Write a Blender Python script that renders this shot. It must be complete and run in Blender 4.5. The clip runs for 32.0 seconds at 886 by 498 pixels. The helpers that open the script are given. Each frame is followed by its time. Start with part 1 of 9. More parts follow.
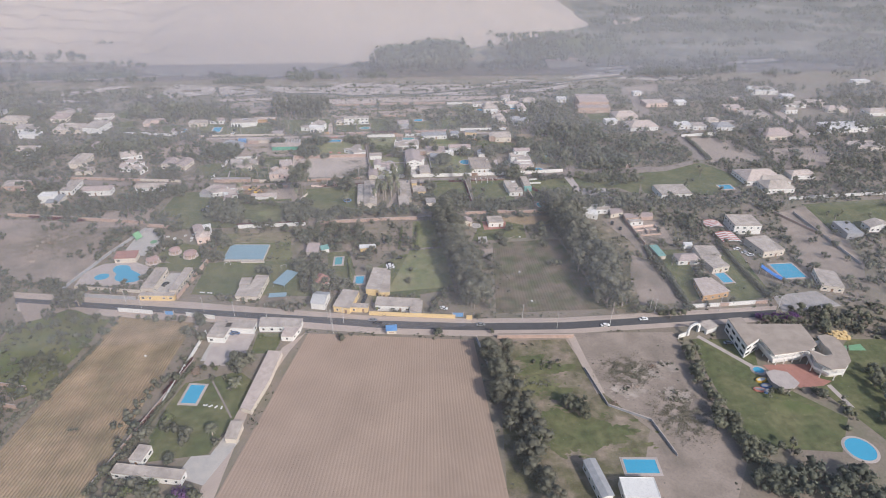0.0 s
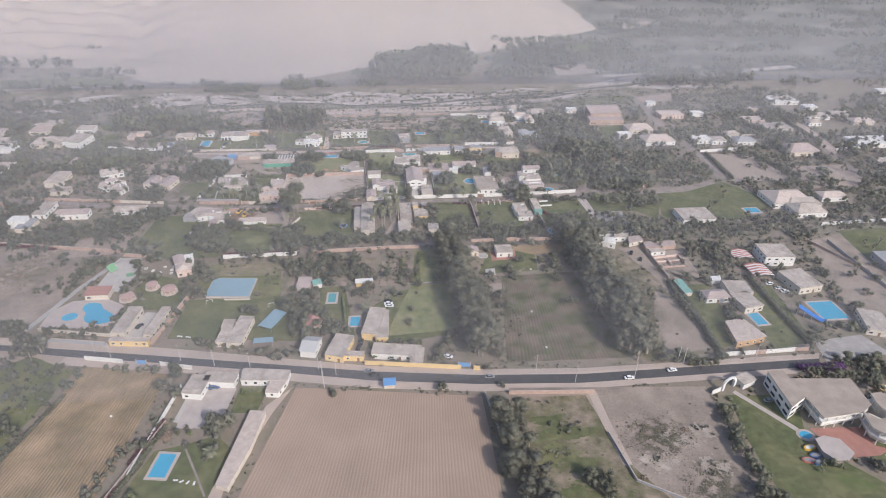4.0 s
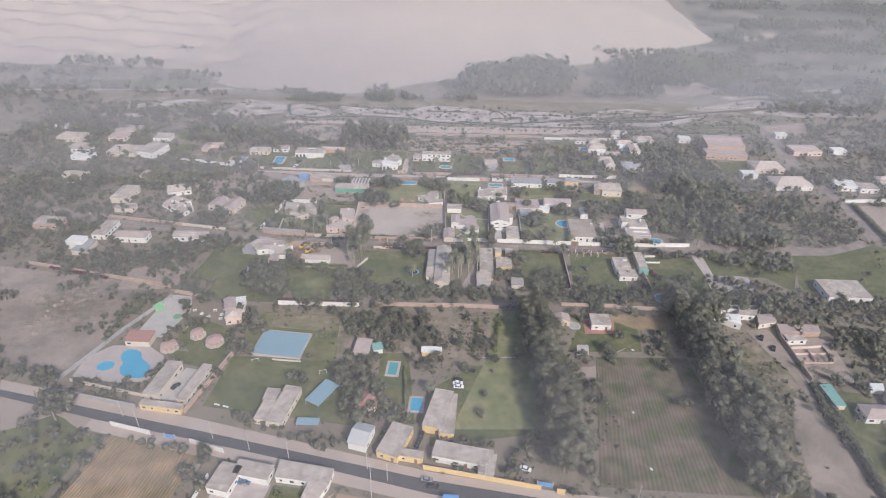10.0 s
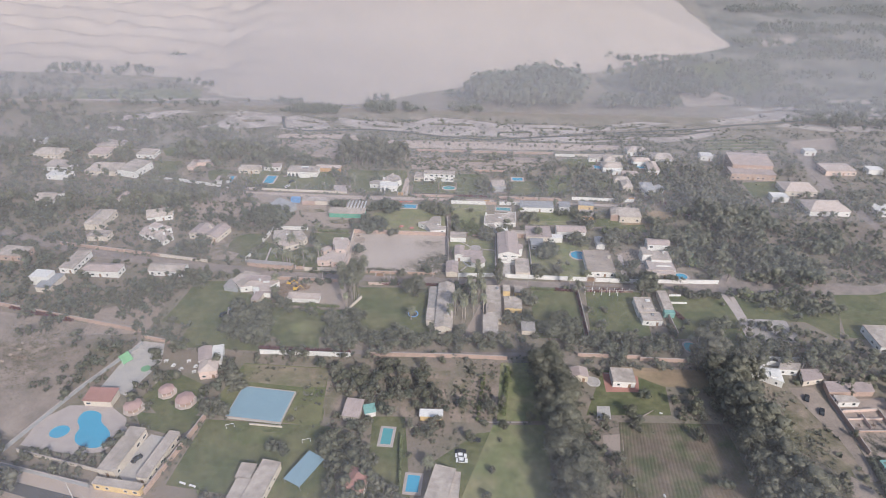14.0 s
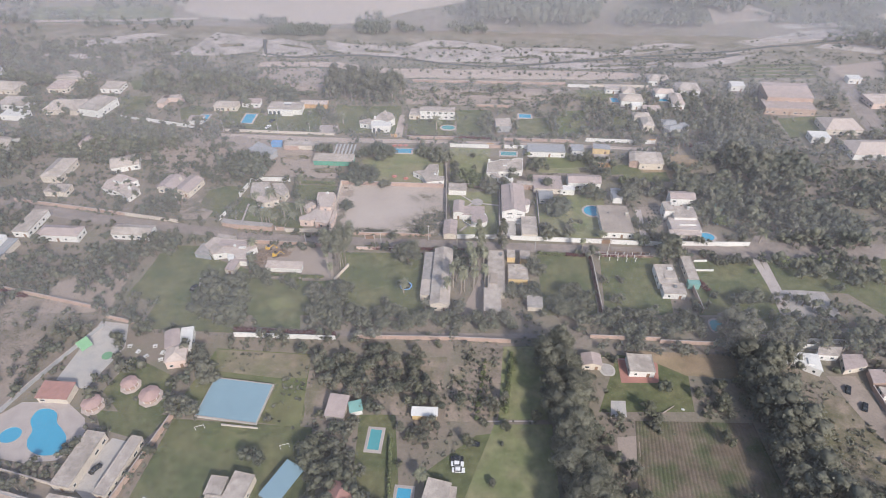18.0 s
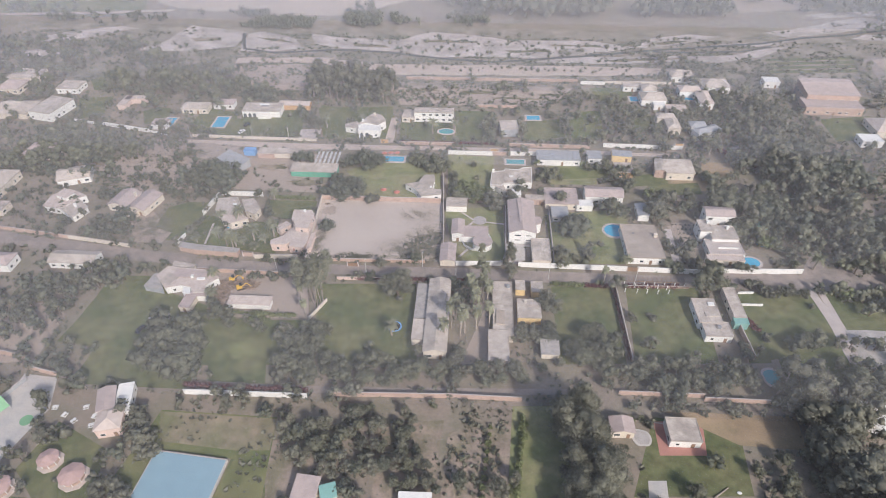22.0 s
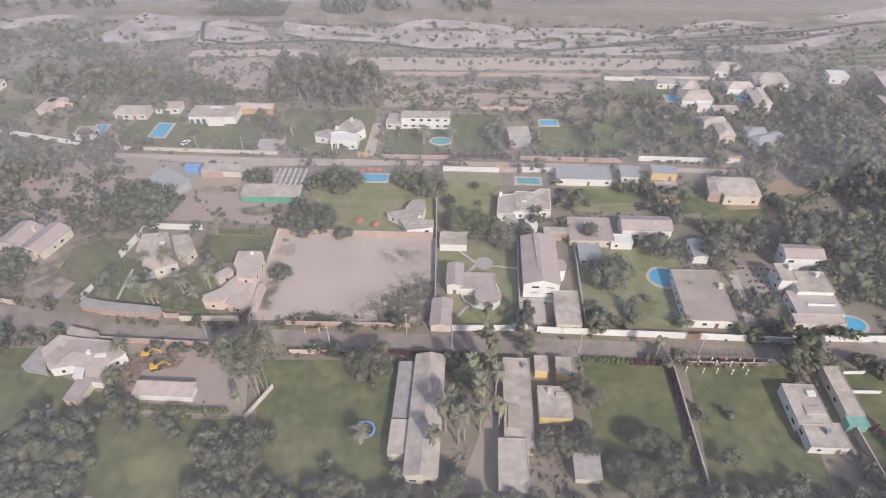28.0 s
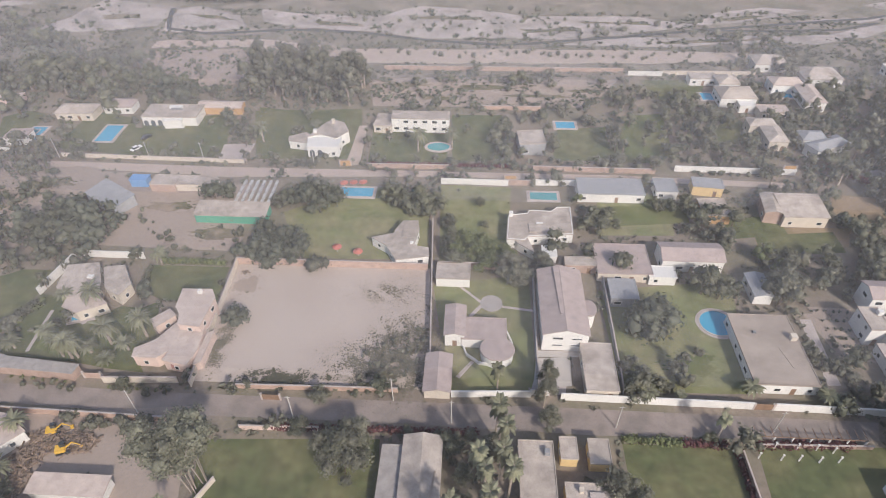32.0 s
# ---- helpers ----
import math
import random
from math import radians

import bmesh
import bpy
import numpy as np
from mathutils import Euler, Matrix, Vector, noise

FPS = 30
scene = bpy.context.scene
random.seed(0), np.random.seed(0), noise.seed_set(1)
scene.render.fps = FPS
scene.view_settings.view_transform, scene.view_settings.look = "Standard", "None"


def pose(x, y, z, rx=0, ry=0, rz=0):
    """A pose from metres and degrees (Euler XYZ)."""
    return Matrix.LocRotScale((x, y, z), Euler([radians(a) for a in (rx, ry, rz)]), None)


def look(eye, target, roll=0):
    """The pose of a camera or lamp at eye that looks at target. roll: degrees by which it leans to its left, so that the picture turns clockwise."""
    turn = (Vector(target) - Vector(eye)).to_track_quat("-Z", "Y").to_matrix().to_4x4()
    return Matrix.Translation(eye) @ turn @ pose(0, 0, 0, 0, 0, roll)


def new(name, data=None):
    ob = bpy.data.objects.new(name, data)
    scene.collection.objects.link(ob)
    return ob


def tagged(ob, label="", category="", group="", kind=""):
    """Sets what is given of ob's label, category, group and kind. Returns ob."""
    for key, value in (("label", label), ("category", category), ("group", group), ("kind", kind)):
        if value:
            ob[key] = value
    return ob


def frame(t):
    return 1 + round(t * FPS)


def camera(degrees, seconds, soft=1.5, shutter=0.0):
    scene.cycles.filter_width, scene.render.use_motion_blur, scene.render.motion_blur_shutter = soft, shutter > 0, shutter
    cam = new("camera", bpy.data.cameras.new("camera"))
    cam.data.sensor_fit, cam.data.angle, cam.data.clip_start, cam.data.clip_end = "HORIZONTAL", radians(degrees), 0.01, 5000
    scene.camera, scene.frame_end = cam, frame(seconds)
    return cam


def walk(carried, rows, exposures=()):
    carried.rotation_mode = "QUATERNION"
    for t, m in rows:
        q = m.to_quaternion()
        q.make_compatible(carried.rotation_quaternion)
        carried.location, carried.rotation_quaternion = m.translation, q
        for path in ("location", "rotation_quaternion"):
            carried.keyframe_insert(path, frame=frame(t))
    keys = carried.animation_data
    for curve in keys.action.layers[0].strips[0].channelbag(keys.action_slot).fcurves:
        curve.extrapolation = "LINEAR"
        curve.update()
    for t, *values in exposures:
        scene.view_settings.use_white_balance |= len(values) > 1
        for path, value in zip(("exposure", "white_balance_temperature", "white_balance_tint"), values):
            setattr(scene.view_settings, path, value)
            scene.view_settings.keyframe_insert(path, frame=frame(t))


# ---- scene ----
cam = camera(72.9, 32.0, soft=1.0)
walk(cam, [
    (0, look((6.43, -9.83, 181.55), (16.39, 75.38, 130.17), 0.96)),
    (0.5, look((6.70, -5.00, 181.87), (16.69, 80.13, 130.36), 0.99)),
    (1, look((7.02, -0.39, 181.95), (16.98, 84.70, 130.38), 1.01)),
    (1.5, look((7.36, 4.13, 181.93), (17.32, 89.23, 130.36), 1.00)),
    (2, look((7.68, 8.59, 181.87), (17.64, 93.68, 130.30), 0.99)),
    (2.5, look((7.93, 13.02, 181.71), (17.92, 98.15, 130.20), 1.03)),
    (3, look((8.05, 17.58, 181.52), (18.09, 102.73, 130.06), 1.06)),
    (3.5, look((8.30, 22.31, 181.70), (18.42, 107.41, 130.17), 1.06)),
    (5.5, look((10.03, 41.03, 181.87), (16.24, 126.43, 130.21), 0.96)),
    (6, look((9.93, 45.78, 181.99), (14.76, 131.24, 130.29), 0.95)),
    (6.5, look((9.98, 50.66, 182.08), (13.40, 136.16, 130.33), 0.95)),
    (7, look((10.13, 55.73, 182.12), (12.07, 141.25, 130.32), 0.91)),
    (7.5, look((10.35, 60.78, 182.06), (12.09, 146.32, 130.28), 0.89)),
    (8, look((10.73, 65.76, 181.98), (12.43, 151.32, 130.24), 0.88)),
    (8.5, look((10.86, 70.80, 181.96), (12.24, 156.38, 130.24), 0.86)),
    (9, look((10.57, 75.91, 182.31), (10.39, 161.42, 130.47), 0.81)),
    (9.5, look((10.20, 81.13, 182.74), (8.46, 166.50, 130.70), 0.78)),
    (10, look((9.94, 86.38, 182.66), (6.72, 171.66, 130.53), 0.76)),
    (10.5, look((9.98, 91.39, 182.39), (6.05, 176.67, 130.31), 0.69)),
    (11, look((10.00, 96.27, 182.10), (5.99, 181.61, 130.13), 0.64)),
    (11.5, look((9.74, 101.16, 181.81), (5.80, 186.53, 129.87), 0.61)),
    (12, look((9.47, 105.99, 181.65), (5.58, 191.38, 129.75), 0.66)),
    (12.5, look((9.31, 110.78, 181.72), (5.40, 196.17, 129.83), 0.72)),
    (13, look((9.32, 115.66, 181.84), (5.40, 201.02, 129.91), 0.65)),
    (13.5, look((9.45, 120.54, 182.07), (5.45, 205.91, 130.15), 0.68)),
    (14, look((9.44, 125.37, 182.12), (5.42, 210.53, 129.85), 0.65)),
    (14.5, look((9.53, 130.37, 181.86), (5.62, 212.94, 125.59), 0.56)),
    (16.5, look((12.37, 153.38, 185.16), (7.73, 229.91, 120.96), -0.11)),
    (17, look((12.43, 159.10, 185.51), (7.72, 235.43, 121.08), -0.15)),
    (17.5, look((11.87, 164.15, 184.48), (7.28, 240.55, 120.12), -0.08)),
    (18, look((11.17, 168.94, 182.56), (6.80, 245.38, 118.24), 0.02)),
    (18.5, look((10.80, 173.79, 180.21), (6.52, 250.24, 115.89), 0.07)),
    (19, look((10.90, 178.97, 177.90), (6.52, 255.35, 113.49), -0.02)),
    (19.5, look((11.05, 184.47, 175.82), (6.57, 260.73, 111.29), -0.14)),
    (20, look((10.98, 189.99, 173.71), (6.50, 266.13, 109.04), -0.15)),
    (20.5, look((10.87, 195.37, 171.39), (6.39, 271.50, 106.70), -0.15)),
    (21, look((10.81, 200.79, 169.03), (6.33, 276.88, 104.30), -0.21)),
    (21.5, look((10.84, 206.29, 166.81), (6.29, 282.32, 102.01), -0.24)),
    (22, look((10.87, 211.69, 164.66), (6.26, 287.62, 99.75), -0.34)),
    (22.5, look((10.88, 217.04, 162.59), (6.25, 292.87, 97.56), -0.32)),
    (23, look((10.95, 222.37, 160.55), (6.27, 298.11, 95.42), -0.40)),
    (23.5, look((11.02, 227.65, 158.33), (6.26, 303.30, 93.12), -0.48)),
    (24, look((10.87, 232.92, 155.95), (6.14, 308.55, 90.70), -0.48)),
    (24.5, look((10.61, 238.21, 153.56), (5.92, 313.81, 88.27), -0.49)),
    (25, look((10.55, 243.49, 151.31), (5.85, 319.00, 85.91), -0.52)),
    (25.5, look((10.48, 248.58, 149.30), (5.79, 323.99, 83.80), -0.56)),
    (27.5, look((10.17, 268.94, 140.12), (5.46, 344.15, 74.38), -0.63)),
    (28, look((10.15, 274.13, 137.69), (5.41, 349.31, 71.93), -0.71)),
    (28.5, look((10.17, 279.19, 135.23), (5.36, 354.32, 69.40), -0.74)),
    (29, look((10.10, 284.29, 132.65), (5.28, 359.46, 66.88), -0.71)),
    (29.5, look((9.98, 289.37, 130.17), (5.16, 364.51, 64.36), -0.66)),
    (30, look((9.84, 294.46, 127.78), (5.03, 369.59, 61.96), -0.69)),
    (30.5, look((9.65, 299.58, 125.50), (4.86, 374.61, 59.57), -0.65)),
    (31, look((9.42, 304.47, 123.29), (4.71, 379.50, 57.35), -0.62)),
    (31.5, look((8.99, 308.75, 121.19), (4.31, 383.66, 55.12), -0.56)),
    (32, look((8.47, 311.97, 119.16), (3.85, 386.75, 52.92), -0.59)),
], [(0, 0.0, 6400, 11), (8, 0.03, 6450, 11), (14, 0.03, 6420, 10.5), (19, 0.155, 6450, 10.8), (25, 0.14, 6560, 11.4), (32, 0.08, 6720, 11.8)])

# ---------------------------------------------------------------- light
SUN_AZ = 148.0      # degrees from +y towards +x, where the sun stands
SUN_EL = 35.0
world = bpy.data.worlds.new("world")
world.use_nodes = True
scene.world = world
wn = world.node_tree.nodes
sky = wn.new("ShaderNodeTexSky")
sky.sky_type = "NISHITA"
sky.sun_disc = False
sky.sun_elevation = radians(SUN_EL)
sky.sun_rotation = radians(SUN_AZ)
sky.air_density, sky.dust_density, sky.ozone_density = 1.0, 2.0, 2.0
wn["Background"].inputs["Strength"].default_value = 0.15
world.node_tree.links.new(sky.outputs[0], wn["Background"].inputs["Color"])
sun = new("sun", bpy.data.lights.new("sun", "SUN"))
sun.data.energy = 3.6
sun.data.angle = radians(4.0)
sun.data.color = (1.0, 0.95, 0.89)
saz, sel = radians(SUN_AZ), radians(SUN_EL)
sun_dir = Vector((math.sin(saz) * math.cos(sel), math.cos(saz) * math.cos(sel), math.sin(sel)))
sun.matrix_world = look(sun_dir * 300 + Vector((0, 300, 0)), (0, 300, 0))
scene.view_settings.exposure = 0.0

# ---------------------------------------------------------------- materials
MATS = {}


def material(name, col, rough=0.8, metal=0.0, var=0.18, scale=0.6, fine=6.0, bump=0.0, second=None, mixscale=0.08, per_object=0.0, per_island=0.0, leafy=0.0):
    """Procedural surface: colour broken up at two scales, with optional second tone, bump and random tint."""
    m = bpy.data.materials.new(name)
    m.use_nodes = True
    nt = m.node_tree
    n, l = nt.nodes, nt.links
    b = n["Principled BSDF"]
    b.inputs["Roughness"].default_value = rough
    b.inputs["Metallic"].default_value = metal
    geo = n.new("ShaderNodeNewGeometry")
    big = n.new("ShaderNodeTexNoise")
    big.inputs["Scale"].default_value = scale
    big.inputs["Detail"].default_value = 6
    small = n.new("ShaderNodeTexNoise")
    small.inputs["Scale"].default_value = fine
    small.inputs["Detail"].default_value = 3
    for t in (big, small):
        l.new(geo.outputs["Position"], t.inputs["Vector"])
    add = n.new("ShaderNodeMath")
    add.operation = "MULTIPLY_ADD"
    l.new(small.outputs[0], add.inputs[0])
    add.inputs[1].default_value = 0.5
    l.new(big.outputs[0], add.inputs[2])
    rng = n.new("ShaderNodeMapRange")
    rng.inputs["From Min"].default_value = 0.45
    rng.inputs["From Max"].default_value = 1.05
    rng.inputs["To Min"].default_value = 1 - var
    rng.inputs["To Max"].default_value = 1 + var
    l.new(add.outputs[0], rng.inputs["Value"])
    base = n.new("ShaderNodeMix")
    base.data_type = "RGBA"
    base.inputs["A"].default_value = (*col, 1)
    base.inputs["B"].default_value = (*(second or col), 1)
    if second:
        mx = n.new("ShaderNodeTexNoise")
        mx.inputs["Scale"].default_value = mixscale
        mx.inputs["Detail"].default_value = 5
        mx.inputs["Roughness"].default_value = 0.65
        l.new(geo.outputs["Position"], mx.inputs["Vector"])
        mr = n.new("ShaderNodeMapRange")
        mr.inputs["From Min"].default_value = 0.42
        mr.inputs["From Max"].default_value = 0.62
        l.new(mx.outputs[0], mr.inputs["Value"])
        l.new(mr.outputs[0], base.inputs["Factor"])
    else:
        base.inputs["Factor"].default_value = 0.0
    mul = n.new("ShaderNodeVectorMath")
    mul.operation = "SCALE"
    l.new(base.outputs["Result"], mul.inputs[0])
    l.new(rng.outputs[0], mul.inputs["Scale"])
    last = mul
    for amount, node, socket in ((per_object, "ShaderNodeObjectInfo", "Random"), (per_island, "ShaderNodeNewGeometry", "Random Per Island")):
        if amount:
            oi = n.new(node)
            mr2 = n.new("ShaderNodeMapRange")
            mr2.inputs["To Min"].default_value = 1 - amount
            mr2.inputs["To Max"].default_value = 1 + amount
            l.new(oi.outputs[socket], mr2.inputs["Value"])
            m2 = n.new("ShaderNodeVectorMath")
            m2.operation = "SCALE"
            l.new(last.outputs[0], m2.inputs[0])
            l.new(mr2.outputs[0], m2.inputs["Scale"])
            last = m2
    l.new(last.outputs[0], b.inputs["Base Color"])
    if leafy:
        tr, mx2 = n.new("ShaderNodeBsdfTranslucent"), n.new("ShaderNodeMixShader")
        l.new(last.outputs[0], tr.inputs["Color"])
        mx2.inputs[0].default_value = leafy
        l.new(b.outputs[0], mx2.inputs[1])
        l.new(tr.outputs[0], mx2.inputs[2])
        l.new(mx2.outputs[0], n["Material Output"].inputs[0])
    if bump:
        bp = n.new("ShaderNodeBump")
        bp.inputs["Strength"].default_value = bump
        bp.inputs["Distance"].default_value = 0.15
        l.new(add.outputs[0], bp.inputs["Height"])
        l.new(bp.outputs[0], b.inputs["Normal"])
    MATS[name] = m
    return m


def mat(name):
    return MATS[name]


# walls
material("white", (0.69, 0.67, 0.64), 0.7, var=0.08)
material("cream", (0.58, 0.51, 0.43), 0.8, var=0.12)
material("pink", (0.60, 0.46, 0.40), 0.8, var=0.1)
material("yellow", (0.66, 0.48, 0.24), 0.8, var=0.1)
material("orange", (0.50, 0.31, 0.16), 0.8, var=0.1)
material("brick", (0.41, 0.295, 0.245), 0.9, var=0.2, fine=9)
material("grey", (0.32, 0.32, 0.33), 0.8, var=0.15)
material("teal", (0.20, 0.38, 0.34), 0.6, var=0.12)
material("green", (0.11, 0.33, 0.24), 0.6, var=0.15)
material("blue", (0.15, 0.32, 0.58), 0.5, var=0.1)
material("adobe", (0.44, 0.31, 0.25), 0.9, var=0.2, fine=5)
# roofs
material("beige", (0.475, 0.41, 0.36), 0.9, var=0.2, scale=0.5, fine=4, second=(0.35, 0.30, 0.26), mixscale=0.14)
material("mauve", (0.41, 0.33, 0.305), 0.85, var=0.16, scale=0.5, fine=5, second=(0.38, 0.31, 0.29), mixscale=0.3)
material("pinkroof", (0.52, 0.435, 0.385), 0.85, var=0.14, second=(0.47, 0.385, 0.34), mixscale=0.4)
material("brickroof", (0.36, 0.19, 0.16), 0.85, var=0.18)
material("corr", (0.34, 0.31, 0.29), 0.6, var=0.25, fine=8)
material("metal", (0.52, 0.51, 0.50), 0.5, metal=0.2, var=0.1)
material("slate", (0.25, 0.25, 0.26), 0.8, var=0.15)
MATS["greyroof"] = MATS["grey"]
# ground
material("earth", (0.265, 0.215, 0.172), 0.95, var=0.28, scale=0.05, fine=0.9, bump=0.3, second=(0.165, 0.148, 0.105), mixscale=0.05)
material("sand", (0.40, 0.335, 0.29), 0.95, var=0.08, scale=0.03, fine=0.8, bump=0.2)
material("dust", (0.365, 0.295, 0.25), 0.95, var=0.16, scale=0.08, fine=1.2, bump=0.3, second=(0.31, 0.25, 0.21), mixscale=0.08)
material("track", (0.43, 0.35, 0.30), 0.95, var=0.12, scale=0.1, fine=1.5)
material("lawn", (0.095, 0.11, 0.046), 0.95, var=0.34, scale=0.35, fine=3, bump=0.4, second=(0.15, 0.145, 0.068), mixscale=0.07)
material("palelawn", (0.175, 0.19, 0.085), 0.95, var=0.28, scale=0.3, fine=3, bump=0.4, second=(0.245, 0.225, 0.125), mixscale=0.06)
material("drylawn", (0.17, 0.165, 0.075), 0.95, var=0.25, scale=0.12, fine=3, bump=0.4, second=(0.10, 0.125, 0.045), mixscale=0.05)
material("weeds", (0.13, 0.12, 0.065), 0.95, var=0.35, scale=0.2, fine=2, bump=0.5, second=(0.27, 0.215, 0.165), mixscale=0.09)
material("field", (0.35, 0.257, 0.197), 0.95, var=0.14, scale=0.05, fine=2, bump=0.3)
material("stubble", (0.305, 0.222, 0.142), 0.95, var=0.3, scale=0.1, fine=2.5, bump=0.4, second=(0.225, 0.175, 0.105), mixscale=0.06)
material("asphalt", (0.085, 0.082, 0.085), 0.85, var=0.15, scale=0.2, fine=4)
material("lane", (0.29, 0.24, 0.212), 0.9, var=0.16, scale=0.2, fine=3, second=(0.225, 0.19, 0.168), mixscale=0.15)
material("paving", (0.44, 0.38, 0.35), 0.85, var=0.14, scale=0.3, fine=3)
material("concrete", (0.50, 0.455, 0.415), 0.85, var=0.14, scale=0.2, fine=2, second=(0.38, 0.36, 0.34), mixscale=0.2)
material("gravel", (0.36, 0.33, 0.31), 0.95, var=0.2, scale=0.3, fine=4)
material("brickpave", (0.37, 0.18, 0.145), 0.85, var=0.15, scale=0.3, fine=3)
material("riverbed", (0.43, 0.375, 0.345), 0.95, var=0.3, scale=0.07, fine=0.9, bump=0.5, second=(0.31, 0.27, 0.245), mixscale=0.06)
material("courtblue", (0.235, 0.35, 0.405), 0.6, var=0.06, scale=0.2)
material("courtgreen", (0.17, 0.34, 0.19), 0.6, var=0.1)
# plants
material("bark", (0.16, 0.12, 0.09), 0.95, var=0.25, scale=2, fine=12)
material("palebark", (0.33, 0.275, 0.23), 0.95, var=0.2, scale=2, fine=12)
material("leaf", (0.162, 0.163, 0.11), 0.7, var=0.3, scale=0.3, fine=2, per_object=0.25, per_island=0.22, leafy=0.3)
material("leafdark", (0.128, 0.135, 0.098), 0.7, var=0.3, scale=0.3, fine=2, per_object=0.2, per_island=0.22, leafy=0.3)
material("leafgrey", (0.182, 0.178, 0.132), 0.75, var=0.3, scale=0.3, fine=2, per_object=0.25, per_island=0.22, leafy=0.3)
material("leafpalm", (0.23, 0.23, 0.15), 0.7, var=0.3, scale=0.3, fine=2, per_object=0.2, per_island=0.22, leafy=0.3)
material("leafbright", (0.17, 0.19, 0.085), 0.7, var=0.3, scale=0.3, fine=2, per_object=0.15, per_island=0.3, leafy=0.3)
material("leafred", (0.13, 0.05, 0.05), 0.75, var=0.35, scale=0.4, fine=3, per_island=0.3, leafy=0.3)
material("leafpurple", (0.16, 0.075, 0.19), 0.75, var=0.3, scale=0.4, fine=3, per_island=0.3, leafy=0.3)
# small things
material("glass", (0.05, 0.055, 0.06), 0.12, var=0.05)
material("water", (0.07, 0.36, 0.54), 0.08, var=0.06, scale=0.2, fine=1.5)
material("waterteal", (0.10, 0.34, 0.36), 0.08, var=0.06, scale=0.2, fine=1.5)
material("rivulet", (0.075, 0.075, 0.068), 0.7, var=0.2, scale=0.05)
material("timber", (0.24, 0.15, 0.10), 0.8, var=0.2)
material("steel", (0.55, 0.55, 0.56), 0.4, metal=0.6, var=0.08)
material("pole", (0.50, 0.47, 0.44), 0.85, var=0.1)
material("rubber", (0.03, 0.03, 0.03), 0.8, var=0.1)
material("red", (0.50, 0.17, 0.13), 0.5, var=0.1)
material("carwhite", (0.80, 0.80, 0.79), 0.25, var=0.03)
material("carblack", (0.03, 0.032, 0.036), 0.25, var=0.05)
material("cargrey", (0.35, 0.36, 0.38), 0.25, metal=0.3, var=0.05)
material("carblue", (0.10, 0.17, 0.32), 0.25, var=0.05)
material("caryellow", (0.70, 0.42, 0.06), 0.35, var=0.05)
material("scrap", (0.22, 0.16, 0.12), 0.9, var=0.3, scale=1.0, fine=6, per_island=0.45)
material("slideblue", (0.05, 0.22, 0.62), 0.3, var=0.05)
material("glassdark", (0.10, 0.11, 0.12), 0.2, var=0.2, scale=0.4, fine=1.5)
material("crop", (0.17, 0.13, 0.095), 0.95, var=0.35, scale=0.15, fine=1.5, bump=0.4, second=(0.085, 0.095, 0.045), mixscale=0.1)
material("valley", (0.10, 0.10, 0.078), 0.95, var=0.3, scale=0.02, fine=0.3, second=(0.21, 0.185, 0.155), mixscale=0.012)
material("bank", (0.265, 0.225, 0.185), 0.95, var=0.3, scale=0.12, fine=1.2, bump=0.4, second=(0.165, 0.15, 0.11), mixscale=0.045)
material("lotsand", (0.47, 0.395, 0.345), 0.95, var=0.07, scale=0.1, fine=1.0, bump=0.2, second=(0.41, 0.34, 0.295), mixscale=0.05)
material("tanroof", (0.38, 0.315, 0.265), 0.9, var=0.12, scale=0.25, fine=3, second=(0.32, 0.265, 0.225), mixscale=0.15)
material("dryweed", (0.185, 0.168, 0.122), 0.85, var=0.3, scale=0.4, fine=3, per_island=0.3, leafy=0.2)
material("leafgum", (0.21, 0.21, 0.15), 0.7, var=0.3, scale=0.3, fine=2, per_object=0.1, per_island=0.3, leafy=0.3)
material("dirtgrey", (0.325, 0.262, 0.218), 0.95, var=0.24, scale=0.08, fine=1.0, bump=0.3, second=(0.245, 0.20, 0.165), mixscale=0.05)
material("lotscrub", (0.33, 0.275, 0.228), 0.95, var=0.3, scale=0.25, fine=2, bump=0.3, second=(0.38, 0.32, 0.275), mixscale=0.2)
material("drypaddock", (0.245, 0.20, 0.14), 0.95, var=0.3, scale=0.2, fine=2, bump=0.3, second=(0.16, 0.155, 0.08), mixscale=0.08)
material("gazeboroof", (0.43, 0.29, 0.26), 0.85, var=0.15, scale=0.6, fine=5)
material("plotsoil", (0.30, 0.235, 0.19), 0.95, var=0.28, scale=0.2, fine=1.5, bump=0.4, second=(0.17, 0.15, 0.095), mixscale=0.12)

# ---------------------------------------------------------------- helpers of this place
def mesh_from(name, bm, m):
    me = bpy.data.meshes.new(name)
    bm.to_mesh(me)
    bm.free()
    me.materials.append(mat(m) if isinstance(m, str) else m)
    return me


def part(name, bm, m, parent=None, label=""):
    ob = new(name, mesh_from(name, bm, m))
    if parent:
        ob.parent = parent
    if label:
        ob["label"] = label
    return ob


def box(bm, x, y, z, w, d, h, r=0.0, bevel=0.0):
    """A box that stands on z, with its middle at x, y, turned by r degrees."""
    made = bmesh.ops.create_cube(bm, size=1.0, matrix=pose(x, y, z + h / 2, 0, 0, r) @ Matrix.Diagonal((w, d, h, 1)))
    return made["verts"]


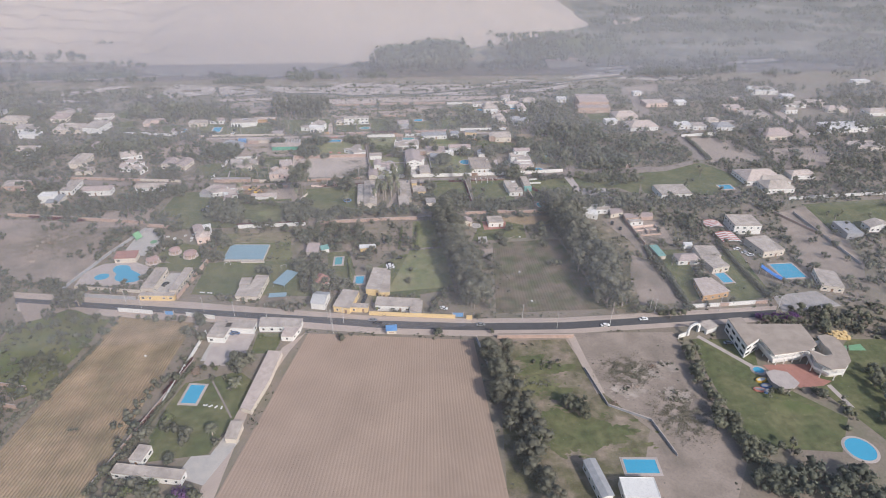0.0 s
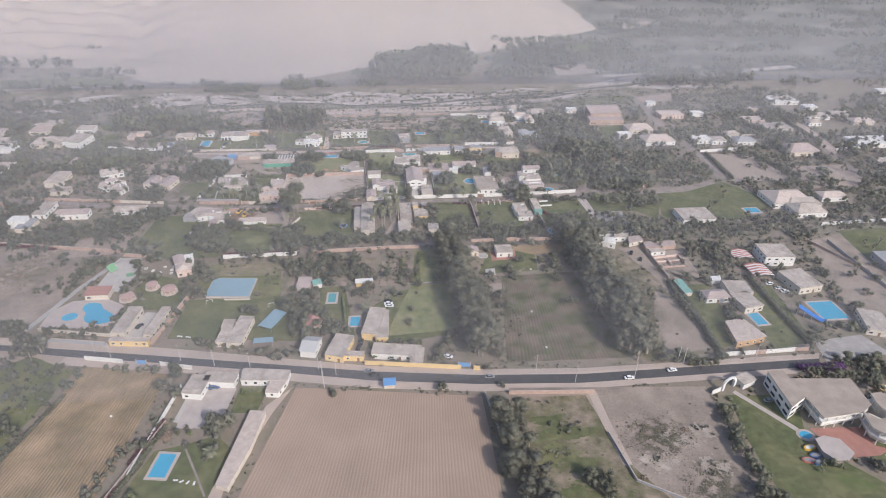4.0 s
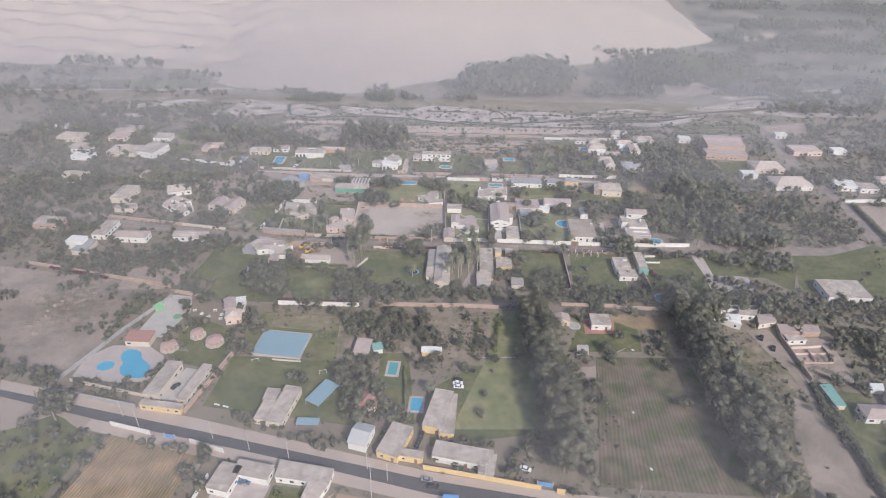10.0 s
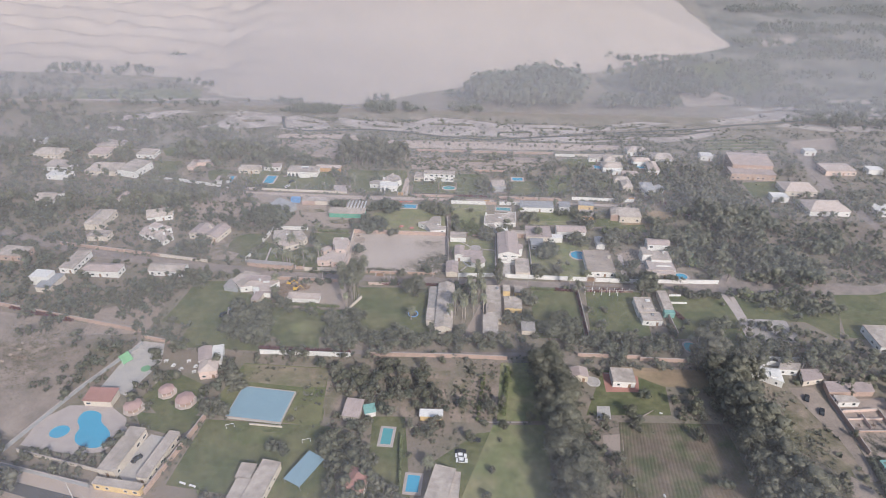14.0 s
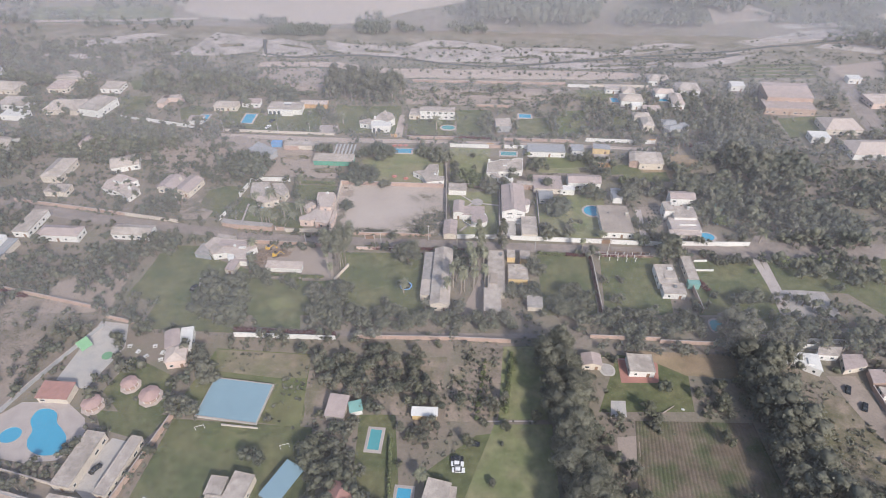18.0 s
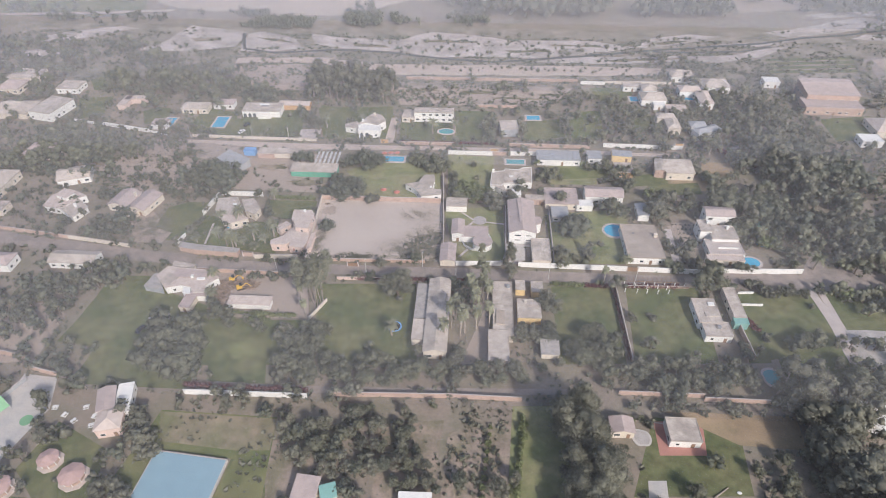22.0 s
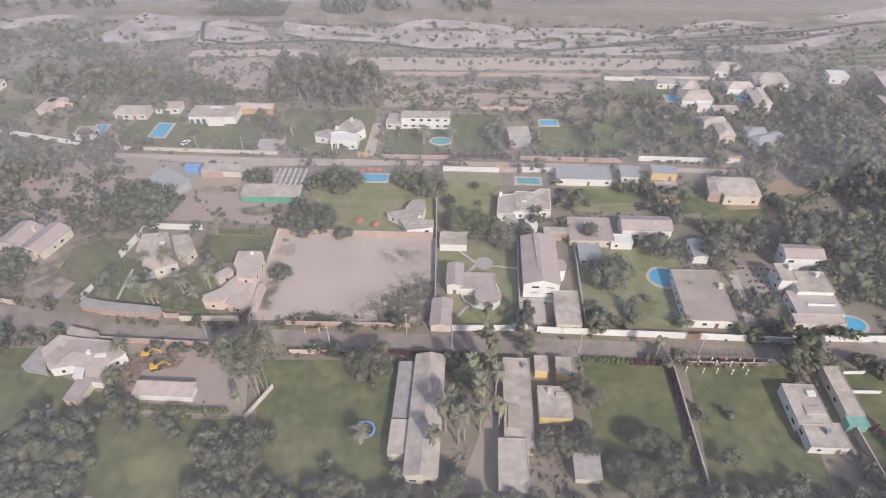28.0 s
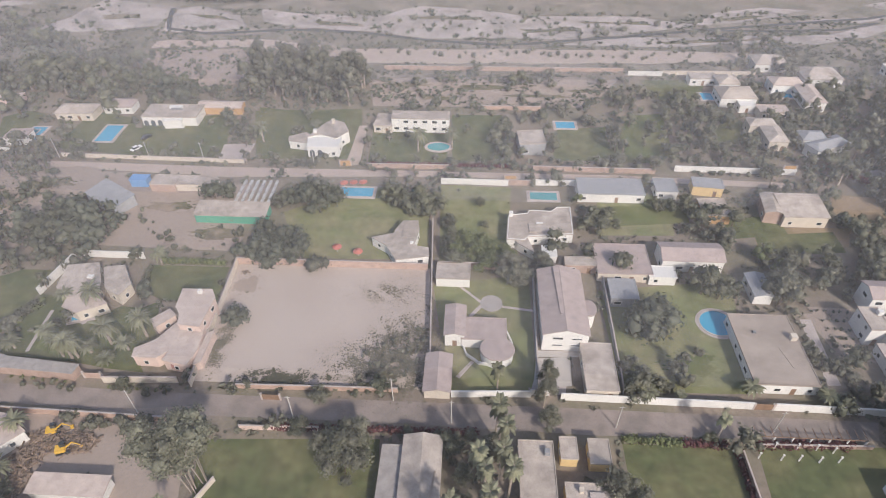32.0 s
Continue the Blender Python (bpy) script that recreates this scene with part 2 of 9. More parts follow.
def poly_slab(bm, pts, z0, z1):
    """A flat slab over the corner points, from z0 up to z1."""
    lo = [bm.verts.new((x, y, z0)) for x, y in pts]
    hi = [bm.verts.new((x, y, z1)) for x, y in pts]
    bm.faces.new(hi)
    k = len(pts)
    for i in range(k):
        bm.faces.new((lo[i], lo[(i + 1) % k], hi[(i + 1) % k], hi[i]))
    bmesh.ops.recalc_face_normals(bm, faces=bm.faces)


def patch(name, m, z, *pts):
    """A piece of ground cover: a thin slab lying on the ground sheet."""
    bm = bmesh.new()
    PATCHES.append((pts, z, name))
    poly_slab(bm, pts, -0.05, z)
    return tagged(part(name, bm, m), PATCH_LABEL.get(name, name.replace("_", " ")), name.replace("_", " "), kind="structure")


PATCHES = []


def ground_z(x, y):
    """The height of the topmost ground cover at a place."""
    top = 0.0
    for pts, z, name in PATCHES:
        inside = False
        for (ax, ay), (bx, by) in zip(pts, pts[1:] + pts[:1]):
            if (ay > y) != (by > y) and x < (bx - ax) * (y - ay) / (by - ay) + ax:
                inside = not inside
        if inside and z > top:
            top, COVER[0] = z, name
    return top


COVER = [""]
BUILT = []


def blot(name, m, z, x, y, rx, ry, turn=0.0):
    """A ground cover with a ragged rim, broken into islands at its edge."""
    rng = random.Random(int(x * 13 + y * 7))
    bm = bmesh.new()
    off = Vector((x * 0.37, y * 0.37, rx))

    def island(cx, cy, ax, ay, n, wob, up=0.0):
        vs = []
        for i in range(n):
            a = 2 * math.pi * i / n
            c = Vector((math.cos(a), math.sin(a), 0))
            k = 1 + wob * (noise.noise(c * 1.3 + off) * 1.1 + noise.noise(c * 4.0 + off) * 0.6 + noise.noise(c * 11.0 + off) * 0.35)
            vs.append(bm.verts.new((cx + c.x * ax * k, cy + c.y * ay * k, up)))
        mid = bm.verts.new((cx, cy, up))
        for i in range(n):
            bm.faces.new((mid, vs[i], vs[(i + 1) % n]))

    island(0, 0, rx * 0.88, ry * 0.88, 96, 0.5)
    for i in range(26):
        a = rng.uniform(0, 6.283)
        d = rng.uniform(0.95, 1.5)
        off = Vector((rng.uniform(0, 90), rng.uniform(0, 90), 0))
        s = rng.uniform(0.04, 0.15) * (1.9 - d)
        island(rx * d * math.cos(a), ry * d * math.sin(a), s * min(rx, ry * 2), s * min(ry, rx * 2), 14, 0.6, 0.0012 + 0.00025 * i)
    ob = part(name, bm, m)
    ob.matrix_world = pose(x, y, z, 0, 0, turn)
    PATCHES.append(([(x + a * rx * 0.8, y + b * ry * 0.8) for a, b in ((-1, -1), (1, -1), (1, 1), (-1, 1))], z, name))
    return tagged(ob, PATCH_LABEL.get(name, name.replace("_", " ")), name.replace("_", " "), kind="structure")


def ragged(name, m, z, *pts, rough=3.0, step=5.0):
    """A ground cover whose outline wanders, as water and scrub leave it."""
    rim = []
    for i, (a, b) in enumerate(zip(pts, pts[1:] + pts[:1])):
        k = max(1, int(math.dist(a, b) / step))
        for j in range(k):
            x, y = a[0] + (b[0] - a[0]) * j / k, a[1] + (b[1] - a[1]) * j / k
            w = rough if j else rough * 0.5
            rim.append((x + w * noise.noise(Vector((x * 0.06, y * 0.06, i))) + 0.5 * w * noise.noise(Vector((x * 0.3, y * 0.3, 9))),
                        y + 0.7 * w * noise.noise(Vector((x * 0.06, y * 0.06, i + 40))) + 0.4 * w * noise.noise(Vector((x * 0.3, y * 0.3, 19)))))
    return patch(name, m, z, *rim)


def ribbon(name, m, z, w, *pts, rough=1.0):
    """A track or stream of a given width along a line."""
    left, right = [], []
    for i, p in enumerate(pts):
        a, b = Vector(pts[max(i - 1, 0)]), Vector(pts[min(i + 1, len(pts) - 1)])
        d = (b - a).normalized() * w / 2
        left.append((p[0] - d.y, p[1] + d.x))
        right.append((p[0] + d.y, p[1] - d.x))
    return ragged(name, m, z, *left, *right[::-1], rough=rough)


PATCH_LABEL = {
    "farm_field": "dry stubble field with weeds", "dirt_yard": "bare dusty dirt yard", "garden_plot": "weedy vegetable plot with earth beds", "drive": "pale paved drive between gardens",
    "vacant_lot": "bare sandy walled vacant lot", "scrub": "patch of dry grey-green scrub", "yard_slab": "pale concrete yard slab", "track": "pale dusty farm track", "stream": "dark shallow stream in the river bed",
    "pool_deck": "pale paving around the pools", "gravel_yard": "grey gravel parking yard", "paddock": "dry grass paddock with bare patches", "basketball_slab": "pale concrete basketball slab",
    "brick_terrace": "red brick terrace round a house", "school_court": "red paved school court", "scrubland": "bare dusty scrubland with stones", "river_road": "pale dirt road along the river", "patio": "pale paved patio slab", "farm_track": "pale dusty farm track", "bare_patch": "worn bare earth patch",
    "lawn": "mown green lawn with dry patches", "road": "dark asphalt two-lane road", "lane": "pale dusty paved lane",
    "garden_path": "pale paved garden path", "verge": "dusty earth verge beside the road", "river_bed": "pale stony bed of a dry river",
}


def house(label, name="house"):
    ob = new(name)
    return tagged(ob, label, name.replace("_", " "))


def vol(root, x, y, w, d, r, h, top, wall, roof, plain=False):
    """One volume of a building: walls, roof, windows and door."""
    m = pose(x, y, 0, 0, 0, r)
    if "at" not in root:
        root["at"] = (x, y)
        root.location = (x, y, 0)
    inv = Matrix.Translation((-root["at"][0], -root["at"][1], 0))
    BUILT.append((x, y, w, d, radians(r)))
    rng = random.Random(int(x * 10) * 7919 + int(y * 10))
    bm = bmesh.new()
    if top == "round":
        bmesh.ops.create_cone(bm, cap_ends=True, segments=24, radius1=0.5, radius2=0.5, depth=1, matrix=Matrix.Translation((0, 0, h / 2)) @ Matrix.Diagonal((w, d, h, 1)))
    else:
        box(bm, 0, 0, 0, w, d, h)
    bm.transform(inv @ m)
    part("wall", bm, wall, root)
    bm = bmesh.new()
    o = 0.35
    rise = 0.0
    if top == "flat":
        box(bm, 0, 0, h + 0.003, w + 0.3, d + 0.3, 0.22)
        for sx, sy, ww, dd in ((0, -1, w + 0.3, 0.2), (0, 1, w + 0.3, 0.2), (-1, 0, 0.2, d - 0.1), (1, 0, 0.2, d - 0.1)):
            box(bm, sx * (w / 2 + 0.05), sy * (d / 2 + 0.05), h + 0.223, ww, dd, 0.16)
    elif top == "round":
        bmesh.ops.create_cone(bm, cap_ends=True, segments=24, radius1=0.52, radius2=0.5, depth=1, matrix=Matrix.Translation((0, 0, h + 0.18)) @ Matrix.Diagonal((w + 0.4, d + 0.4, 0.35, 1)))
    else:
        a, b = w / 2 + o, d / 2 + o
        if top == "shed":
            rise = 0.12 * d
            pts = [(-a, -b, h + 0.02), (a, -b, h + 0.02), (a, b, h + rise), (-a, b, h + rise)]
            faces = [(0, 1, 2, 3)]
        elif top == "gable":
            rise = 0.16 * w
            pts = [(-a, -b, h), (0, -b, h + rise), (a, -b, h), (-a, b, h), (0, b, h + rise), (a, b, h)]
            faces = [(0, 1, 4, 3), (1, 2, 5, 4)]
        elif top == "gablex":
            rise = 0.2 * d
            pts = [(-a, -b, h), (-a, 0, h + rise), (-a, b, h), (a, -b, h), (a, 0, h + rise), (a, b, h)]
            faces = [(0, 3, 4, 1), (1, 4, 5, 2)]
        else:
            k = min(a, b) * 0.8
            rise = 0.22 * min(w, d)
            if a >= b:
                pts = [(-a, -b, h), (a, -b, h), (a, b, h), (-a, b, h), (-a + k, 0, h + rise), (a - k, 0, h + rise)]
                faces = [(0, 1, 5, 4), (1, 2, 5), (2, 3, 4, 5), (3, 0, 4)]
            else:
                pts = [(-a, -b, h), (a, -b, h), (a, b, h), (-a, b, h), (0, -b + k, h + rise), (0, b - k, h + rise)]
                faces = [(0, 1, 4), (1, 2, 5, 4), (2, 3, 5), (3, 0, 4, 5)]
        vs = [bm.verts.new(p) for p in pts]
        fs = [bm.faces.new([vs[i] for i in f]) for f in faces]
        bmesh.ops.recalc_face_normals(bm, faces=fs)
        if fs[0].normal.z < 0:
            bmesh.ops.reverse_faces(bm, faces=fs)
        made = bmesh.ops.extrude_face_region(bm, geom=fs)
        for v in [g for g in made["geom"] if isinstance(g, bmesh.types.BMVert)]:
            v.co.z += 0.18
        bmesh.ops.recalc_face_normals(bm, faces=bm.faces)
    bm.transform(inv @ m)
    part("roof", bm, roof, root)
    if top in ("gable", "gablex", "shed") and rise > 0.3:
        bm = bmesh.new()
        a, b = w / 2, d / 2
        ends = {"gable": [[(-a, -b, h), (a, -b, h), (0, -b, h + rise * 0.93)], [(a, b, h), (-a, b, h), (0, b, h + rise * 0.93)]],
                "gablex": [[(-a, b, h), (-a, -b, h), (-a, 0, h + rise * 0.93)], [(a, -b, h), (a, b, h), (a, 0, h + rise * 0.93)]],
                "shed": [[(-a, b, h), (-a, -b, h), (-a, b, h + rise * 0.95)], [(a, -b, h), (a, b, h), (a, b, h + rise * 0.95)], [(a, b, h), (-a, b, h), (-a, b, h + rise * 0.95), (a, b, h + rise * 0.95)]]}[top]
        bm.free()
        for e in ends:
            bm = bmesh.new()
            bm.faces.new([bm.verts.new(p) for p in e])
            bm.transform(inv @ m)
            part("gable_end", bm, wall, root)
    if not plain:
        facade(root, inv @ m, w, d, h, top, rng)


def facade(root, m, w, d, h, top, rng):
    """Windows with frames and panes, and a door, on the four sides of a volume."""
    if top == "round" or h < 2.5:
        return
    storeys = 2 if h > 5 else 1
    for side, length, off, turn in ((0, w, d / 2, 0), (1, d, w / 2, 90), (2, w, d / 2, 180), (3, d, w / 2, 270)):
        if side == 2 and storeys == 1:
            continue
        n = int(length / 3.4)
        for s in range(storeys):
            for i in range(n):
                if rng.random() < 0.25:
                    continue
                cx = -length / 2 + length * (i + 0.5) / n
                door = s == 0 and side == 0 and i == n // 2
                ww, hh, zz = (1.1, 2.05, 0.05) if door else (rng.choice((1.2, 1.6, 2.0)), 1.15, 1.0 + s * 2.9)
                mm = m @ pose(0, 0, 0, 0, 0, turn) @ Matrix.Translation((cx, -off, zz))
                bm = bmesh.new()
                for x0, z0, a, b in ((-ww / 2, 0, 0.1, hh), (ww / 2 - 0.1, 0, 0.1, hh), (-ww / 2 + 0.1, 0, ww - 0.2, 0.08), (-ww / 2 + 0.1, hh - 0.08, ww - 0.2, 0.08)):
                    box(bm, x0 + a / 2, -0.03, z0, a, 0.08, b)
                bm.transform(mm)
                if door:
                    f = part("door", bm, "timber", root)
                    bm = bmesh.new()
                    box(bm, 0, -0.01, 0.08, ww - 0.2, 0.04, hh - 0.16)
                    bm.transform(mm)
                    part("door_leaf", bm, "timber", f)
                else:
                    f = part("window", bm, "white", root)
                    bm = bmesh.new()
                    box(bm, 0, -0.005, 0.08, ww - 0.2, 0.03, hh - 0.16)
                    bm.transform(mm)
                    part("pane", bm, "glass", f)


def flat_roofed(root, h, wall_m, roof_m, pts, eave=0.3, rim=0.0, glass=True):
    """A volume over any outline: walls, a roof slab with eaves or a raised rim, and windows on the longer sides."""
    cx, cy = sum(p[0] for p in pts) / len(pts), sum(p[1] for p in pts) / len(pts)
    if "at" not in root:
        root["at"] = (cx, cy)
        root.location = (cx, cy, 0)
    ox, oy = root["at"]
    q = [(x - ox, y - oy) for x, y in pts]
    if sum(a[0] * b[1] - a[1] * b[0] for a, b in zip(q, q[1:] + q[:1])) < 0:
        q = q[::-1]
    mx, my = cx - ox, cy - oy
    size = max(math.hypot(x - mx, y - my) for x, y in q)
    BUILT.append((cx, cy, 1.7 * size, 1.5 * size, 0))
    grow = lambda e: [(mx + (x - mx) * (1 + e / size), my + (y - my) * (1 + e / size)) for x, y in q]
    bm = bmesh.new()
    poly_slab(bm, q, 0, h)
    part("wall", bm, wall_m, root)
    bm = bmesh.new()
    poly_slab(bm, grow(eave), h + 0.003, h + 0.2)
    part("roof", bm, roof_m, root)
    for a, b in zip(q, q[1:] + q[:1]):
        a, b = Vector((*a, 0)), Vector((*b, 0))
        ln = (b - a).length
        d = (b - a) / max(ln, 0.01)
        turn = math.degrees(math.atan2(d.y, d.x))
        mid = (a + b) / 2
        if rim:
            bm = bmesh.new()
            box(bm, 0, 0.1, h + 0.2, ln, 0.2, rim)
            bm.transform(pose(mid.x, mid.y, 0, 0, 0, turn))
            part("parapet", bm, wall_m, root)
        if not glass or ln < 2.6:
            continue
        n = max(1, int(ln / 3.6))
        for st in range(2 if h > 5 else 1):
            for i in range(n):
                c = a + d * ln * (i + 0.5) / n
                w, hh, zz = 1.5 if i % 2 else 1.1, 1.1, 1.0 + 2.9 * st
                bm = bmesh.new()
                for x0, z0, ww, h2 in ((-w / 2 - 0.06, 0, 0.12, hh), (w / 2 - 0.06, 0, 0.12, hh), (-w / 2, -0.1, w, 0.1), (-w / 2, hh, w, 0.1)):
                    box(bm, x0 + ww / 2, -0.03, zz + z0, ww, 0.1, h2)
                bm.transform(pose(c.x, c.y, 0, 0, 0, turn))
                f = part("window", bm, "white", root)
                bm = bmesh.new()
                box(bm, 0, -0.01, zz, w - 0.12, 0.05, hh)
                bm.transform(pose(c.x, c.y, 0, 0, 0, turn))
                part("pane", bm, "glass", f)


def wall(m, h, x1, y1, x2, y2):
    """A perimeter wall with a coping."""
    dx, dy = x2 - x1, y2 - y1
    n = math.hypot(dx, dy)
    bm = bmesh.new()
    box(bm, 0, 0, 0, n, 0.25, h)
    ob = part("perimeter_wall", bm, m)
    ob.matrix_world = pose((x1 + x2) / 2, (y1 + y2) / 2, 0, 0, 0, math.degrees(math.atan2(dy, dx)))
    bm = bmesh.new()
    box(bm, 0, 0, h, n + 0.1, 0.36, 0.1)
    part("coping", bm, m if m in ("white", "yellow") else "paving", ob)
    return tagged(ob, WALL_LABEL.get(m, "plastered garden wall"), "wall", kind="structure")


WALL_LABEL = {"white": "white painted perimeter wall", "brick": "red brick perimeter wall", "adobe": "brown adobe boundary wall",
              "yellow": "yellow painted perimeter wall", "cream": "cream plastered boundary wall", "grey": "grey cement boundary wall"}


# ---------------------------------------------------------------- ground, hill and haze
bm = bmesh.new()
bmesh.ops.create_grid(bm, x_segments=40, y_segments=40, size=4200)
ground = tagged(part("ground", bm, "earth"), "dry dusty earth with patches of weeds", "ground", kind="structure")


def smooth(a, b, v):
    t = min(max((v - a) / (b - a), 0.0), 1.0)
    return t * t * (3 - 2 * t)


FOOT = ((-1200, 800), (-510, 764), (-305, 758), (-268, 730), (-241, 694), (-165, 677), (-111, 675), (-71, 699), (-8, 742), (138, 812), (244, 880), (343, 953), (372, 1000))


def slope(x, y):
    """How far a place lies inside the foot of the sand slope."""
    xs, ys = zip(*FOOT)
    foot = sum(float(np.interp(x + d, xs, ys)) for d in (-14, 0, 14)) / 3
    return min((y - foot) * 0.82, (346 + (y - 950) * 0.07 - x) * 1.1)


bm = bmesh.new()
rows_h = []
for iy in range(131):
    row = []
    for ix in range(151):
        x = -1200 + ix * 11.5
        y = 640 + 1100 * (iy / 130) ** 1.35
        run = slope(x, y) + noise.noise(Vector((x * 0.03, y * 0.03, 5))) * 4 + noise.noise(Vector((x * 0.09, y * 0.09, 2))) * 2
        z = (run * 0.27 if run > 0 else run * 0.06) - 0.15
        z += noise.noise(Vector((x * 0.006, y * 0.006, 3))) * 5 * smooth(20, 300, run)
        z += abs(noise.noise(Vector((x * 0.035, y * 0.004, 9)))) * 1.2 * smooth(10, 120, run)
        if x < -200:
            z += smooth(-200, -290, x) * smooth(0, 30, run) * (1 - smooth(160, 330, run)) * (4.0 * math.sin(z * 0.9 + x * 0.02) + 9.0 * noise.noise(Vector((x * 0.025, y * 0.05, 4))) + 4.0 * noise.noise(Vector((x * 0.08, y * 0.1, 7))))
        row.append(bm.verts.new((x, y, z)))
    rows_h.append(row)
for a, b in zip(rows_h, rows_h[1:]):
    for i in range(150):
        f = bm.faces.new((a[i], a[i + 1], b[i + 1], b[i]))
        f.smooth = True
tagged(part("sand_hill", bm, "sand"), "bare pale sand slope behind the valley", "hill", kind="structure")


# haze: added see-through sheets whose pale colour stands in for hazy air
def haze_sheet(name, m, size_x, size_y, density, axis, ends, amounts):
    """An added sheet that imitates haze by its pale colour; its density runs from one amount to the other between two
    places along an axis.
    """
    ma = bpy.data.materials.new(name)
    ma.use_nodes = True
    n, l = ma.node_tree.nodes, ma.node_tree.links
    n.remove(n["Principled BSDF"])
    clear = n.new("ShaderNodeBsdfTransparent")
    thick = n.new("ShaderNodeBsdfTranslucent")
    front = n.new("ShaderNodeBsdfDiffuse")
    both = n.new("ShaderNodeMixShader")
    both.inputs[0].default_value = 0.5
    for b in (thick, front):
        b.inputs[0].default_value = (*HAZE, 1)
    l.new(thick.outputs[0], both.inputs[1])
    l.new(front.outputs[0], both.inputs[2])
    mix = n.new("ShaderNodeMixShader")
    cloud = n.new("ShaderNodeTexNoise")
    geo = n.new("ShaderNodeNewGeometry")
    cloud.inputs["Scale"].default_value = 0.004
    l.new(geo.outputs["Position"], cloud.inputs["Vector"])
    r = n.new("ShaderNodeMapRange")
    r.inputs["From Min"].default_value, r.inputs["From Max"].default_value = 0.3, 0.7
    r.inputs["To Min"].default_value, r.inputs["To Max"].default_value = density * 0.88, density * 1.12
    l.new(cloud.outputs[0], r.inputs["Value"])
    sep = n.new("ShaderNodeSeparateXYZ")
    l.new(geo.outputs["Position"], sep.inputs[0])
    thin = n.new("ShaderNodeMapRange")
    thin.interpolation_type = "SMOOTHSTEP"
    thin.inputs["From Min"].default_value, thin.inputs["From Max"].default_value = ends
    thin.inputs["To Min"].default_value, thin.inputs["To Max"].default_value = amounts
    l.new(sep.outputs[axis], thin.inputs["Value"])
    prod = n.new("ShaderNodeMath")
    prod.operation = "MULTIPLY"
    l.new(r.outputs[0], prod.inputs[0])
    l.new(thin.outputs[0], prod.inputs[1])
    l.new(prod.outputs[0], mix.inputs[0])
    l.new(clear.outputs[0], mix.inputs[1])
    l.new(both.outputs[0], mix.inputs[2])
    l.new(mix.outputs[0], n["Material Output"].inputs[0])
    bm = bmesh.new()
    bmesh.ops.create_grid(bm, x_segments=1, y_segments=1, size=0.5)
    bm.transform(m @ Matrix.Diagonal((size_x, size_y, 1, 1)))
    return tagged(part(name, bm, ma), "added pale sheet that stands in for haze", "haze", kind="structure")


# veil colour; one level and six upright sheets imitate the haze's paleness
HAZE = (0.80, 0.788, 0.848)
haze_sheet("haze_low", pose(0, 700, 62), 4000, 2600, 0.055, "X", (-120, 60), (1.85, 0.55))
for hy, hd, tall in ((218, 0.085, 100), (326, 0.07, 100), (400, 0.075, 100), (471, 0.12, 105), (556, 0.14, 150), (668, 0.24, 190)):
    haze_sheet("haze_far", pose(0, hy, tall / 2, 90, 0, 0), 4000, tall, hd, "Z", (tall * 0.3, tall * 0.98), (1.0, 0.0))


# ---------------------------------------------------------------- trees
def leaf_arrays(clumps, n, size, seed, droop=0.0, flat=0.0, rings=3, segs=6):
    """A crown: n leaf sprays scattered through ellipsoid clumps (x, y, z, rx, ry, rz)."""
    g = np.random.default_rng(seed)
    c = np.array(clumps, float)
    wgt = (c[:, 3] * c[:, 4] * c[:, 5]) ** 0.67
    pick = g.choice(len(c), n, p=wgt / wgt.sum())
    v = g.normal(size=(n, 3))
    v /= np.linalg.norm(v, axis=1)[:, None]
    rad = 0.74 + 0.5 * g.random(n) ** 0.9
    pos = c[pick, :3] + v * c[pick, 3:] * rad[:, None]
    nrm = v + g.normal(size=(n, 3)) * 0.55
    nrm[:, 2] += 0.35 + flat
    nrm /= np.linalg.norm(nrm, axis=1)[:, None]
    a = np.cross(nrm, g.normal(size=(n, 3)))
    a /= np.linalg.norm(a, axis=1)[:, None]
    b = np.cross(nrm, a)
    s = size * (0.6 + 0.8 * g.random(n))[:, None]
    a, b = a * s, b * s * (0.55 + 0.4 * g.random(n))[:, None]
    a[:, 2] -= droop * s[:, 0]
    quad = np.stack([pos - a - b * 0.4, pos - b * 0.9 + a * 0.2, pos + a + b * 0.3, pos + b - a * 0.1], 1).reshape(-1, 3)
    lumps = []
    for k, (x, y, z, rx, ry, rz) in enumerate(c.tolist()):
        for i in range(rings):
            for j in range(segs):
                th, ph = math.pi * (i + 0.6) / (rings + 0.2), 2 * math.pi * (j + 0.3 * i) / segs
                w = 0.72 + 0.2 * math.sin(k * 2.1 + i * 1.7 + j * 2.9)
                lumps.append((x + rx * w * math.sin(th) * math.cos(ph), y + ry * w * math.sin(th) * math.sin(ph), z + rz * w * math.cos(th)))
    one = [(i * segs + j, (i + 1) * segs + j, (i + 1) * segs + (j + 1) % segs, i * segs + (j + 1) % segs) for i in range(rings - 1) for j in range(segs)] + [(0, k, k + 1, k + 2) for k in range(1, segs - 2, 2)]
    one = np.array(one)
    inner = np.concatenate([one + 4 * n + rings * segs * k for k in range(len(c))])
    return np.concatenate([quad, np.array(lumps)]), np.concatenate([np.arange(4 * n).reshape(n, 4), inner])


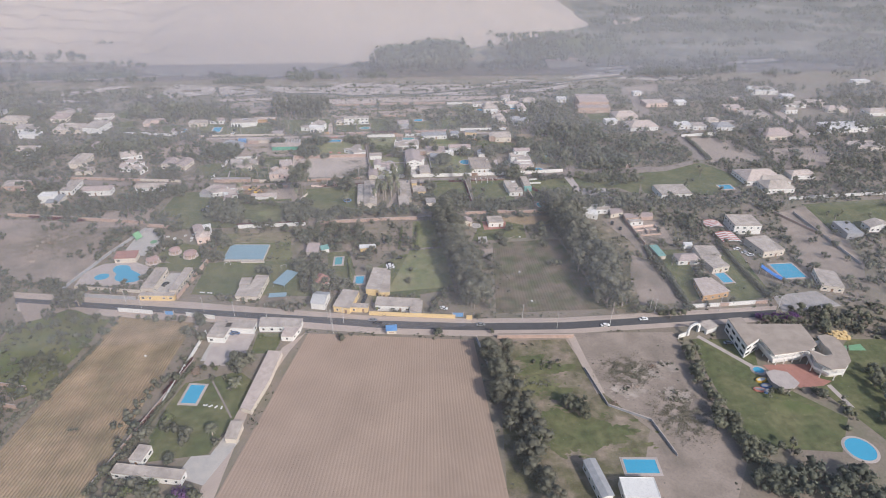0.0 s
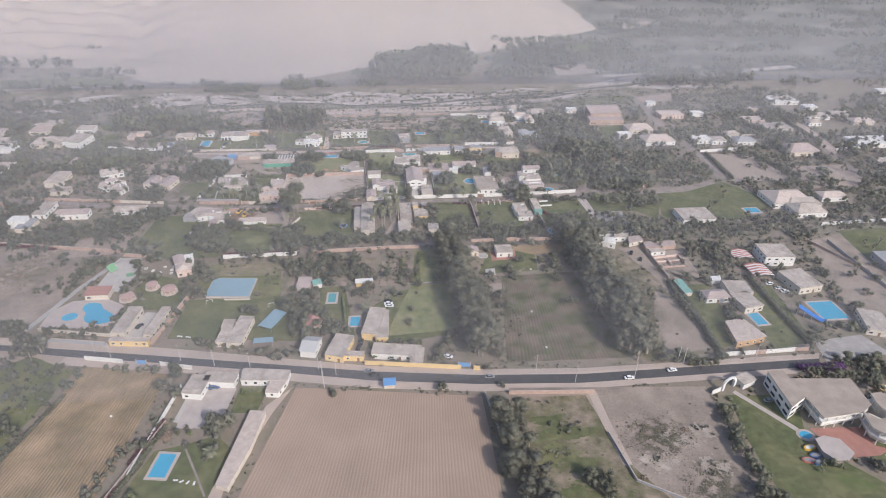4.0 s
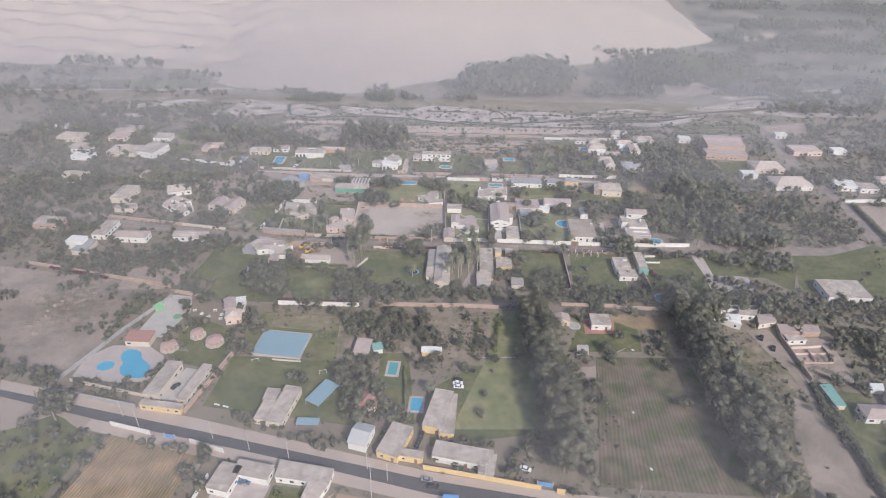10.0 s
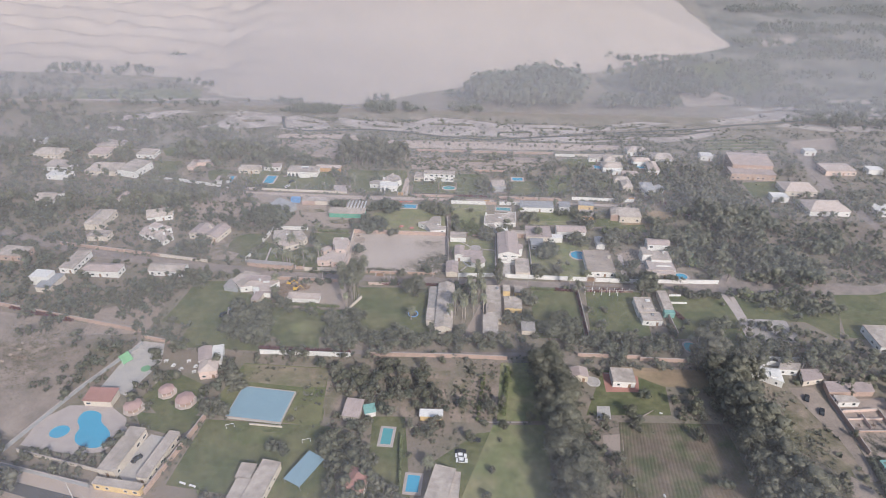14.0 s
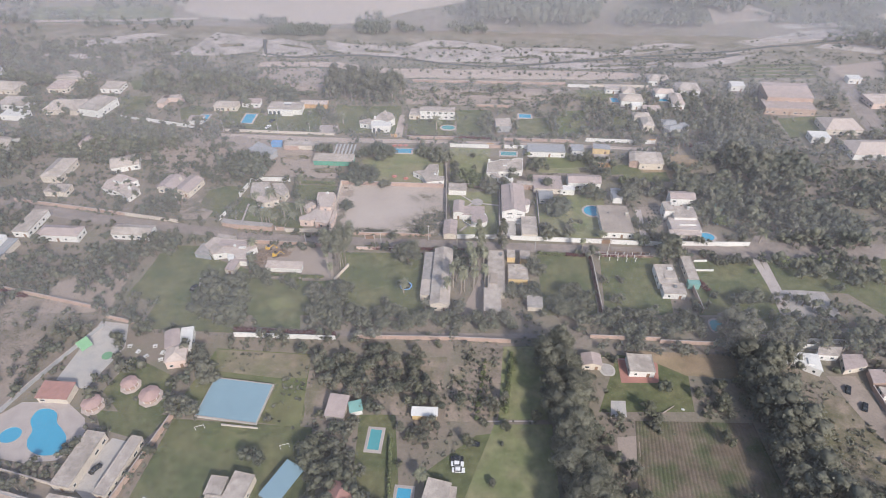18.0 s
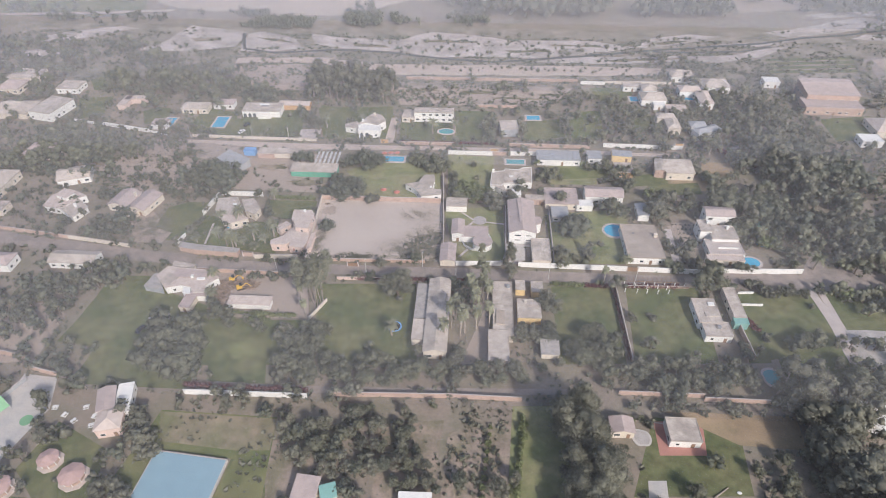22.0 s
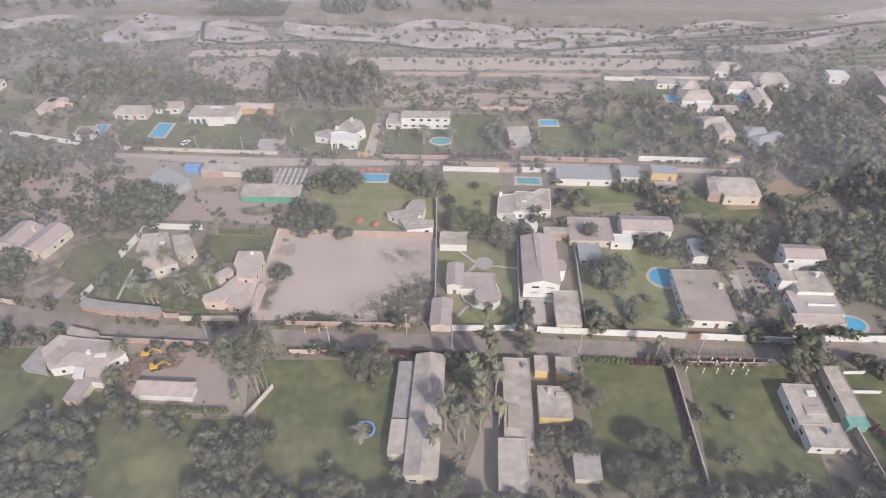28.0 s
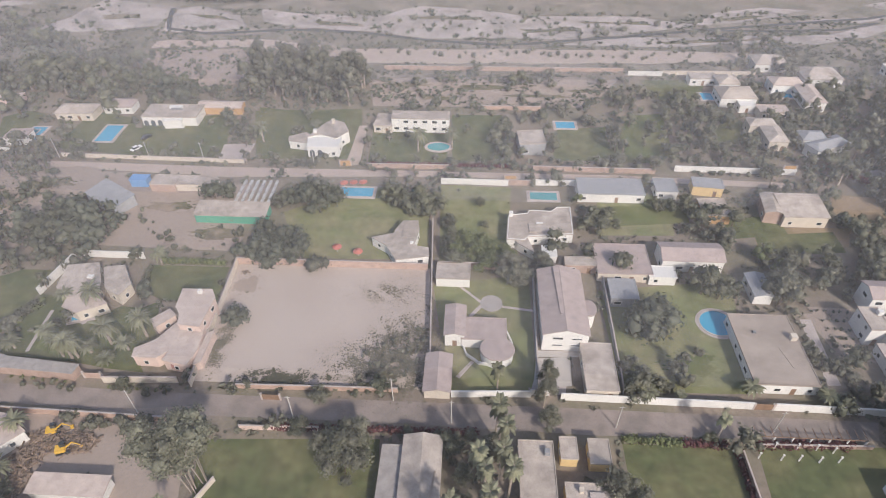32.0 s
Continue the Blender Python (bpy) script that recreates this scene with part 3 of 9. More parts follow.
def quad_mesh(name, verts, quads, mats, slots=None):
    me = bpy.data.meshes.new(name)
    me.vertices.add(len(verts))
    me.vertices.foreach_set("co", np.asarray(verts, np.float32).ravel())
    me.loops.add(len(quads) * 4)
    me.loops.foreach_set("vertex_index", np.asarray(quads, np.int32).ravel())
    me.polygons.add(len(quads))
    me.polygons.foreach_set("loop_start", np.arange(len(quads), dtype=np.int32) * 4)
    if slots is not None:
        me.polygons.foreach_set("material_index", np.asarray(slots, np.int32))
    me.update(calc_edges=True)
    for m in mats:
        me.materials.append(mat(m))
    return me


def leaf_mesh(name, clumps, n, size, m, seed):
    return quad_mesh(name, *leaf_arrays(clumps, n, size, seed), [m])


def limb(bm, p, q, r0, r1, k=6):
    p, q = Vector(p), Vector(q)
    ax = (q - p).normalized()
    s = ax.orthogonal().normalized()
    t = ax.cross(s)
    ring = [[bm.verts.new(o + (s * math.cos(2 * math.pi * i / k) + t * math.sin(2 * math.pi * i / k)) * r) for i in range(k)] for o, r in ((p, r0), (q, r1))]
    for i in range(k):
        bm.faces.new((ring[0][i], ring[0][(i + 1) % k], ring[1][(i + 1) % k], ring[1][i]))
    bm.faces.new(ring[1])


def frond(verts, faces, base, az, length, rise, droop, width, k=5):
    """One arching palm frond, folded along its rib."""
    d = Vector((math.cos(az), math.sin(az), 0))
    s = Vector((-d.y, d.x, 0))
    b0 = len(verts)
    for i in range(k + 1):
        u = i / k
        c = Vector(base) + d * (length * u * (1 - 0.25 * droop * u)) + Vector((0, 0, rise * u * length - droop * u * u * length))
        w = width * math.sin(math.pi * min(0.12 + 0.88 * u, 0.985)) * length
        for o, dz in ((-w, -0.35 * w), (0, 0), (w, -0.35 * w)):
            verts.append(tuple(c + s * o + Vector((0, 0, dz))))
    for i in range(k):
        for j in range(2):
            a = b0 + i * 3 + j
            faces.append((a, a + 1, a + 4, a + 3))


TREES = {}
PLANTED = []


def make_tree(kind, var, low=0):
    """Trunk and crown meshes of a tree ten metres high."""
    rng = random.Random(var * 101 + sum(map(ord, kind)))
    bm = bmesh.new()
    clumps = []
    if kind in ("fan", "date"):
        lean = rng.uniform(-0.4, 0.4)
        top = 9.2 if kind == "fan" else 7.6
        n = 6
        for i in range(n):
            r0, r1 = (0.27 - 0.015 * i, 0.255 - 0.015 * i) if kind == "fan" else (0.42 - 0.02 * i, 0.40 - 0.02 * i)
            limb(bm, (lean * (i / n) ** 2, 0, top * i / n), (lean * ((i + 1) / n) ** 2, 0, top * (i + 1) / n), r0, r1, 7)
        verts, faces = [], []
        if kind == "fan":
            for i in range(64):
                el = rng.uniform(-1.3, 1.0)
                frond(verts, faces, (lean, 0, top - 0.1), rng.uniform(0, 6.3), rng.uniform(1.5, 2.2), el, 0.45, 0.26, 3)
        else:
            for i in range(44):
                el = rng.uniform(-0.15, 1.1)
                frond(verts, faces, (lean, 0, top), i * 2.4, rng.uniform(3.4, 4.6), el, 0.75, 0.10, 5)
        crown = bpy.data.meshes.new("crown")
        crown.from_pydata(verts, [], faces)
        crown.materials.append(mat("leafpalm"))
        return mesh_from("trunk", bm, "palebark"), crown
    leaf, bark, n, size = "leaf", "bark", 1250, 0.31
    if kind in ("tall", "wide"):
        leaf, bark, n, size = "leafgrey", "palebark", 1450 if kind == "tall" else 2100, 0.215
        spread = 2.0 if kind == "tall" else 3.3
        limb(bm, (0, 0, 0), (0.2, 0.1, 5.0), 0.22, 0.15)
        limb(bm, (0.2, 0.1, 5.0), (0, 0.2, 8.8), 0.15, 0.05)
        for i in range(15):
            z = 3.0 + 6.4 * i / 14
            r = spread * math.sin(math.pi * min(0.2 + 0.75 * i / 14, 0.93)) + 0.15
            az = rng.uniform(0, 6.3)
            x, y = r * 0.75 * math.cos(az), r * 0.75 * math.sin(az)
            limb(bm, (0.1, 0.1, z - 0.9), (x, y, z), 0.07, 0.03, 4)
            k = spread / 2.0
            clumps.append((x, y, z, k * rng.uniform(0.75, 1.2), k * rng.uniform(0.75, 1.2), rng.uniform(0.7, 1.1)))
    elif kind == "gum":
        leaf, bark, n, size = "leafgum", "palebark", 1500, 0.17
        for i in range(3):
            az = i * 2.1
            q = (0.5 * math.cos(az), 0.5 * math.sin(az), 4.5)
            limb(bm, (0.22 * math.cos(az), 0.22 * math.sin(az), 0), q, 0.05, 0.04)
            for j in range(5):
                a2 = az + rng.uniform(-0.9, 0.9)
                r, z = rng.uniform(0.4, 2.1), rng.uniform(5.2, 9.4)
                e = (r * math.cos(a2), r * math.sin(a2), z)
                limb(bm, q, e, 0.03, 0.015, 4)
                clumps.append((*e, rng.uniform(0.5, 0.95), rng.uniform(0.5, 0.95), rng.uniform(0.45, 0.8)))
    elif kind == "shrub":
        leaf, n, size = rng.choice(("leaf", "leafgrey")), 460, 0.46
        for i in range(7):
            az, r = rng.uniform(0, 6.3), rng.uniform(0.5, 4.0)
            limb(bm, (0, 0, 0), (r * math.cos(az) * 0.7, r * math.sin(az) * 0.7, 3.5), 0.2, 0.08, 4)
            clumps.append((r * math.cos(az), r * math.sin(az), rng.uniform(3.2, 6.0), rng.uniform(2.2, 3.4), rng.uniform(2.2, 3.4), rng.uniform(2.4, 3.6)))
    else:
        if kind == "dark":
            leaf, n, size = "leafdark", 1400, 0.33
        if kind == "grey":
            leaf, n, size = "leafgrey", 1150, 0.30
        if kind == "bright":
            leaf = "leafbright"
        fork = rng.uniform(1.2, 1.8)
        limb(bm, (0, 0, 0), (0.1, 0, fork), 0.36, 0.27, 7)
        wide = 3.6 if kind in ("dark", "round", "bright") else 3.9
        for i in range(13):
            az = i * 2.4 + rng.uniform(-0.3, 0.3)
            lvl = rng.uniform(0, 1)
            r = wide * math.sqrt(rng.uniform(0.03, 1)) * (1 - 0.5 * lvl ** 2)
            z = 3.0 + 5.0 * lvl
            x, y = r * math.cos(az), r * math.sin(az)
            limb(bm, (0.1, 0, fork), (x * 0.85, y * 0.85, z), 0.15, 0.04, 5)
            k = rng.uniform(1.25, 2.0) * (1.0 if kind != "grey" else 0.85)
            clumps.append((x, y, z, k, k * rng.uniform(0.8, 1.1), k * rng.uniform(0.65, 0.9)))
    if low:
        bm.free()
        return leaf_arrays([(a, b, c * 0.95 - 0.5, p * 1.35, q * 1.35, r * 1.5) for a, b, c, p, q, r in clumps[:: low + 1]], n // (6 if low == 1 else 22), size * (1.3 if low == 1 else 1.9), var * 17 + len(kind), 0.0, 0.0, 3, 6), leaf, bark
    return mesh_from("trunk", bm, bark), quad_mesh("crown", *leaf_arrays(clumps, int(n * 1.7), size * 0.66, var * 17 + len(kind), 0.0, 0.0, 4, 6), [leaf])


TREE_WORDS = {"round": "leafy broad green garden tree", "dark": "dense dark green rounded tree", "grey": "dusty grey-green tree with open crown", "tall": "tall slender dusty roadside tree", "wide": "tall spreading pale-trunked dusty tree",
              "gum": "tall gum tree with pale forked trunks", "shrub": "low dusty grey-green shrub", "fan": "tall fan palm with pale trunk", "date": "date palm with long arching fronds", "bright": "bright green leafy garden tree"}


def tree(kind, x, y, h):
    PLANTED.append((kind, x, y, h))


def plant():
    """Stands up the trees nearest the middle of the valley one by one, and joins the rest by district."""
    single, rest = set(), {}
    for names, most in ((("round", "dark", "grey", "tall", "wide", "bright", "gum"), 300), (("shrub",), 190)):
        idx = [i for i, t in enumerate(PLANTED) if t[0] in names and 150 < t[2] < 470]
        idx.sort(key=lambda i: abs(PLANTED[i][1] - 12) + 0.35 * abs(PLANTED[i][2] - 360) - (60 if PLANTED[i][0] in ("tall", "wide") and PLANTED[i][2] < 340 else 0))
        single.update(idx[:most])
    for i, (kind, x, y, h) in enumerate(PLANTED):
        rng = random.Random(i)
        var, turn = i % 4, rng.uniform(0, 360)
        s = h / 10.0
        w = max(0.75, min(1.1, s * 0.9)) if kind == "fan" else max(0.8, s) if kind == "date" else s * rng.uniform(0.92, 1.2)
        m = pose(x, y, 0, 0, 0, turn) @ Matrix.Diagonal((w, w, s, 1))
        if i in single or kind in ("fan", "date", "gum"):
            if (kind, var) not in TREES:
                TREES[kind, var] = make_tree(kind, var)
            name = {"shrub": "shrub", "fan": "palm", "date": "palm"}.get(kind, "tree")
            root = tagged(new(name), TREE_WORDS[kind], name)
            root.matrix_world = m
            for nm, me in zip(("trunk", "crown"), TREES[kind, var]):
                new(nm, me).parent = root
        else:
            zone = ("western" if x < -90 else "eastern" if x > 120 else "central") + (" northern" if y > 455 else " southern")
            far = 1 if -90 < x < 145 and y < 470 else 2
            rest.setdefault((zone, kind), []).append((var, far, np.array(m)))
    base = {}
    for (zone, kind), some in rest.items():
        vs, qs, sl, off = [], [], [], 0
        for var, far, m in some:
            if (kind, var, far) not in base:
                base[kind, var, far] = make_tree(kind, var, far)
            (v, q), leaf, bark = base[kind, var, far]
            stem = np.array([(a * r, b * r, z) for z, r in ((0, 0.24), (4.0, 0.12)) for a, b in ((-1, -1), (1, -1), (1, 1), (-1, 1))])
            sq = np.array([(j, (j + 1) % 4, 4 + (j + 1) % 4, 4 + j) for j in range(4)])
            both = np.concatenate([v, stem])
            vs.append(both @ m[:3, :3].T + m[:3, 3])
            qs.append(np.concatenate([q, sq + len(v)]) + off)
            sl.append(np.r_[np.zeros(len(q)), np.ones(4)])
            off += len(both)
        word = "shrubs" if kind == "shrub" else "trees"
        ob = new("shrubbery" if kind == "shrub" else "tree_cover", quad_mesh("cover", np.concatenate(vs), np.concatenate(qs), [leaf, bark], np.concatenate(sl)))
        tagged(ob, f"{zone} gardens' cover of {TREE_WORDS[kind].replace('tree', word).replace('shrub', word) if word not in TREE_WORDS[kind] else word}", word, kind="stuff")


def grove(kind, x1, y1, x2, y2, spread, n, h0, h1):
    """n trees along a line, strewn to either side of it."""
    rng = random.Random(int(x1 * 3 + y1 * 7 + n))
    dx, dy = x2 - x1, y2 - y1
    ln = math.hypot(dx, dy) or 1.0
    for i in range(n):
        u = (i + rng.uniform(0.1, 0.9)) / n
        o = rng.uniform(-0.5, 0.5) * spread
        k = kind
        if kind == "mixed":
            k = rng.choice(("round", "grey", "round", "dark", "tall"))
        elif kind == "garden":
            k = rng.choice(("round", "shrub", "grey", "shrub", "bright"))
        tree(k, x1 + dx * u - dy / ln * o, y1 + dy * u + dx / ln * o, rng.uniform(h0, h1))


FREE = {}


def free_ground():
    """A raster of the valley floor: 0 free, 1 lawn, 2 scrub, 3 built or paved, 4 bare soil, 5 river gravel."""
    if FREE.get("n") == len(PATCHES):
        return FREE["grid"]
    gx, gy = np.meshgrid(np.arange(-420, 421, 1.5), np.arange(60, 701, 1.5))
    grid, top = np.zeros(gx.shape, int), np.zeros(gx.shape)
    for pts, z, name in PATCHES:
        code = 1 if name == "lawn" else 2 if name in ("scrubland", "scrub", "paddock", "garden_plot") else 4 if name in ("farm_field", "dirt_yard", "bare_patch") else 5 if name == "river_bed" else 3
        inside = np.zeros(gx.shape, bool)
        for (ax, ay), (bx, by) in zip(pts, pts[1:] + pts[:1]):
            if ay != by:
                inside ^= ((ay > gy) != (by > gy)) & (gx < (bx - ax) * (gy - ay) / (by - ay) + ax)
        inside &= z >= top
        grid[inside], top[inside] = code, z
    for a, b, w, d, t in BUILT:
        u, v = (gx - a) * math.cos(t) + (gy - b) * math.sin(t), -(gx - a) * math.sin(t) + (gy - b) * math.cos(t)
        grid[(abs(u) < w / 2 + 1.5) & (abs(v) < d / 2 + 1.9)] = 3
    FREE["n"], FREE["grid"] = len(PATCHES), grid
    return grid


def ground_code(grid, x, y):
    i, j = int((y - 60) / 1.5 + 0.5), int((x + 420) / 1.5 + 0.5)
    return int(grid[i, j]) if 0 <= i < grid.shape[0] and 0 <= j < grid.shape[1] else 0


def overgrow(x0, y0, x1, y1, n, seed, chance):
    """Strews dusty bushes and small trees over the ground that is left free between houses, lanes and lawns."""
    rng = random.Random(seed)
    grid = free_ground()
    for i in range(n):
        x, y = rng.uniform(x0, x1), rng.uniform(y0, y1)
        if noise.noise(Vector((x * 0.02, y * 0.02, seed))) + rng.uniform(-0.5, 0.5) > chance * 1.6 - 0.6:
            continue
        on = ground_code(grid, x, y)
        if on == 3 or (on == 1 and rng.random() > 0.035) or (on in (2, 4, 5) and rng.random() > (0.06 if on == 2 else 0.02)):
            continue
        k = rng.choices(("shrub", "round", "grey", "dark", "tall"), (5, 3, 3, 2, 1))[0]
        tree(k, x, y, rng.uniform(1.5, 3.6) if k == "shrub" else rng.uniform(3.6, 7.6))


def weeds(x0, y0, x1, y1, n, seed, size, m, label, codes=(0, 2), bare=0.1):
    """Tufts of weeds and low plants, strewn in drifts over open ground."""
    g = np.random.default_rng(seed)
    grid = free_ground()
    x, y = g.uniform(x0, x1, n), g.uniform(y0, y1, n)
    i = np.clip(((y - 60) / 1.5 + 0.5).astype(int), 0, grid.shape[0] - 1)
    j = np.clip(((x + 420) / 1.5 + 0.5).astype(int), 0, grid.shape[1] - 1)
    drift = np.sin(x * 0.21 + 2 * np.sin(y * 0.09 + seed)) + np.sin(y * 0.27 + 2 * np.sin(x * 0.07)) + g.normal(size=n) * 0.8
    keep = np.isin(grid[i, j], codes) & (drift > bare)
    x, y = x[keep], y[keep]
    k = len(x)
    s = size * (0.35 + 1.1 * g.random(k) ** 2)
    quads = []
    for turn in (0.0, 2.1, 4.2):
        a = g.random(k) * 6.28 + turn
        dx, dy = np.cos(a) * s, np.sin(a) * s
        low, high = np.full(k, 0.04), s * (0.5 + 0.5 * g.random(k))
        quads.append(np.stack([np.stack([x - dx * 0.6, y - dy * 0.6, low], 1), np.stack([x + dx * 0.5, y + dy * 0.5, low], 1),
                               np.stack([x + dx * 0.9 - dy * 0.5, y + dy * 0.9 + dx * 0.5, high], 1), np.stack([x - dx * 0.7 - dy * 0.6, y - dy * 0.7 + dx * 0.6, high * 0.8], 1)], 1))
    q = np.concatenate(quads).reshape(-1, 3)
    tagged(new("weeds", quad_mesh("weeds", q, np.arange(len(q)).reshape(-1, 4), [m])), label, "weeds", kind="stuff")


def drift(label, m, x, y, rx, ry, n, size=0.45, turn=0.0):
    """Low weeds that thin out from the middle of a patch to its rim."""
    g = np.random.default_rng(int(abs(x) * 31 + y * 7))
    n *= 2
    u, v = g.normal(size=n) * 0.52, g.normal(size=n) * 0.52
    c, q = math.cos(math.radians(turn)), math.sin(math.radians(turn))
    px, py = x + u * rx * c - v * ry * q, y + u * rx * q + v * ry * c
    gap = np.sin(px * 0.9 + 2 * np.sin(py * 0.5)) + np.sin(py * 1.1 + 2 * np.sin(px * 0.4)) + g.normal(size=n) * 0.7
    px, py = px[gap > -0.5], py[gap > -0.5]
    k = len(px)
    s = 0.55 * size * (0.4 + 1.0 * g.random(k) ** 2)
    a = g.random(k) * 6.283
    dx, dy = np.cos(a) * s, np.sin(a) * s
    low, high = np.full(k, 0.08), 0.1 + s * (0.25 + 0.5 * g.random(k))
    q4 = np.stack([np.stack([px - dx, py - dy, low], 1), np.stack([px + dy * 0.7, py - dx * 0.7, high], 1),
                   np.stack([px + dx, py + dy, low], 1), np.stack([px - dy * 0.7, py + dx * 0.7, high * 0.8], 1)], 1).reshape(-1, 3)
    tagged(new("weeds", quad_mesh("weeds", q4, np.arange(len(q4)).reshape(-1, 4), [m])), label, "weeds", kind="stuff")


def hedge(m, h, wd, x1, y1, x2, y2):
    dx, dy = x2 - x1, y2 - y1
    n = math.hypot(dx, dy)
    k = max(2, int(n / 1.3))
    g = random.Random(int(x1 * 5 + y1))
    cl = [(-n / 2 + n * (i + 0.5) / k, g.uniform(-0.1, 0.1) * wd, h * 0.52, n / k * 0.75, wd * 0.5, h * g.uniform(0.44, 0.58)) for i in range(k)]
    ob = new("hedge", leaf_mesh("hedge", cl, min(2200, int(n * h * 16) + 60), 0.3, m, int(n * 10)))
    ob.matrix_world = pose((x1 + x2) / 2, (y1 + y2) / 2, 0, 0, 0, math.degrees(math.atan2(dy, dx)))
    tagged(ob, {"leafred": "dark red flowering hedge", "leafbright": "clipped bright green hedge"}.get(m, "thick dusty green hedge"), "hedge")


def woods(label, m, boxes, n, h0, h1, seed):
    """Far woods: many crowns in one object. boxes: x0, y0, x1, y1 in turn."""
    g = np.random.default_rng(seed)
    cl = []
    area = np.array([abs((b[2] - b[0]) * (b[3] - b[1])) for b in boxes], float)
    for i in range(n):
        b = boxes[g.choice(len(boxes), p=area / area.sum())]
        x, y = g.uniform(b[0], b[2]), g.uniform(b[1], b[3])
        h = g.uniform(h0, h1)
        if noise.noise(Vector((x * 0.011, y * 0.02, seed))) < -0.08:
            continue
        for j in range(2):
            cl.append((x + g.normal() * h * 0.16, y + g.normal() * h * 0.16, h * g.uniform(0.4, 0.75), h * 0.24, h * 0.24, h * 0.28))
    ob = new("woods", quad_mesh("woods", *leaf_arrays(cl, len(cl) * 7, h1 * 0.085, seed, 0.0, 0.0, 2, 6), [m]))
    tagged(ob, label, "woods", kind="stuff")


# ---------------------------------------------------------------- things
LOBES = ((-0.99, 0.87), (-0.63, 1.00), (-0.14, 0.83), (0.11, 0.41), (0.49, 0.12), (0.86, -0.22), (1.00, -0.70), (0.71, -0.97), (0.19, -1.00), (-0.35, -0.78), (-0.62, -0.38), (-0.65, -0.01), (-1.00, 0.42))


def oval(rx, ry, n=28, shape="round"):
    pts = []
    if shape == "lobes":
        k = len(LOBES)
        for i in range(k):
            p, q, r, t = (Vector(LOBES[(i + j) % k]) for j in (-1, 0, 1, 2))
            for u in (0.0, 0.33, 0.67):
                c = 0.5 * (2 * q + (r - p) * u + (2 * p - 5 * q + 4 * r - t) * u * u + (3 * q - p - 3 * r + t) * u ** 3)
                pts.append((rx * c.x, ry * c.y))
        return pts[::-1]
    for i in range(n):
        a = 2 * math.pi * i / n
        k = 1.0
        if shape == "kidney":
            k = 0.80 + 0.20 * math.cos(2 * (a - 1.5)) + 0.08 * math.cos(a - 0.9)
        pts.append((rx * k * math.cos(a), ry * k * math.sin(a)))
    return pts


def pool(shape, x, y, w, d, r, deck, col):
    """A pool: paved deck, raised coping and water."""
    root = tagged(new("swimming_pool"), {"blue": "bright blue garden swimming pool with pale coping", "teal": "teal green garden pool with pale coping"}[col], "pool")
    root.matrix_world = pose(x, y, ground_z(x, y), 0, 0, r)
    BUILT.append((x, y, w + 3, d + 3, radians(r)))
    rect_pts = lambda a, b: [(-a, -b), (a, -b), (a, b), (-a, b)]
    base = (lambda e: rect_pts(w / 2 + e, d / 2 + e)) if shape == "rect" else (lambda e: oval(w / 2 + e, d / 2 + e, 28, shape))
    bm = bmesh.new()
    outer, inner = base(0.4), base(0.0)
    k = len(outer)
    vo = [bm.verts.new((*p, 0.0)) for p in outer]
    ho = [bm.verts.new((*p, 0.22)) for p in outer]
    hi = [bm.verts.new((*p, 0.22)) for p in inner]
    vi = [bm.verts.new((*p, 0.0)) for p in inner]
    for i in range(k):
        j = (i + 1) % k
        bm.faces.new((vo[i], vo[j], ho[j], ho[i]))
        bm.faces.new((ho[i], ho[j], hi[j], hi[i]))
        bm.faces.new((hi[i], hi[j], vi[j], vi[i]))
    part("coping", bm, "concrete", root)
    bm = bmesh.new()
    poly_slab(bm, inner, 0.05, 0.14)
    part("water", bm, "water" if col == "blue" else "waterteal", root)
    if deck != "none":
        bm = bmesh.new()
        poly_slab(bm, base(1.1), 0.0, 0.08)
        part("deck", bm, deck, root)


def car(x, y, r, col):
    root = tagged(new("car"), {"carwhite": "white car parked on open ground", "carblack": "black car parked on open ground", "cargrey": "silver grey car on the ground", "carblue": "dark blue car in a yard", "caryellow": "yellow car on a lawn"}[col], "car")
    root.matrix_world = pose(x, y, ground_z(x, y), 0, 0, r)
    bm = bmesh.new()
    vs = box(bm, 0, 0, 0.32, 4.3, 1.76, 0.55)
    bmesh.ops.bevel(bm, geom=bm.edges[:], offset=0.14, segments=2, affect="EDGES")
    part("body", bm, col, root)
    bm = bmesh.new()
    vs = box(bm, -0.15, 0, 0.86, 2.5, 1.6, 0.5)
    for v in vs:
        if v.co.z > 1.2:
            v.co.x = -0.2 + (v.co.x + 0.15) * 0.66
            v.co.y *= 0.84
    part("window", bm, "glass", root)
    bm = bmesh.new()
    box(bm, -0.2, 0, 1.355, 1.62, 1.34, 0.05)
    part("roof", bm, col, root)
    for sx in (-1.35, 1.3):
        for sy in (-0.82, 0.82):
            bm = bmesh.new()
            bmesh.ops.create_cone(bm, cap_ends=True, segments=14, radius1=0.32, radius2=0.32, depth=0.2, matrix=pose(sx, sy, 0.32, 90))
            part("wheel", bm, "rubber", root)


def utility_pole(x, y, h):
    root = tagged(new("utility_pole"), "pale concrete utility pole with a crossarm", "utility pole")
    root.location = (x, y, ground_z(x, y))
    bm = bmesh.new()
    limb(bm, (0, 0, 0), (0, 0, h), 0.14, 0.09, 8)
    part("post", bm, "pole", root)
    bm = bmesh.new()
    box(bm, 0, 0, h - 0.6, 1.2, 0.09, 0.09)
    part("crossarm", bm, "pole", root)


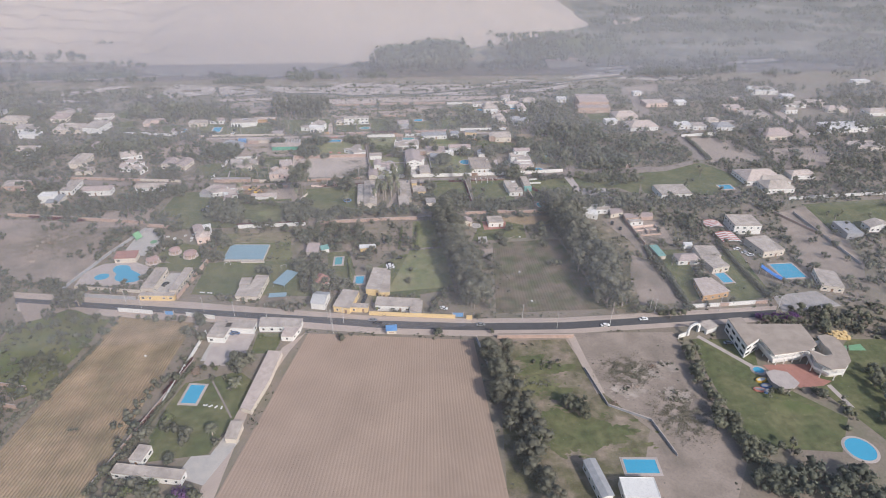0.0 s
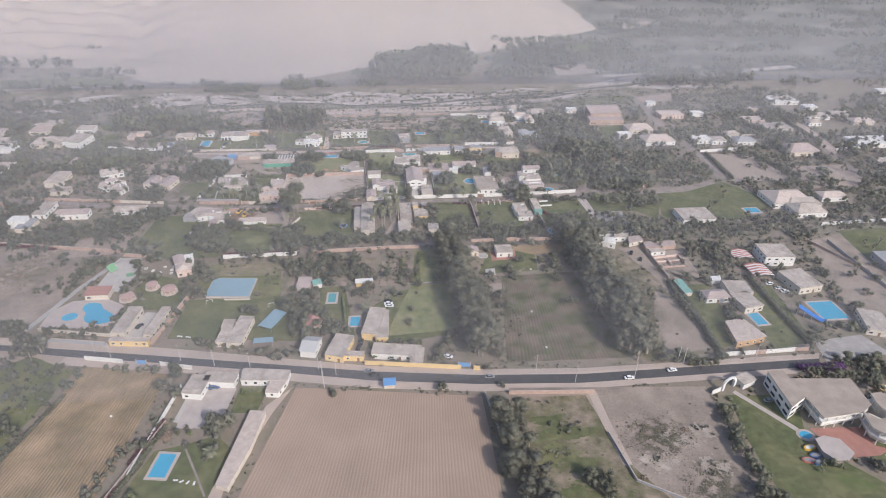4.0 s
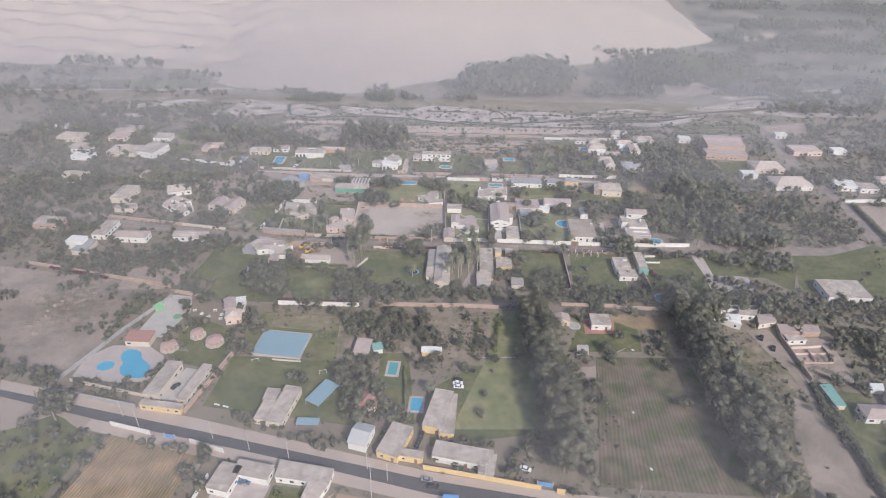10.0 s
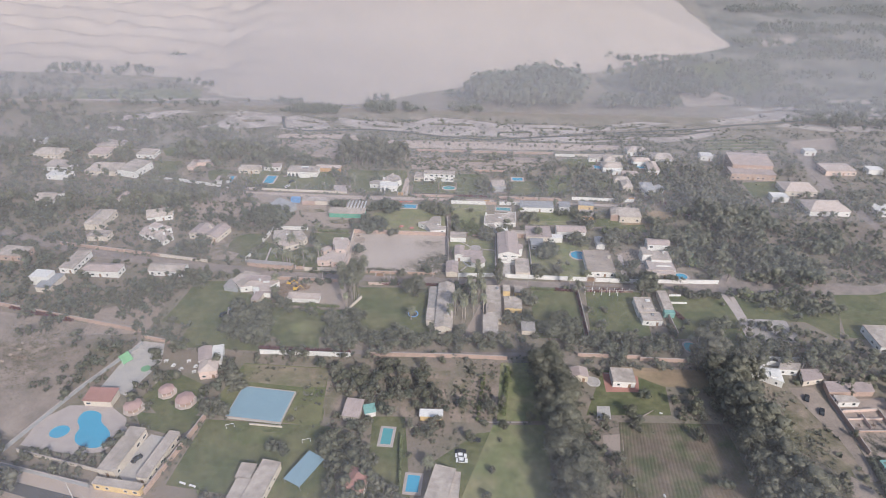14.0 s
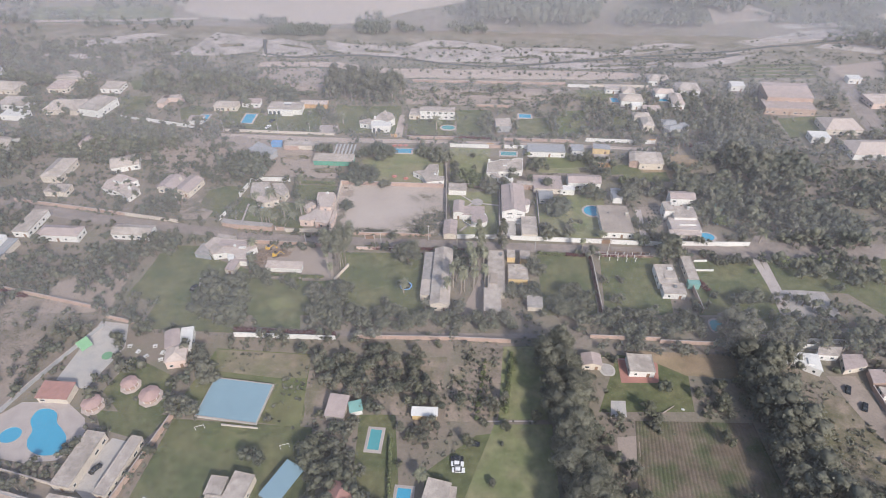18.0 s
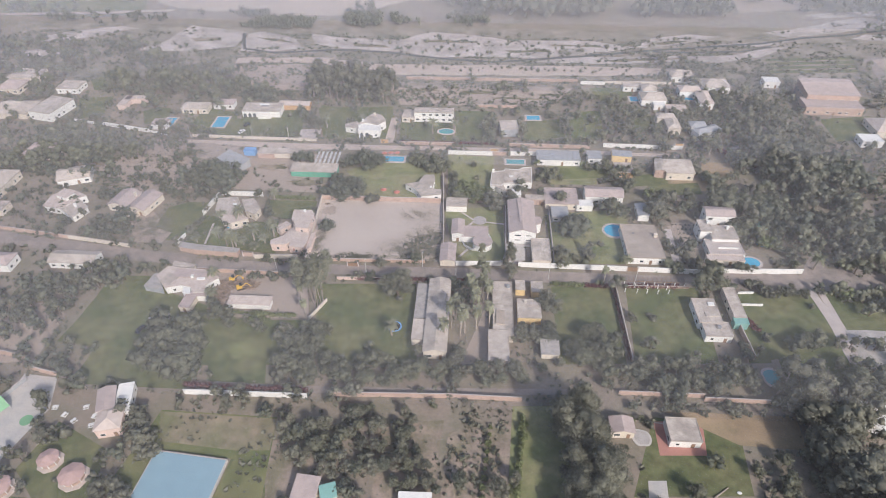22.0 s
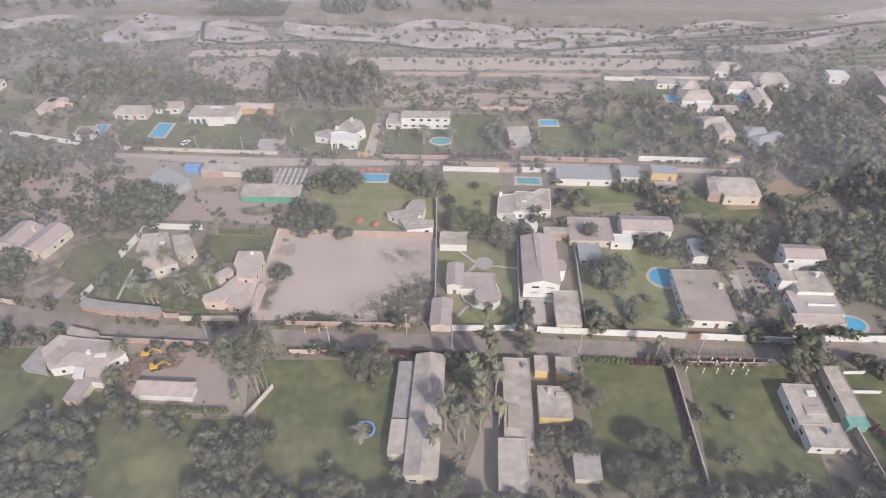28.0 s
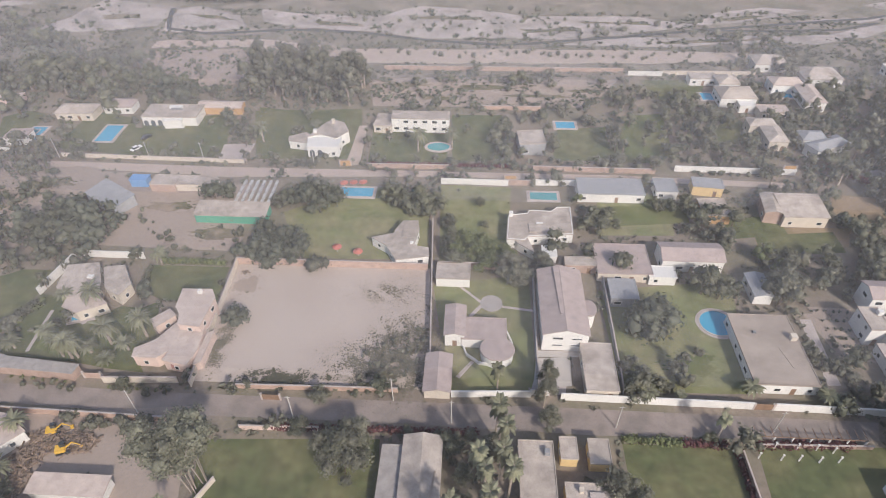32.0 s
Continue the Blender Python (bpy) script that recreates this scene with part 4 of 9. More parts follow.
def gazebo(x, y, r, m="brickroof"):
    root = tagged(new("gazebo"), "octagonal garden gazebo with a pinkish tiled roof", "gazebo", group="gazebos by the pool")
    root.location = (x, y, 0)
    bm = bmesh.new()
    bmesh.ops.create_cone(bm, cap_ends=True, segments=8, radius1=r + 0.9, radius2=r + 0.9, depth=0.25, matrix=Matrix.Translation((0, 0, 0.12)))
    part("floor", bm, "pinkroof", root)
    for i in range(8):
        a = math.pi * (2 * i + 1) / 8
        bm = bmesh.new()
        limb(bm, (r * 0.86 * math.cos(a), r * 0.86 * math.sin(a), 0.24), (r * 0.86 * math.cos(a), r * 0.86 * math.sin(a), 2.5), 0.11, 0.11, 6)
        part("post", bm, "white", root)
    bm = bmesh.new()
    bmesh.ops.create_cone(bm, cap_ends=True, segments=8, radius1=r * 1.08, radius2=0.3, depth=1.0, matrix=pose(0, 0, 2.95, 0, 0, 22.5))
    part("roof", bm, "gazeboroof", root)
    bm = bmesh.new()
    bmesh.ops.create_cone(bm, cap_ends=True, segments=8, radius1=r * 0.85, radius2=r * 0.85, depth=0.9, matrix=pose(0, 0, 0.7, 0, 0, 22.5))
    part("parapet", bm, "brick", root)


def disc(name, x, y, r, m, z=0.1, label="", cat=""):
    bm = bmesh.new()
    poly_slab(bm, oval(r, r, 32), 0, z)
    ob = part(name, bm, m)
    ob.location = (x, y, ground_z(x, y))
    return tagged(ob, label or name.replace("_", " "), cat or name.replace("_", " "))


def thing(name, label, x, y, r=0.0, category="", group=""):
    root = tagged(new(name), label, category or name.replace("_", " "), group)
    root.matrix_world = pose(x, y, ground_z(x, y), 0, 0, r)
    BUILT.append((x, y, 8, 8, 0))
    return root


def block(root, name, m, *boxes, label=""):
    bm = bmesh.new()
    for b in boxes:
        box(bm, *b)
    return part(name, bm, m, root, label)


def sports_court(x, y, w, d, r):
    root = thing("sports_court", "raised blue sports court with a low white kerb", x, y, r)
    BUILT.append((x, y, w + 4, d + 4, radians(r)))
    block(root, "base", "concrete", (0, 0, 0, w + 0.8, d + 0.8, 0.95))
    block(root, "surface", "courtblue", (0, 0, 0.95, w, d, 0.15))
    for sy in (-1, 1):
        block(root, "kerb", "paving", (0, sy * (d / 2 + 0.3), 0.95, w + 0.8, 0.2, 0.25))


def disc_green(x, y, r):
    return disc("painted_circle", x, y, r, "courtgreen", 0.06, "green painted circle on a concrete slab", "court marking")


def patio_disc(x, y, r):
    return disc("patio", x, y, r, "gravel", 0.2, "round grey paved patio in a lawn", "patio")


def tent(x, y, w, d, r):
    root = thing("tent", "red and white striped party tent", x, y, r, group="striped tents")
    for sx in (-1, 1):
        for sy in (-1, 1):
            bm = bmesh.new()
            limb(bm, (sx * (w / 2 - 0.2), sy * (d / 2 - 0.2), 0), (sx * (w / 2 - 0.2), sy * (d / 2 - 0.2), 2.6), 0.06, 0.06, 6)
            part("pole", bm, "steel", root)
    n = 10
    for i in range(n):
        bm = bmesh.new()
        y0 = -d / 2 + d * i / n
        y1 = y0 + d / n
        vs = [bm.verts.new(p) for p in ((-w / 2, y0, 2.5), (0, y0, 3.5), (w / 2, y0, 2.5), (-w / 2, y1, 2.5), (0, y1, 3.5), (w / 2, y1, 2.5))]
        bm.faces.new((vs[0], vs[1], vs[4], vs[3]))
        bm.faces.new((vs[1], vs[2], vs[5], vs[4]))
        part("stripe", bm, "red" if i % 2 else "white", root)


def canopy(x, y, w, d, r, m, h):
    root = thing("canopy", "blue sheet canopy on thin posts", x, y, r)
    for sx in (-1, 1):
        for sy in (-1, 1):
            bm = bmesh.new()
            limb(bm, (sx * (w / 2 - 0.2), sy * (d / 2 - 0.2), 0), (sx * (w / 2 - 0.2), sy * (d / 2 - 0.2), h), 0.06, 0.06, 6)
            part("post", bm, "steel", root)
    block(root, "sheet", m, (0, 0, h, w, d, 0.08))


def pergola(x, y, w, d, r):
    root = thing("pergola", "long pergola with white posts along a hedge", x, y, r)
    n = 7
    for i in range(n):
        block(root, "post", "white", (-w / 2 + w * i / (n - 1), -d / 2, 0, 0.25, 0.25, 2.4))
    for i in range(14):
        block(root, "slat", "timber", (-w / 2 + w * i / 13, 0, 2.45, 0.12, d, 0.15))
    block(root, "beam", "timber", (0, -d / 2, 2.3, w, 0.18, 0.18))


def white_post(x, y):
    root = thing("garden_post", "white garden post on a lawn", x, y, group="white garden posts")
    bm = bmesh.new()
    limb(bm, (0, 0, 0), (0, 0, 2.0), 0.16, 0.13, 8)
    part("shaft", bm, "white", root)
    block(root, "cap", "white", (0, 0, 2.0, 0.4, 0.4, 0.14))


def trampoline(x, y, r):
    root = thing("trampoline", "round trampoline with a blue rim", x, y)
    bm = bmesh.new()
    bmesh.ops.create_cone(bm, cap_ends=True, segments=24, radius1=r * 0.8, radius2=r * 0.8, depth=0.05, matrix=Matrix.Translation((0, 0, 0.85)))
    part("mat", bm, "rubber", root)
    bm = bmesh.new()
    k = 24
    rings = [[bm.verts.new((rr * math.cos(2 * math.pi * i / k), rr * math.sin(2 * math.pi * i / k), z)) for i in range(k)] for rr, z in ((r * 0.8, 0.9), (r, 0.9), (r, 0.8))]
    for a, b in zip(rings, rings[1:]):
        for i in range(k):
            bm.faces.new((a[i], a[(i + 1) % k], b[(i + 1) % k], b[i]))
    part("rim", bm, "blue", root)
    for i in range(4):
        a = math.pi * (i + 0.5) / 2
        block(root, "leg", "steel", (r * 0.9 * math.cos(a), r * 0.9 * math.sin(a), 0, 0.08, 0.08, 0.85))


def pond(x, y):
    root = thing("garden_pond", "empty kidney-shaped pond with a pale rim", x, y, 90, "pond")
    bm = bmesh.new()
    poly_slab(bm, oval(4.6, 3.0, 28, "kidney"), 0, 0.3)
    part("rim", bm, "concrete", root)
    bm = bmesh.new()
    poly_slab(bm, oval(3.8, 2.3, 28, "kidney"), 0.1, 0.32)
    part("basin", bm, "gravel", root)


def arch_gate(x, y):
    root = thing("arch_gate", "white arched entrance gate", x, y, 20, "gate")
    for sx in (-3.4, 3.4):
        block(root, "pillar", "white", (sx, 0, 0, 1.2, 1.0, 3.4))
    bm = bmesh.new()
    k = 14
    for i in range(k):
        a0, a1 = math.pi * i / k, math.pi * (i + 1) / k
        q = []
        for yy in (-0.4, 0.4):
            for rr in (2.8, 4.0):
                for a in (a0, a1):
                    q.append(bm.verts.new((rr * math.cos(a), yy, 3.0 + rr * 0.75 * math.sin(a))))
        for f in ((0, 1, 3, 2), (4, 6, 7, 5), (2, 3, 7, 6), (0, 4, 5, 1)):
            bm.faces.new([q[j] for j in f])
    part("arch", bm, "white", root)
    block(root, "lodge", "white", (8.5, -1, 0, 7, 5, 3.0))
    block(root, "lodge_roof", "beige", (8.5, -1, 3.0, 7.6, 5.6, 0.25))
    block(root, "side_wall", "white", (-7, 0, 0, 5, 0.3, 2.4))


def parasol(x, y):
    root = thing("parasol", "faded red garden parasol", x, y, group="garden parasols")
    bm = bmesh.new()
    limb(bm, (0, 0, 0), (0, 0, 2.3), 0.05, 0.04, 6)
    part("pole", bm, "steel", root)
    bm = bmesh.new()
    bmesh.ops.create_cone(bm, cap_ends=False, segments=8, radius1=1.5, radius2=0.05, depth=0.6, matrix=Matrix.Translation((0, 0, 2.2)))
    part("shade", bm, "red", root)


def scrap_heap(x, y, w, d):
    """A heap of timber ends and scrap: uncountable, so one piece of stuff."""
    rng = random.Random(int(x * 10 + y))
    bm = bmesh.new()
    for i in range(130):
        px, py = rng.gauss(0, w * 0.25), rng.gauss(0, d * 0.25)
        zz = max(0.05, 1.1 - 0.25 * math.hypot(px / w * 4, py / d * 4)) * rng.random()
        bmesh.ops.create_cube(bm, size=1.0, matrix=pose(px, py, zz + 0.15, rng.uniform(-15, 15), rng.uniform(-15, 15), rng.uniform(0, 180)) @ Matrix.Diagonal((rng.uniform(0.7, 2.2), rng.uniform(0.15, 0.4), rng.uniform(0.15, 0.35), 1)))
    ob = part("scrap_heap", bm, "scrap")
    ob.location = (x, y, 0)
    tagged(ob, "untidy heap of brown timber and scrap", "scrap heap", kind="stuff")


def digger(x, y):
    root = thing("digger", "yellow-orange digger parked among scrap", x, y, 20)
    for sy in (-0.8, 0.8):
        block(root, "track", "rubber", (0, sy, 0, 2.8, 0.45, 0.6))
    block(root, "body", "caryellow", (-0.4, 0, 0.6, 2.0, 1.7, 0.9))
    block(root, "cab", "glass", (0.2, 0.4, 1.5, 1.0, 0.9, 0.9))
    bm = bmesh.new()
    limb(bm, (0.6, -0.2, 1.2), (2.4, -0.2, 2.6), 0.18, 0.14, 6)
    limb(bm, (2.4, -0.2, 2.6), (3.8, -0.2, 0.9), 0.14, 0.10, 6)
    part("arm", bm, "caryellow", root)
    block(root, "bucket", "caryellow", (3.8, -0.2, 0.4, 0.6, 0.8, 0.5))


def nursery_beds(x, y):
    root = thing("nursery_beds", "rows of pale covered nursery beds", x, y, 0, "nursery bed")
    for i in range(6):
        for j in range(4):
            block(root, "bed", "metal", (-6 + i * 2.2, -6 + j * 3.6, 0, 0.9, 3.0, 0.55))


def lounger_row(x, y):
    for i in range(4):
        root = thing("sun_lounger", "white sun lounger on a lawn", x + i * 2.2, y - i * 0.6, 30 * i, group="sun loungers")
        block(root, "seat", "white", (0, 0, 0.25, 1.3, 0.65, 0.08))
        block(root, "backrest", "white", (-0.8, 0, 0.4, 0.5, 0.65, 0.08))
        for sx in (-0.5, 0.5):
            for sy in (-0.25, 0.25):
                block(root, "leg", "white", (sx, sy, 0, 0.06, 0.06, 0.26))


def goal(x, y):
    root = thing("goal", "small white goal frame on grass", x, y, 20)
    for sx in (-1.5, 1.5):
        block(root, "post", "white", (sx, 0, 0, 0.12, 0.12, 2.0))
    block(root, "crossbar", "white", (0, 0, 2.0, 3.12, 0.12, 0.12))


def bench(x, y):
    root = thing("bench", "white garden bench on grass", x, y, -15)
    block(root, "seat", "white", (0, 0, 0.4, 2.6, 0.7, 0.1))
    for sx in (-1.0, 1.0):
        block(root, "leg", "white", (sx, 0, 0, 0.15, 0.6, 0.4))


def log(x, y):
    root = thing("fallen_log", "pale fallen log on grass", x, y, 35, "log")
    bm = bmesh.new()
    limb(bm, (-3, 0, 0.25), (3, 0, 0.2), 0.28, 0.16, 8)
    part("stem", bm, "palebark", root)


def water_slide(x, y):
    root = thing("water_slide", "blue twin water slide beside a pool", x, y, -40)
    for sy in (-0.9, 0.9):
        bm = bmesh.new()
        k = 10
        prev = None
        for i in range(k + 1):
            u = i / k
            px, pz = -7 + 14 * u, 4.6 * (1 - u) ** 1.4 + 0.4
            ring = [bm.verts.new((px, sy + o, pz + z)) for o, z in ((-0.75, 0.5), (-0.45, 0), (0.45, 0), (0.75, 0.5))]
            if prev:
                for j in range(3):
                    bm.faces.new((prev[j], prev[j + 1], ring[j + 1], ring[j]))
            prev = ring
        part("chute", bm, "slideblue", root)
    for px, h in ((-6.8, 4.6), (-3.5, 2.9), (0, 1.6)):
        block(root, "support", "steel", (px, 0, 0, 0.2, 2.2, h))


def arcade(root, m, length, h, depth, n, z=0.0):
    """A row of slim white columns along the front."""
    for i in range(n):
        bm = bmesh.new()
        limb(bm, (-length / 2 + length * i / (n - 1), -depth, z), (-length / 2 + length * i / (n - 1), -depth, z + h), 0.2, 0.2, 8)
        bm.transform(m)
        part("column", bm, "white", root)


def poly_house(label, name, h, wall_m, roof_m, pts, inset=0.0, columns=False, bands=0):
    """A building over any outline: walls, roof slab with a rim, window bands and, if open below, columns."""
    root = house(label, name)
    cx, cy = sum(p[0] for p in pts) / len(pts), sum(p[1] for p in pts) / len(pts)
    root["at"] = (cx, cy)
    root.location = (cx, cy, 0)
    q = [(x - cx, y - cy) for x, y in pts]
    if sum(a[0] * b[1] - a[1] * b[0] for a, b in zip(q, q[1:] + q[:1])) < 0:
        q = q[::-1]
    size = max(max(abs(x), abs(y)) for x, y in q)
    k = 1 - inset / size
    BUILT.append((cx, cy, 1.5 * size, 1.5 * size, 0))
    bm = bmesh.new()
    poly_slab(bm, [(x * k, y * k) for x, y in q], 0, h)
    part("wall", bm, wall_m, root)
    bm = bmesh.new()
    poly_slab(bm, [(x * 1.01, y * 1.01) for x, y in q], h + 0.003, h + 0.3)
    part("roof", bm, roof_m, root)
    if columns:
        bm = bmesh.new()
        poly_slab(bm, q, h - 0.5, h)
        part("roof_rim", bm, "white", root)
        bm = bmesh.new()
        poly_slab(bm, [(x * 0.99, y * 0.99) for x, y in q], h * 0.5 - 0.3, h * 0.5 + 0.8)
        part("balcony", bm, "white", root)
    for a, b in zip(q, q[1:] + q[:1]):
        a, b = Vector((*a, 0)), Vector((*b, 0))
        ln = (b - a).length
        d = (b - a) / ln
        if columns:
            for i in range(max(1, int(ln / 4))):
                c = (a + d * ln * (i + 0.5) / max(1, int(ln / 4))) * 0.975
                bm = bmesh.new()
                limb(bm, (c.x, c.y, 0), (c.x, c.y, h - 0.4), 0.22, 0.2, 8)
                part("column", bm, "white", root)
        turn = math.degrees(math.atan2(d.y, d.x))
        for s in range(bands):
            n = max(1, int(ln / 4.2))
            for i in range(n):
                if ln < 3:
                    continue
                c = (a + d * ln * (i + 0.5) / n) * k
                z = 1.1 + s * 3.1
                w = min(ln / n - 0.8, 3.2)
                bm = bmesh.new()
                for u, zz, ww, hh in ((0, z - 0.1, w + 0.2, 0.1), (0, z + 1.3, w + 0.2, 0.1)):
                    box(bm, u, 0, zz, ww, 0.16, hh)
                bm.transform(pose(c.x, c.y, 0, 0, 0, turn))
                f = part("window", bm, "white", root)
                bm = bmesh.new()
                box(bm, 0, 0, z, w, 0.12, 1.3)
                bm.transform(pose(c.x, c.y, 0, 0, 0, turn))
                part("pane", bm, "glass", f)
    return root


def playground_boat(x, y, m, r):
    root = thing("playground_boat", {"caryellow": "yellow playground boat on a lawn", "red": "red playground boat on a lawn", "carblue": "dark blue playground boat on a lawn"}[m], x, y, r, "play equipment")
    bm = bmesh.new()
    poly_slab(bm, oval(2.6, 1.3, 20), 0.0, 0.7)
    part("hull", bm, m, root)
    bm = bmesh.new()
    poly_slab(bm, oval(2.1, 0.8, 20), 0.7, 0.78)
    part("deck", bm, "white" if m == "caryellow" else "slate", root)


def crate_stack(x, y):
    root = thing("crate_stack", "stacked yellow crates in a school yard", x, y, -12, "crates")
    for i in range(6):
        for j in range(3):
            block(root, "crate", "yellow", (i * 1.7 - 4.2, j * 1.9 - 1.9, 0, 1.4, 1.6, 1.2 + 0.4 * ((i + j) % 2)))


def pavilion(x, y, w, d, r):
    root = thing("pavilion", "open pavilion with a rounded pale roof", x, y, r)
    bm = bmesh.new()
    poly_slab(bm, oval(w / 2 + 1.0, d / 2 + 1.6, 24), 3.2, 3.5)
    part("roof", bm, "concrete", root)
    for sx in (-1, 0, 1):
        for sy in (-1, 1):
            bm = bmesh.new()
            limb(bm, (sx * w * 0.35, sy * d * 0.35, 0), (sx * w * 0.35, sy * d * 0.35, 3.2), 0.15, 0.15, 8)
            part("post", bm, "white", root)
    bm = bmesh.new()
    poly_slab(bm, oval(w / 2, d / 2 + 0.6, 24), 0, 0.7)
    part("plinth", bm, "paving", root)


def ploughed_field(a, b, c, d, n=74, m_name="field", high=0.15, label="bare brown field with straight furrows"):
    """Earth field with raised furrows running away from the road. Corners in turn."""
    a, b, c, d = (Vector((*p, 0)) for p in (a, b, c, d))
    m = 12
    verts, faces = [], []
    prof = ((0.0, 0.10), (0.3, high), (0.6, high), (0.85, 0.10))
    cols = [((i + u) / n, z) for i in range(n) for u, z in prof] + [(1.0, 0.10)]
    for u, z in cols:
        for j in range(m + 1):
            v = j / m
            p = (a * (1 - u) + b * u) * (1 - v) + (d * (1 - u) + c * u) * v
            wob = noise.noise(Vector((u * 30, v * 9, 2))) * 0.05
            verts.append((p.x + noise.noise(Vector((u * 8, v * 5, 7))) * 0.25, p.y, z + wob))
    for i in range(len(cols) - 1):
        for j in range(m):
            k = i * (m + 1) + j
            faces.append((k, k + m + 1, k + m + 2, k + 1))
    me = bpy.data.meshes.new("ploughed_field")
    me.from_pydata(verts, [], faces)
    me.materials.append(mat(m_name))
    tagged(new("ploughed_field", me), label, "field", kind="structure")


def roofbox(root, name, m, x, y, z, w, d, h, r=0.0):
    """A chimney, tank, strip or step on a roof."""
    bm = bmesh.new()
    box(bm, x - root["at"][0], y - root["at"][1], z, w, d, h, r)
    if name == "chimney":
        box(bm, x - root["at"][0], y - root["at"][1], z + h, w + 0.2, d + 0.2, 0.15, r)
    return part(name, bm, m, root)


def band_window(root, x, y, z, w, h):
    """A long dark window with a pale frame in a front that faces the lane."""
    x, y = x - root["at"][0], y - root["at"][1]
    bm = bmesh.new()
    for a, b, ww, hh in ((0, -0.1, w + 0.2, 0.1), (0, h, w + 0.2, 0.1), (-w / 2 - 0.05, 0, 0.1, h), (w / 2 + 0.05, 0, 0.1, h)):
        box(bm, x + a, y - 0.05, z + b, ww, 0.14, hh)
    f = part("window", bm, "white", root)
    bm = bmesh.new()
    box(bm, x, y - 0.03, z, w, 0.06, h)
    part("pane", bm, "glass", f)


def garden_table(x, y):
    root = thing("garden_table", "white garden table with benches on grass", x, y, (x * 37) % 90, "table", "garden tables by the pool")
    block(root, "tabletop", "white", (0, 0, 0.7, 1.8, 0.8, 0.06))
    for sy in (-0.75, 0.75):
        block(root, "bench", "white", (0, sy, 0.4, 1.8, 0.3, 0.06))
    for sx in (-0.6, 0.6):
        block(root, "leg", "white", (sx, 0, 0, 0.1, 1.5, 0.4), (sx, 0, 0.4, 0.1, 0.1, 0.3))


def sun_panel(x, y):
    root = thing("sun_screen", "slanted green fabric screen on posts", x, y, 60, "screen")
    for sx in (-2.2, 2.2):
        block(root, "post", "steel", (sx, 0, 0, 0.14, 0.14, 4.2))
    bm = bmesh.new()
    box(bm, 0, 0, 0, 4.6, 0.08, 4.2)
    bm.transform(pose(0, -0.5, 1.6, -38, 0, 0))
    part("fabric", bm, "courtgreen", root)


def gate(x, y, w, h, m, r=0.0):
    root = thing("gate", {"blue": "blue metal gate in a boundary wall", "brick": "red-brown double gate in a wall", "timber": "brown timber gate in a wall", "white": "white double gate in a wall", "orange": "orange-brown timber gate in a wall", "grey": "grey metal gate in a wall"}[m], x, y, r)
    for sx in (-1, 1):
        block(root, "pillar", "paving", (sx * (w / 2 + 0.2), 0, 0, 0.4, 0.45, h + 0.3))
        block(root, "leaf", m, (sx * w / 4, -0.1, 0.1, w / 2 - 0.05, 0.08, h - 0.1))


def kiosk(x, y, r, roof="blue"):
    root = thing("kiosk", "roadside kiosk with a blue roof", x, y, r)
    block(root, "body", "cream", (0, 0, 0, 4.6, 3.4, 2.5))
    block(root, "counter", "timber", (0, -1.75, 0.9, 2.4, 0.3, 0.1))
    block(root, "roof", roof, (0, -0.3, 2.5, 5.4, 4.6, 0.15))


def rubble(x, y, w, d):
    """A low heap of rubble and earth clods."""
    rng = random.Random(int(x * 10 + y))
    bm = bmesh.new()
    for i in range(int(w * d * 1.2) + 12):
        a, q = rng.uniform(0, 6.3), math.sqrt(rng.random())
        s = rng.uniform(0.3, 1.1) * (1.25 - q)
        bmesh.ops.create_icosphere(bm, subdivisions=1, radius=0.6, matrix=pose(w / 2 * q * math.cos(a), d / 2 * q * math.sin(a), s * 0.2, rng.uniform(0, 90), rng.uniform(0, 90), rng.uniform(0, 90)) @ Matrix.Diagonal((s * 1.3, s, s * 0.7, 1)))
    ob = part("rubble_heap", bm, "scrap" if rng.random() < 0.5 else "dust")
    ob.location = (x, y, ground_z(x, y))
    tagged(ob, "low heap of rubble and earth clods", "rubble", kind="stuff")


def bush_row(x1, y1, x2, y2, n, h, kind="shrub"):
    """Clipped bushes in a row, evenly set."""
    for i in range(n):
        u = (i + 0.5) / n
        tree(kind, x1 + (x2 - x1) * u, y1 + (y2 - y1) * u, h * (0.85 + 0.3 * ((i * 7) % 5) / 5))


def sack(x, y):
    root = thing("sack", "white sack lying in a field", x, y, (x * 50) % 180, "sack")
    bm = bmesh.new()
    bmesh.ops.create_uvsphere(bm, u_segments=10, v_segments=6, radius=0.5, matrix=Matrix.Translation((0, 0, 0.22)) @ Matrix.Diagonal((1.5, 0.9, 0.5, 1)))
    part("cloth", bm, "white", root)


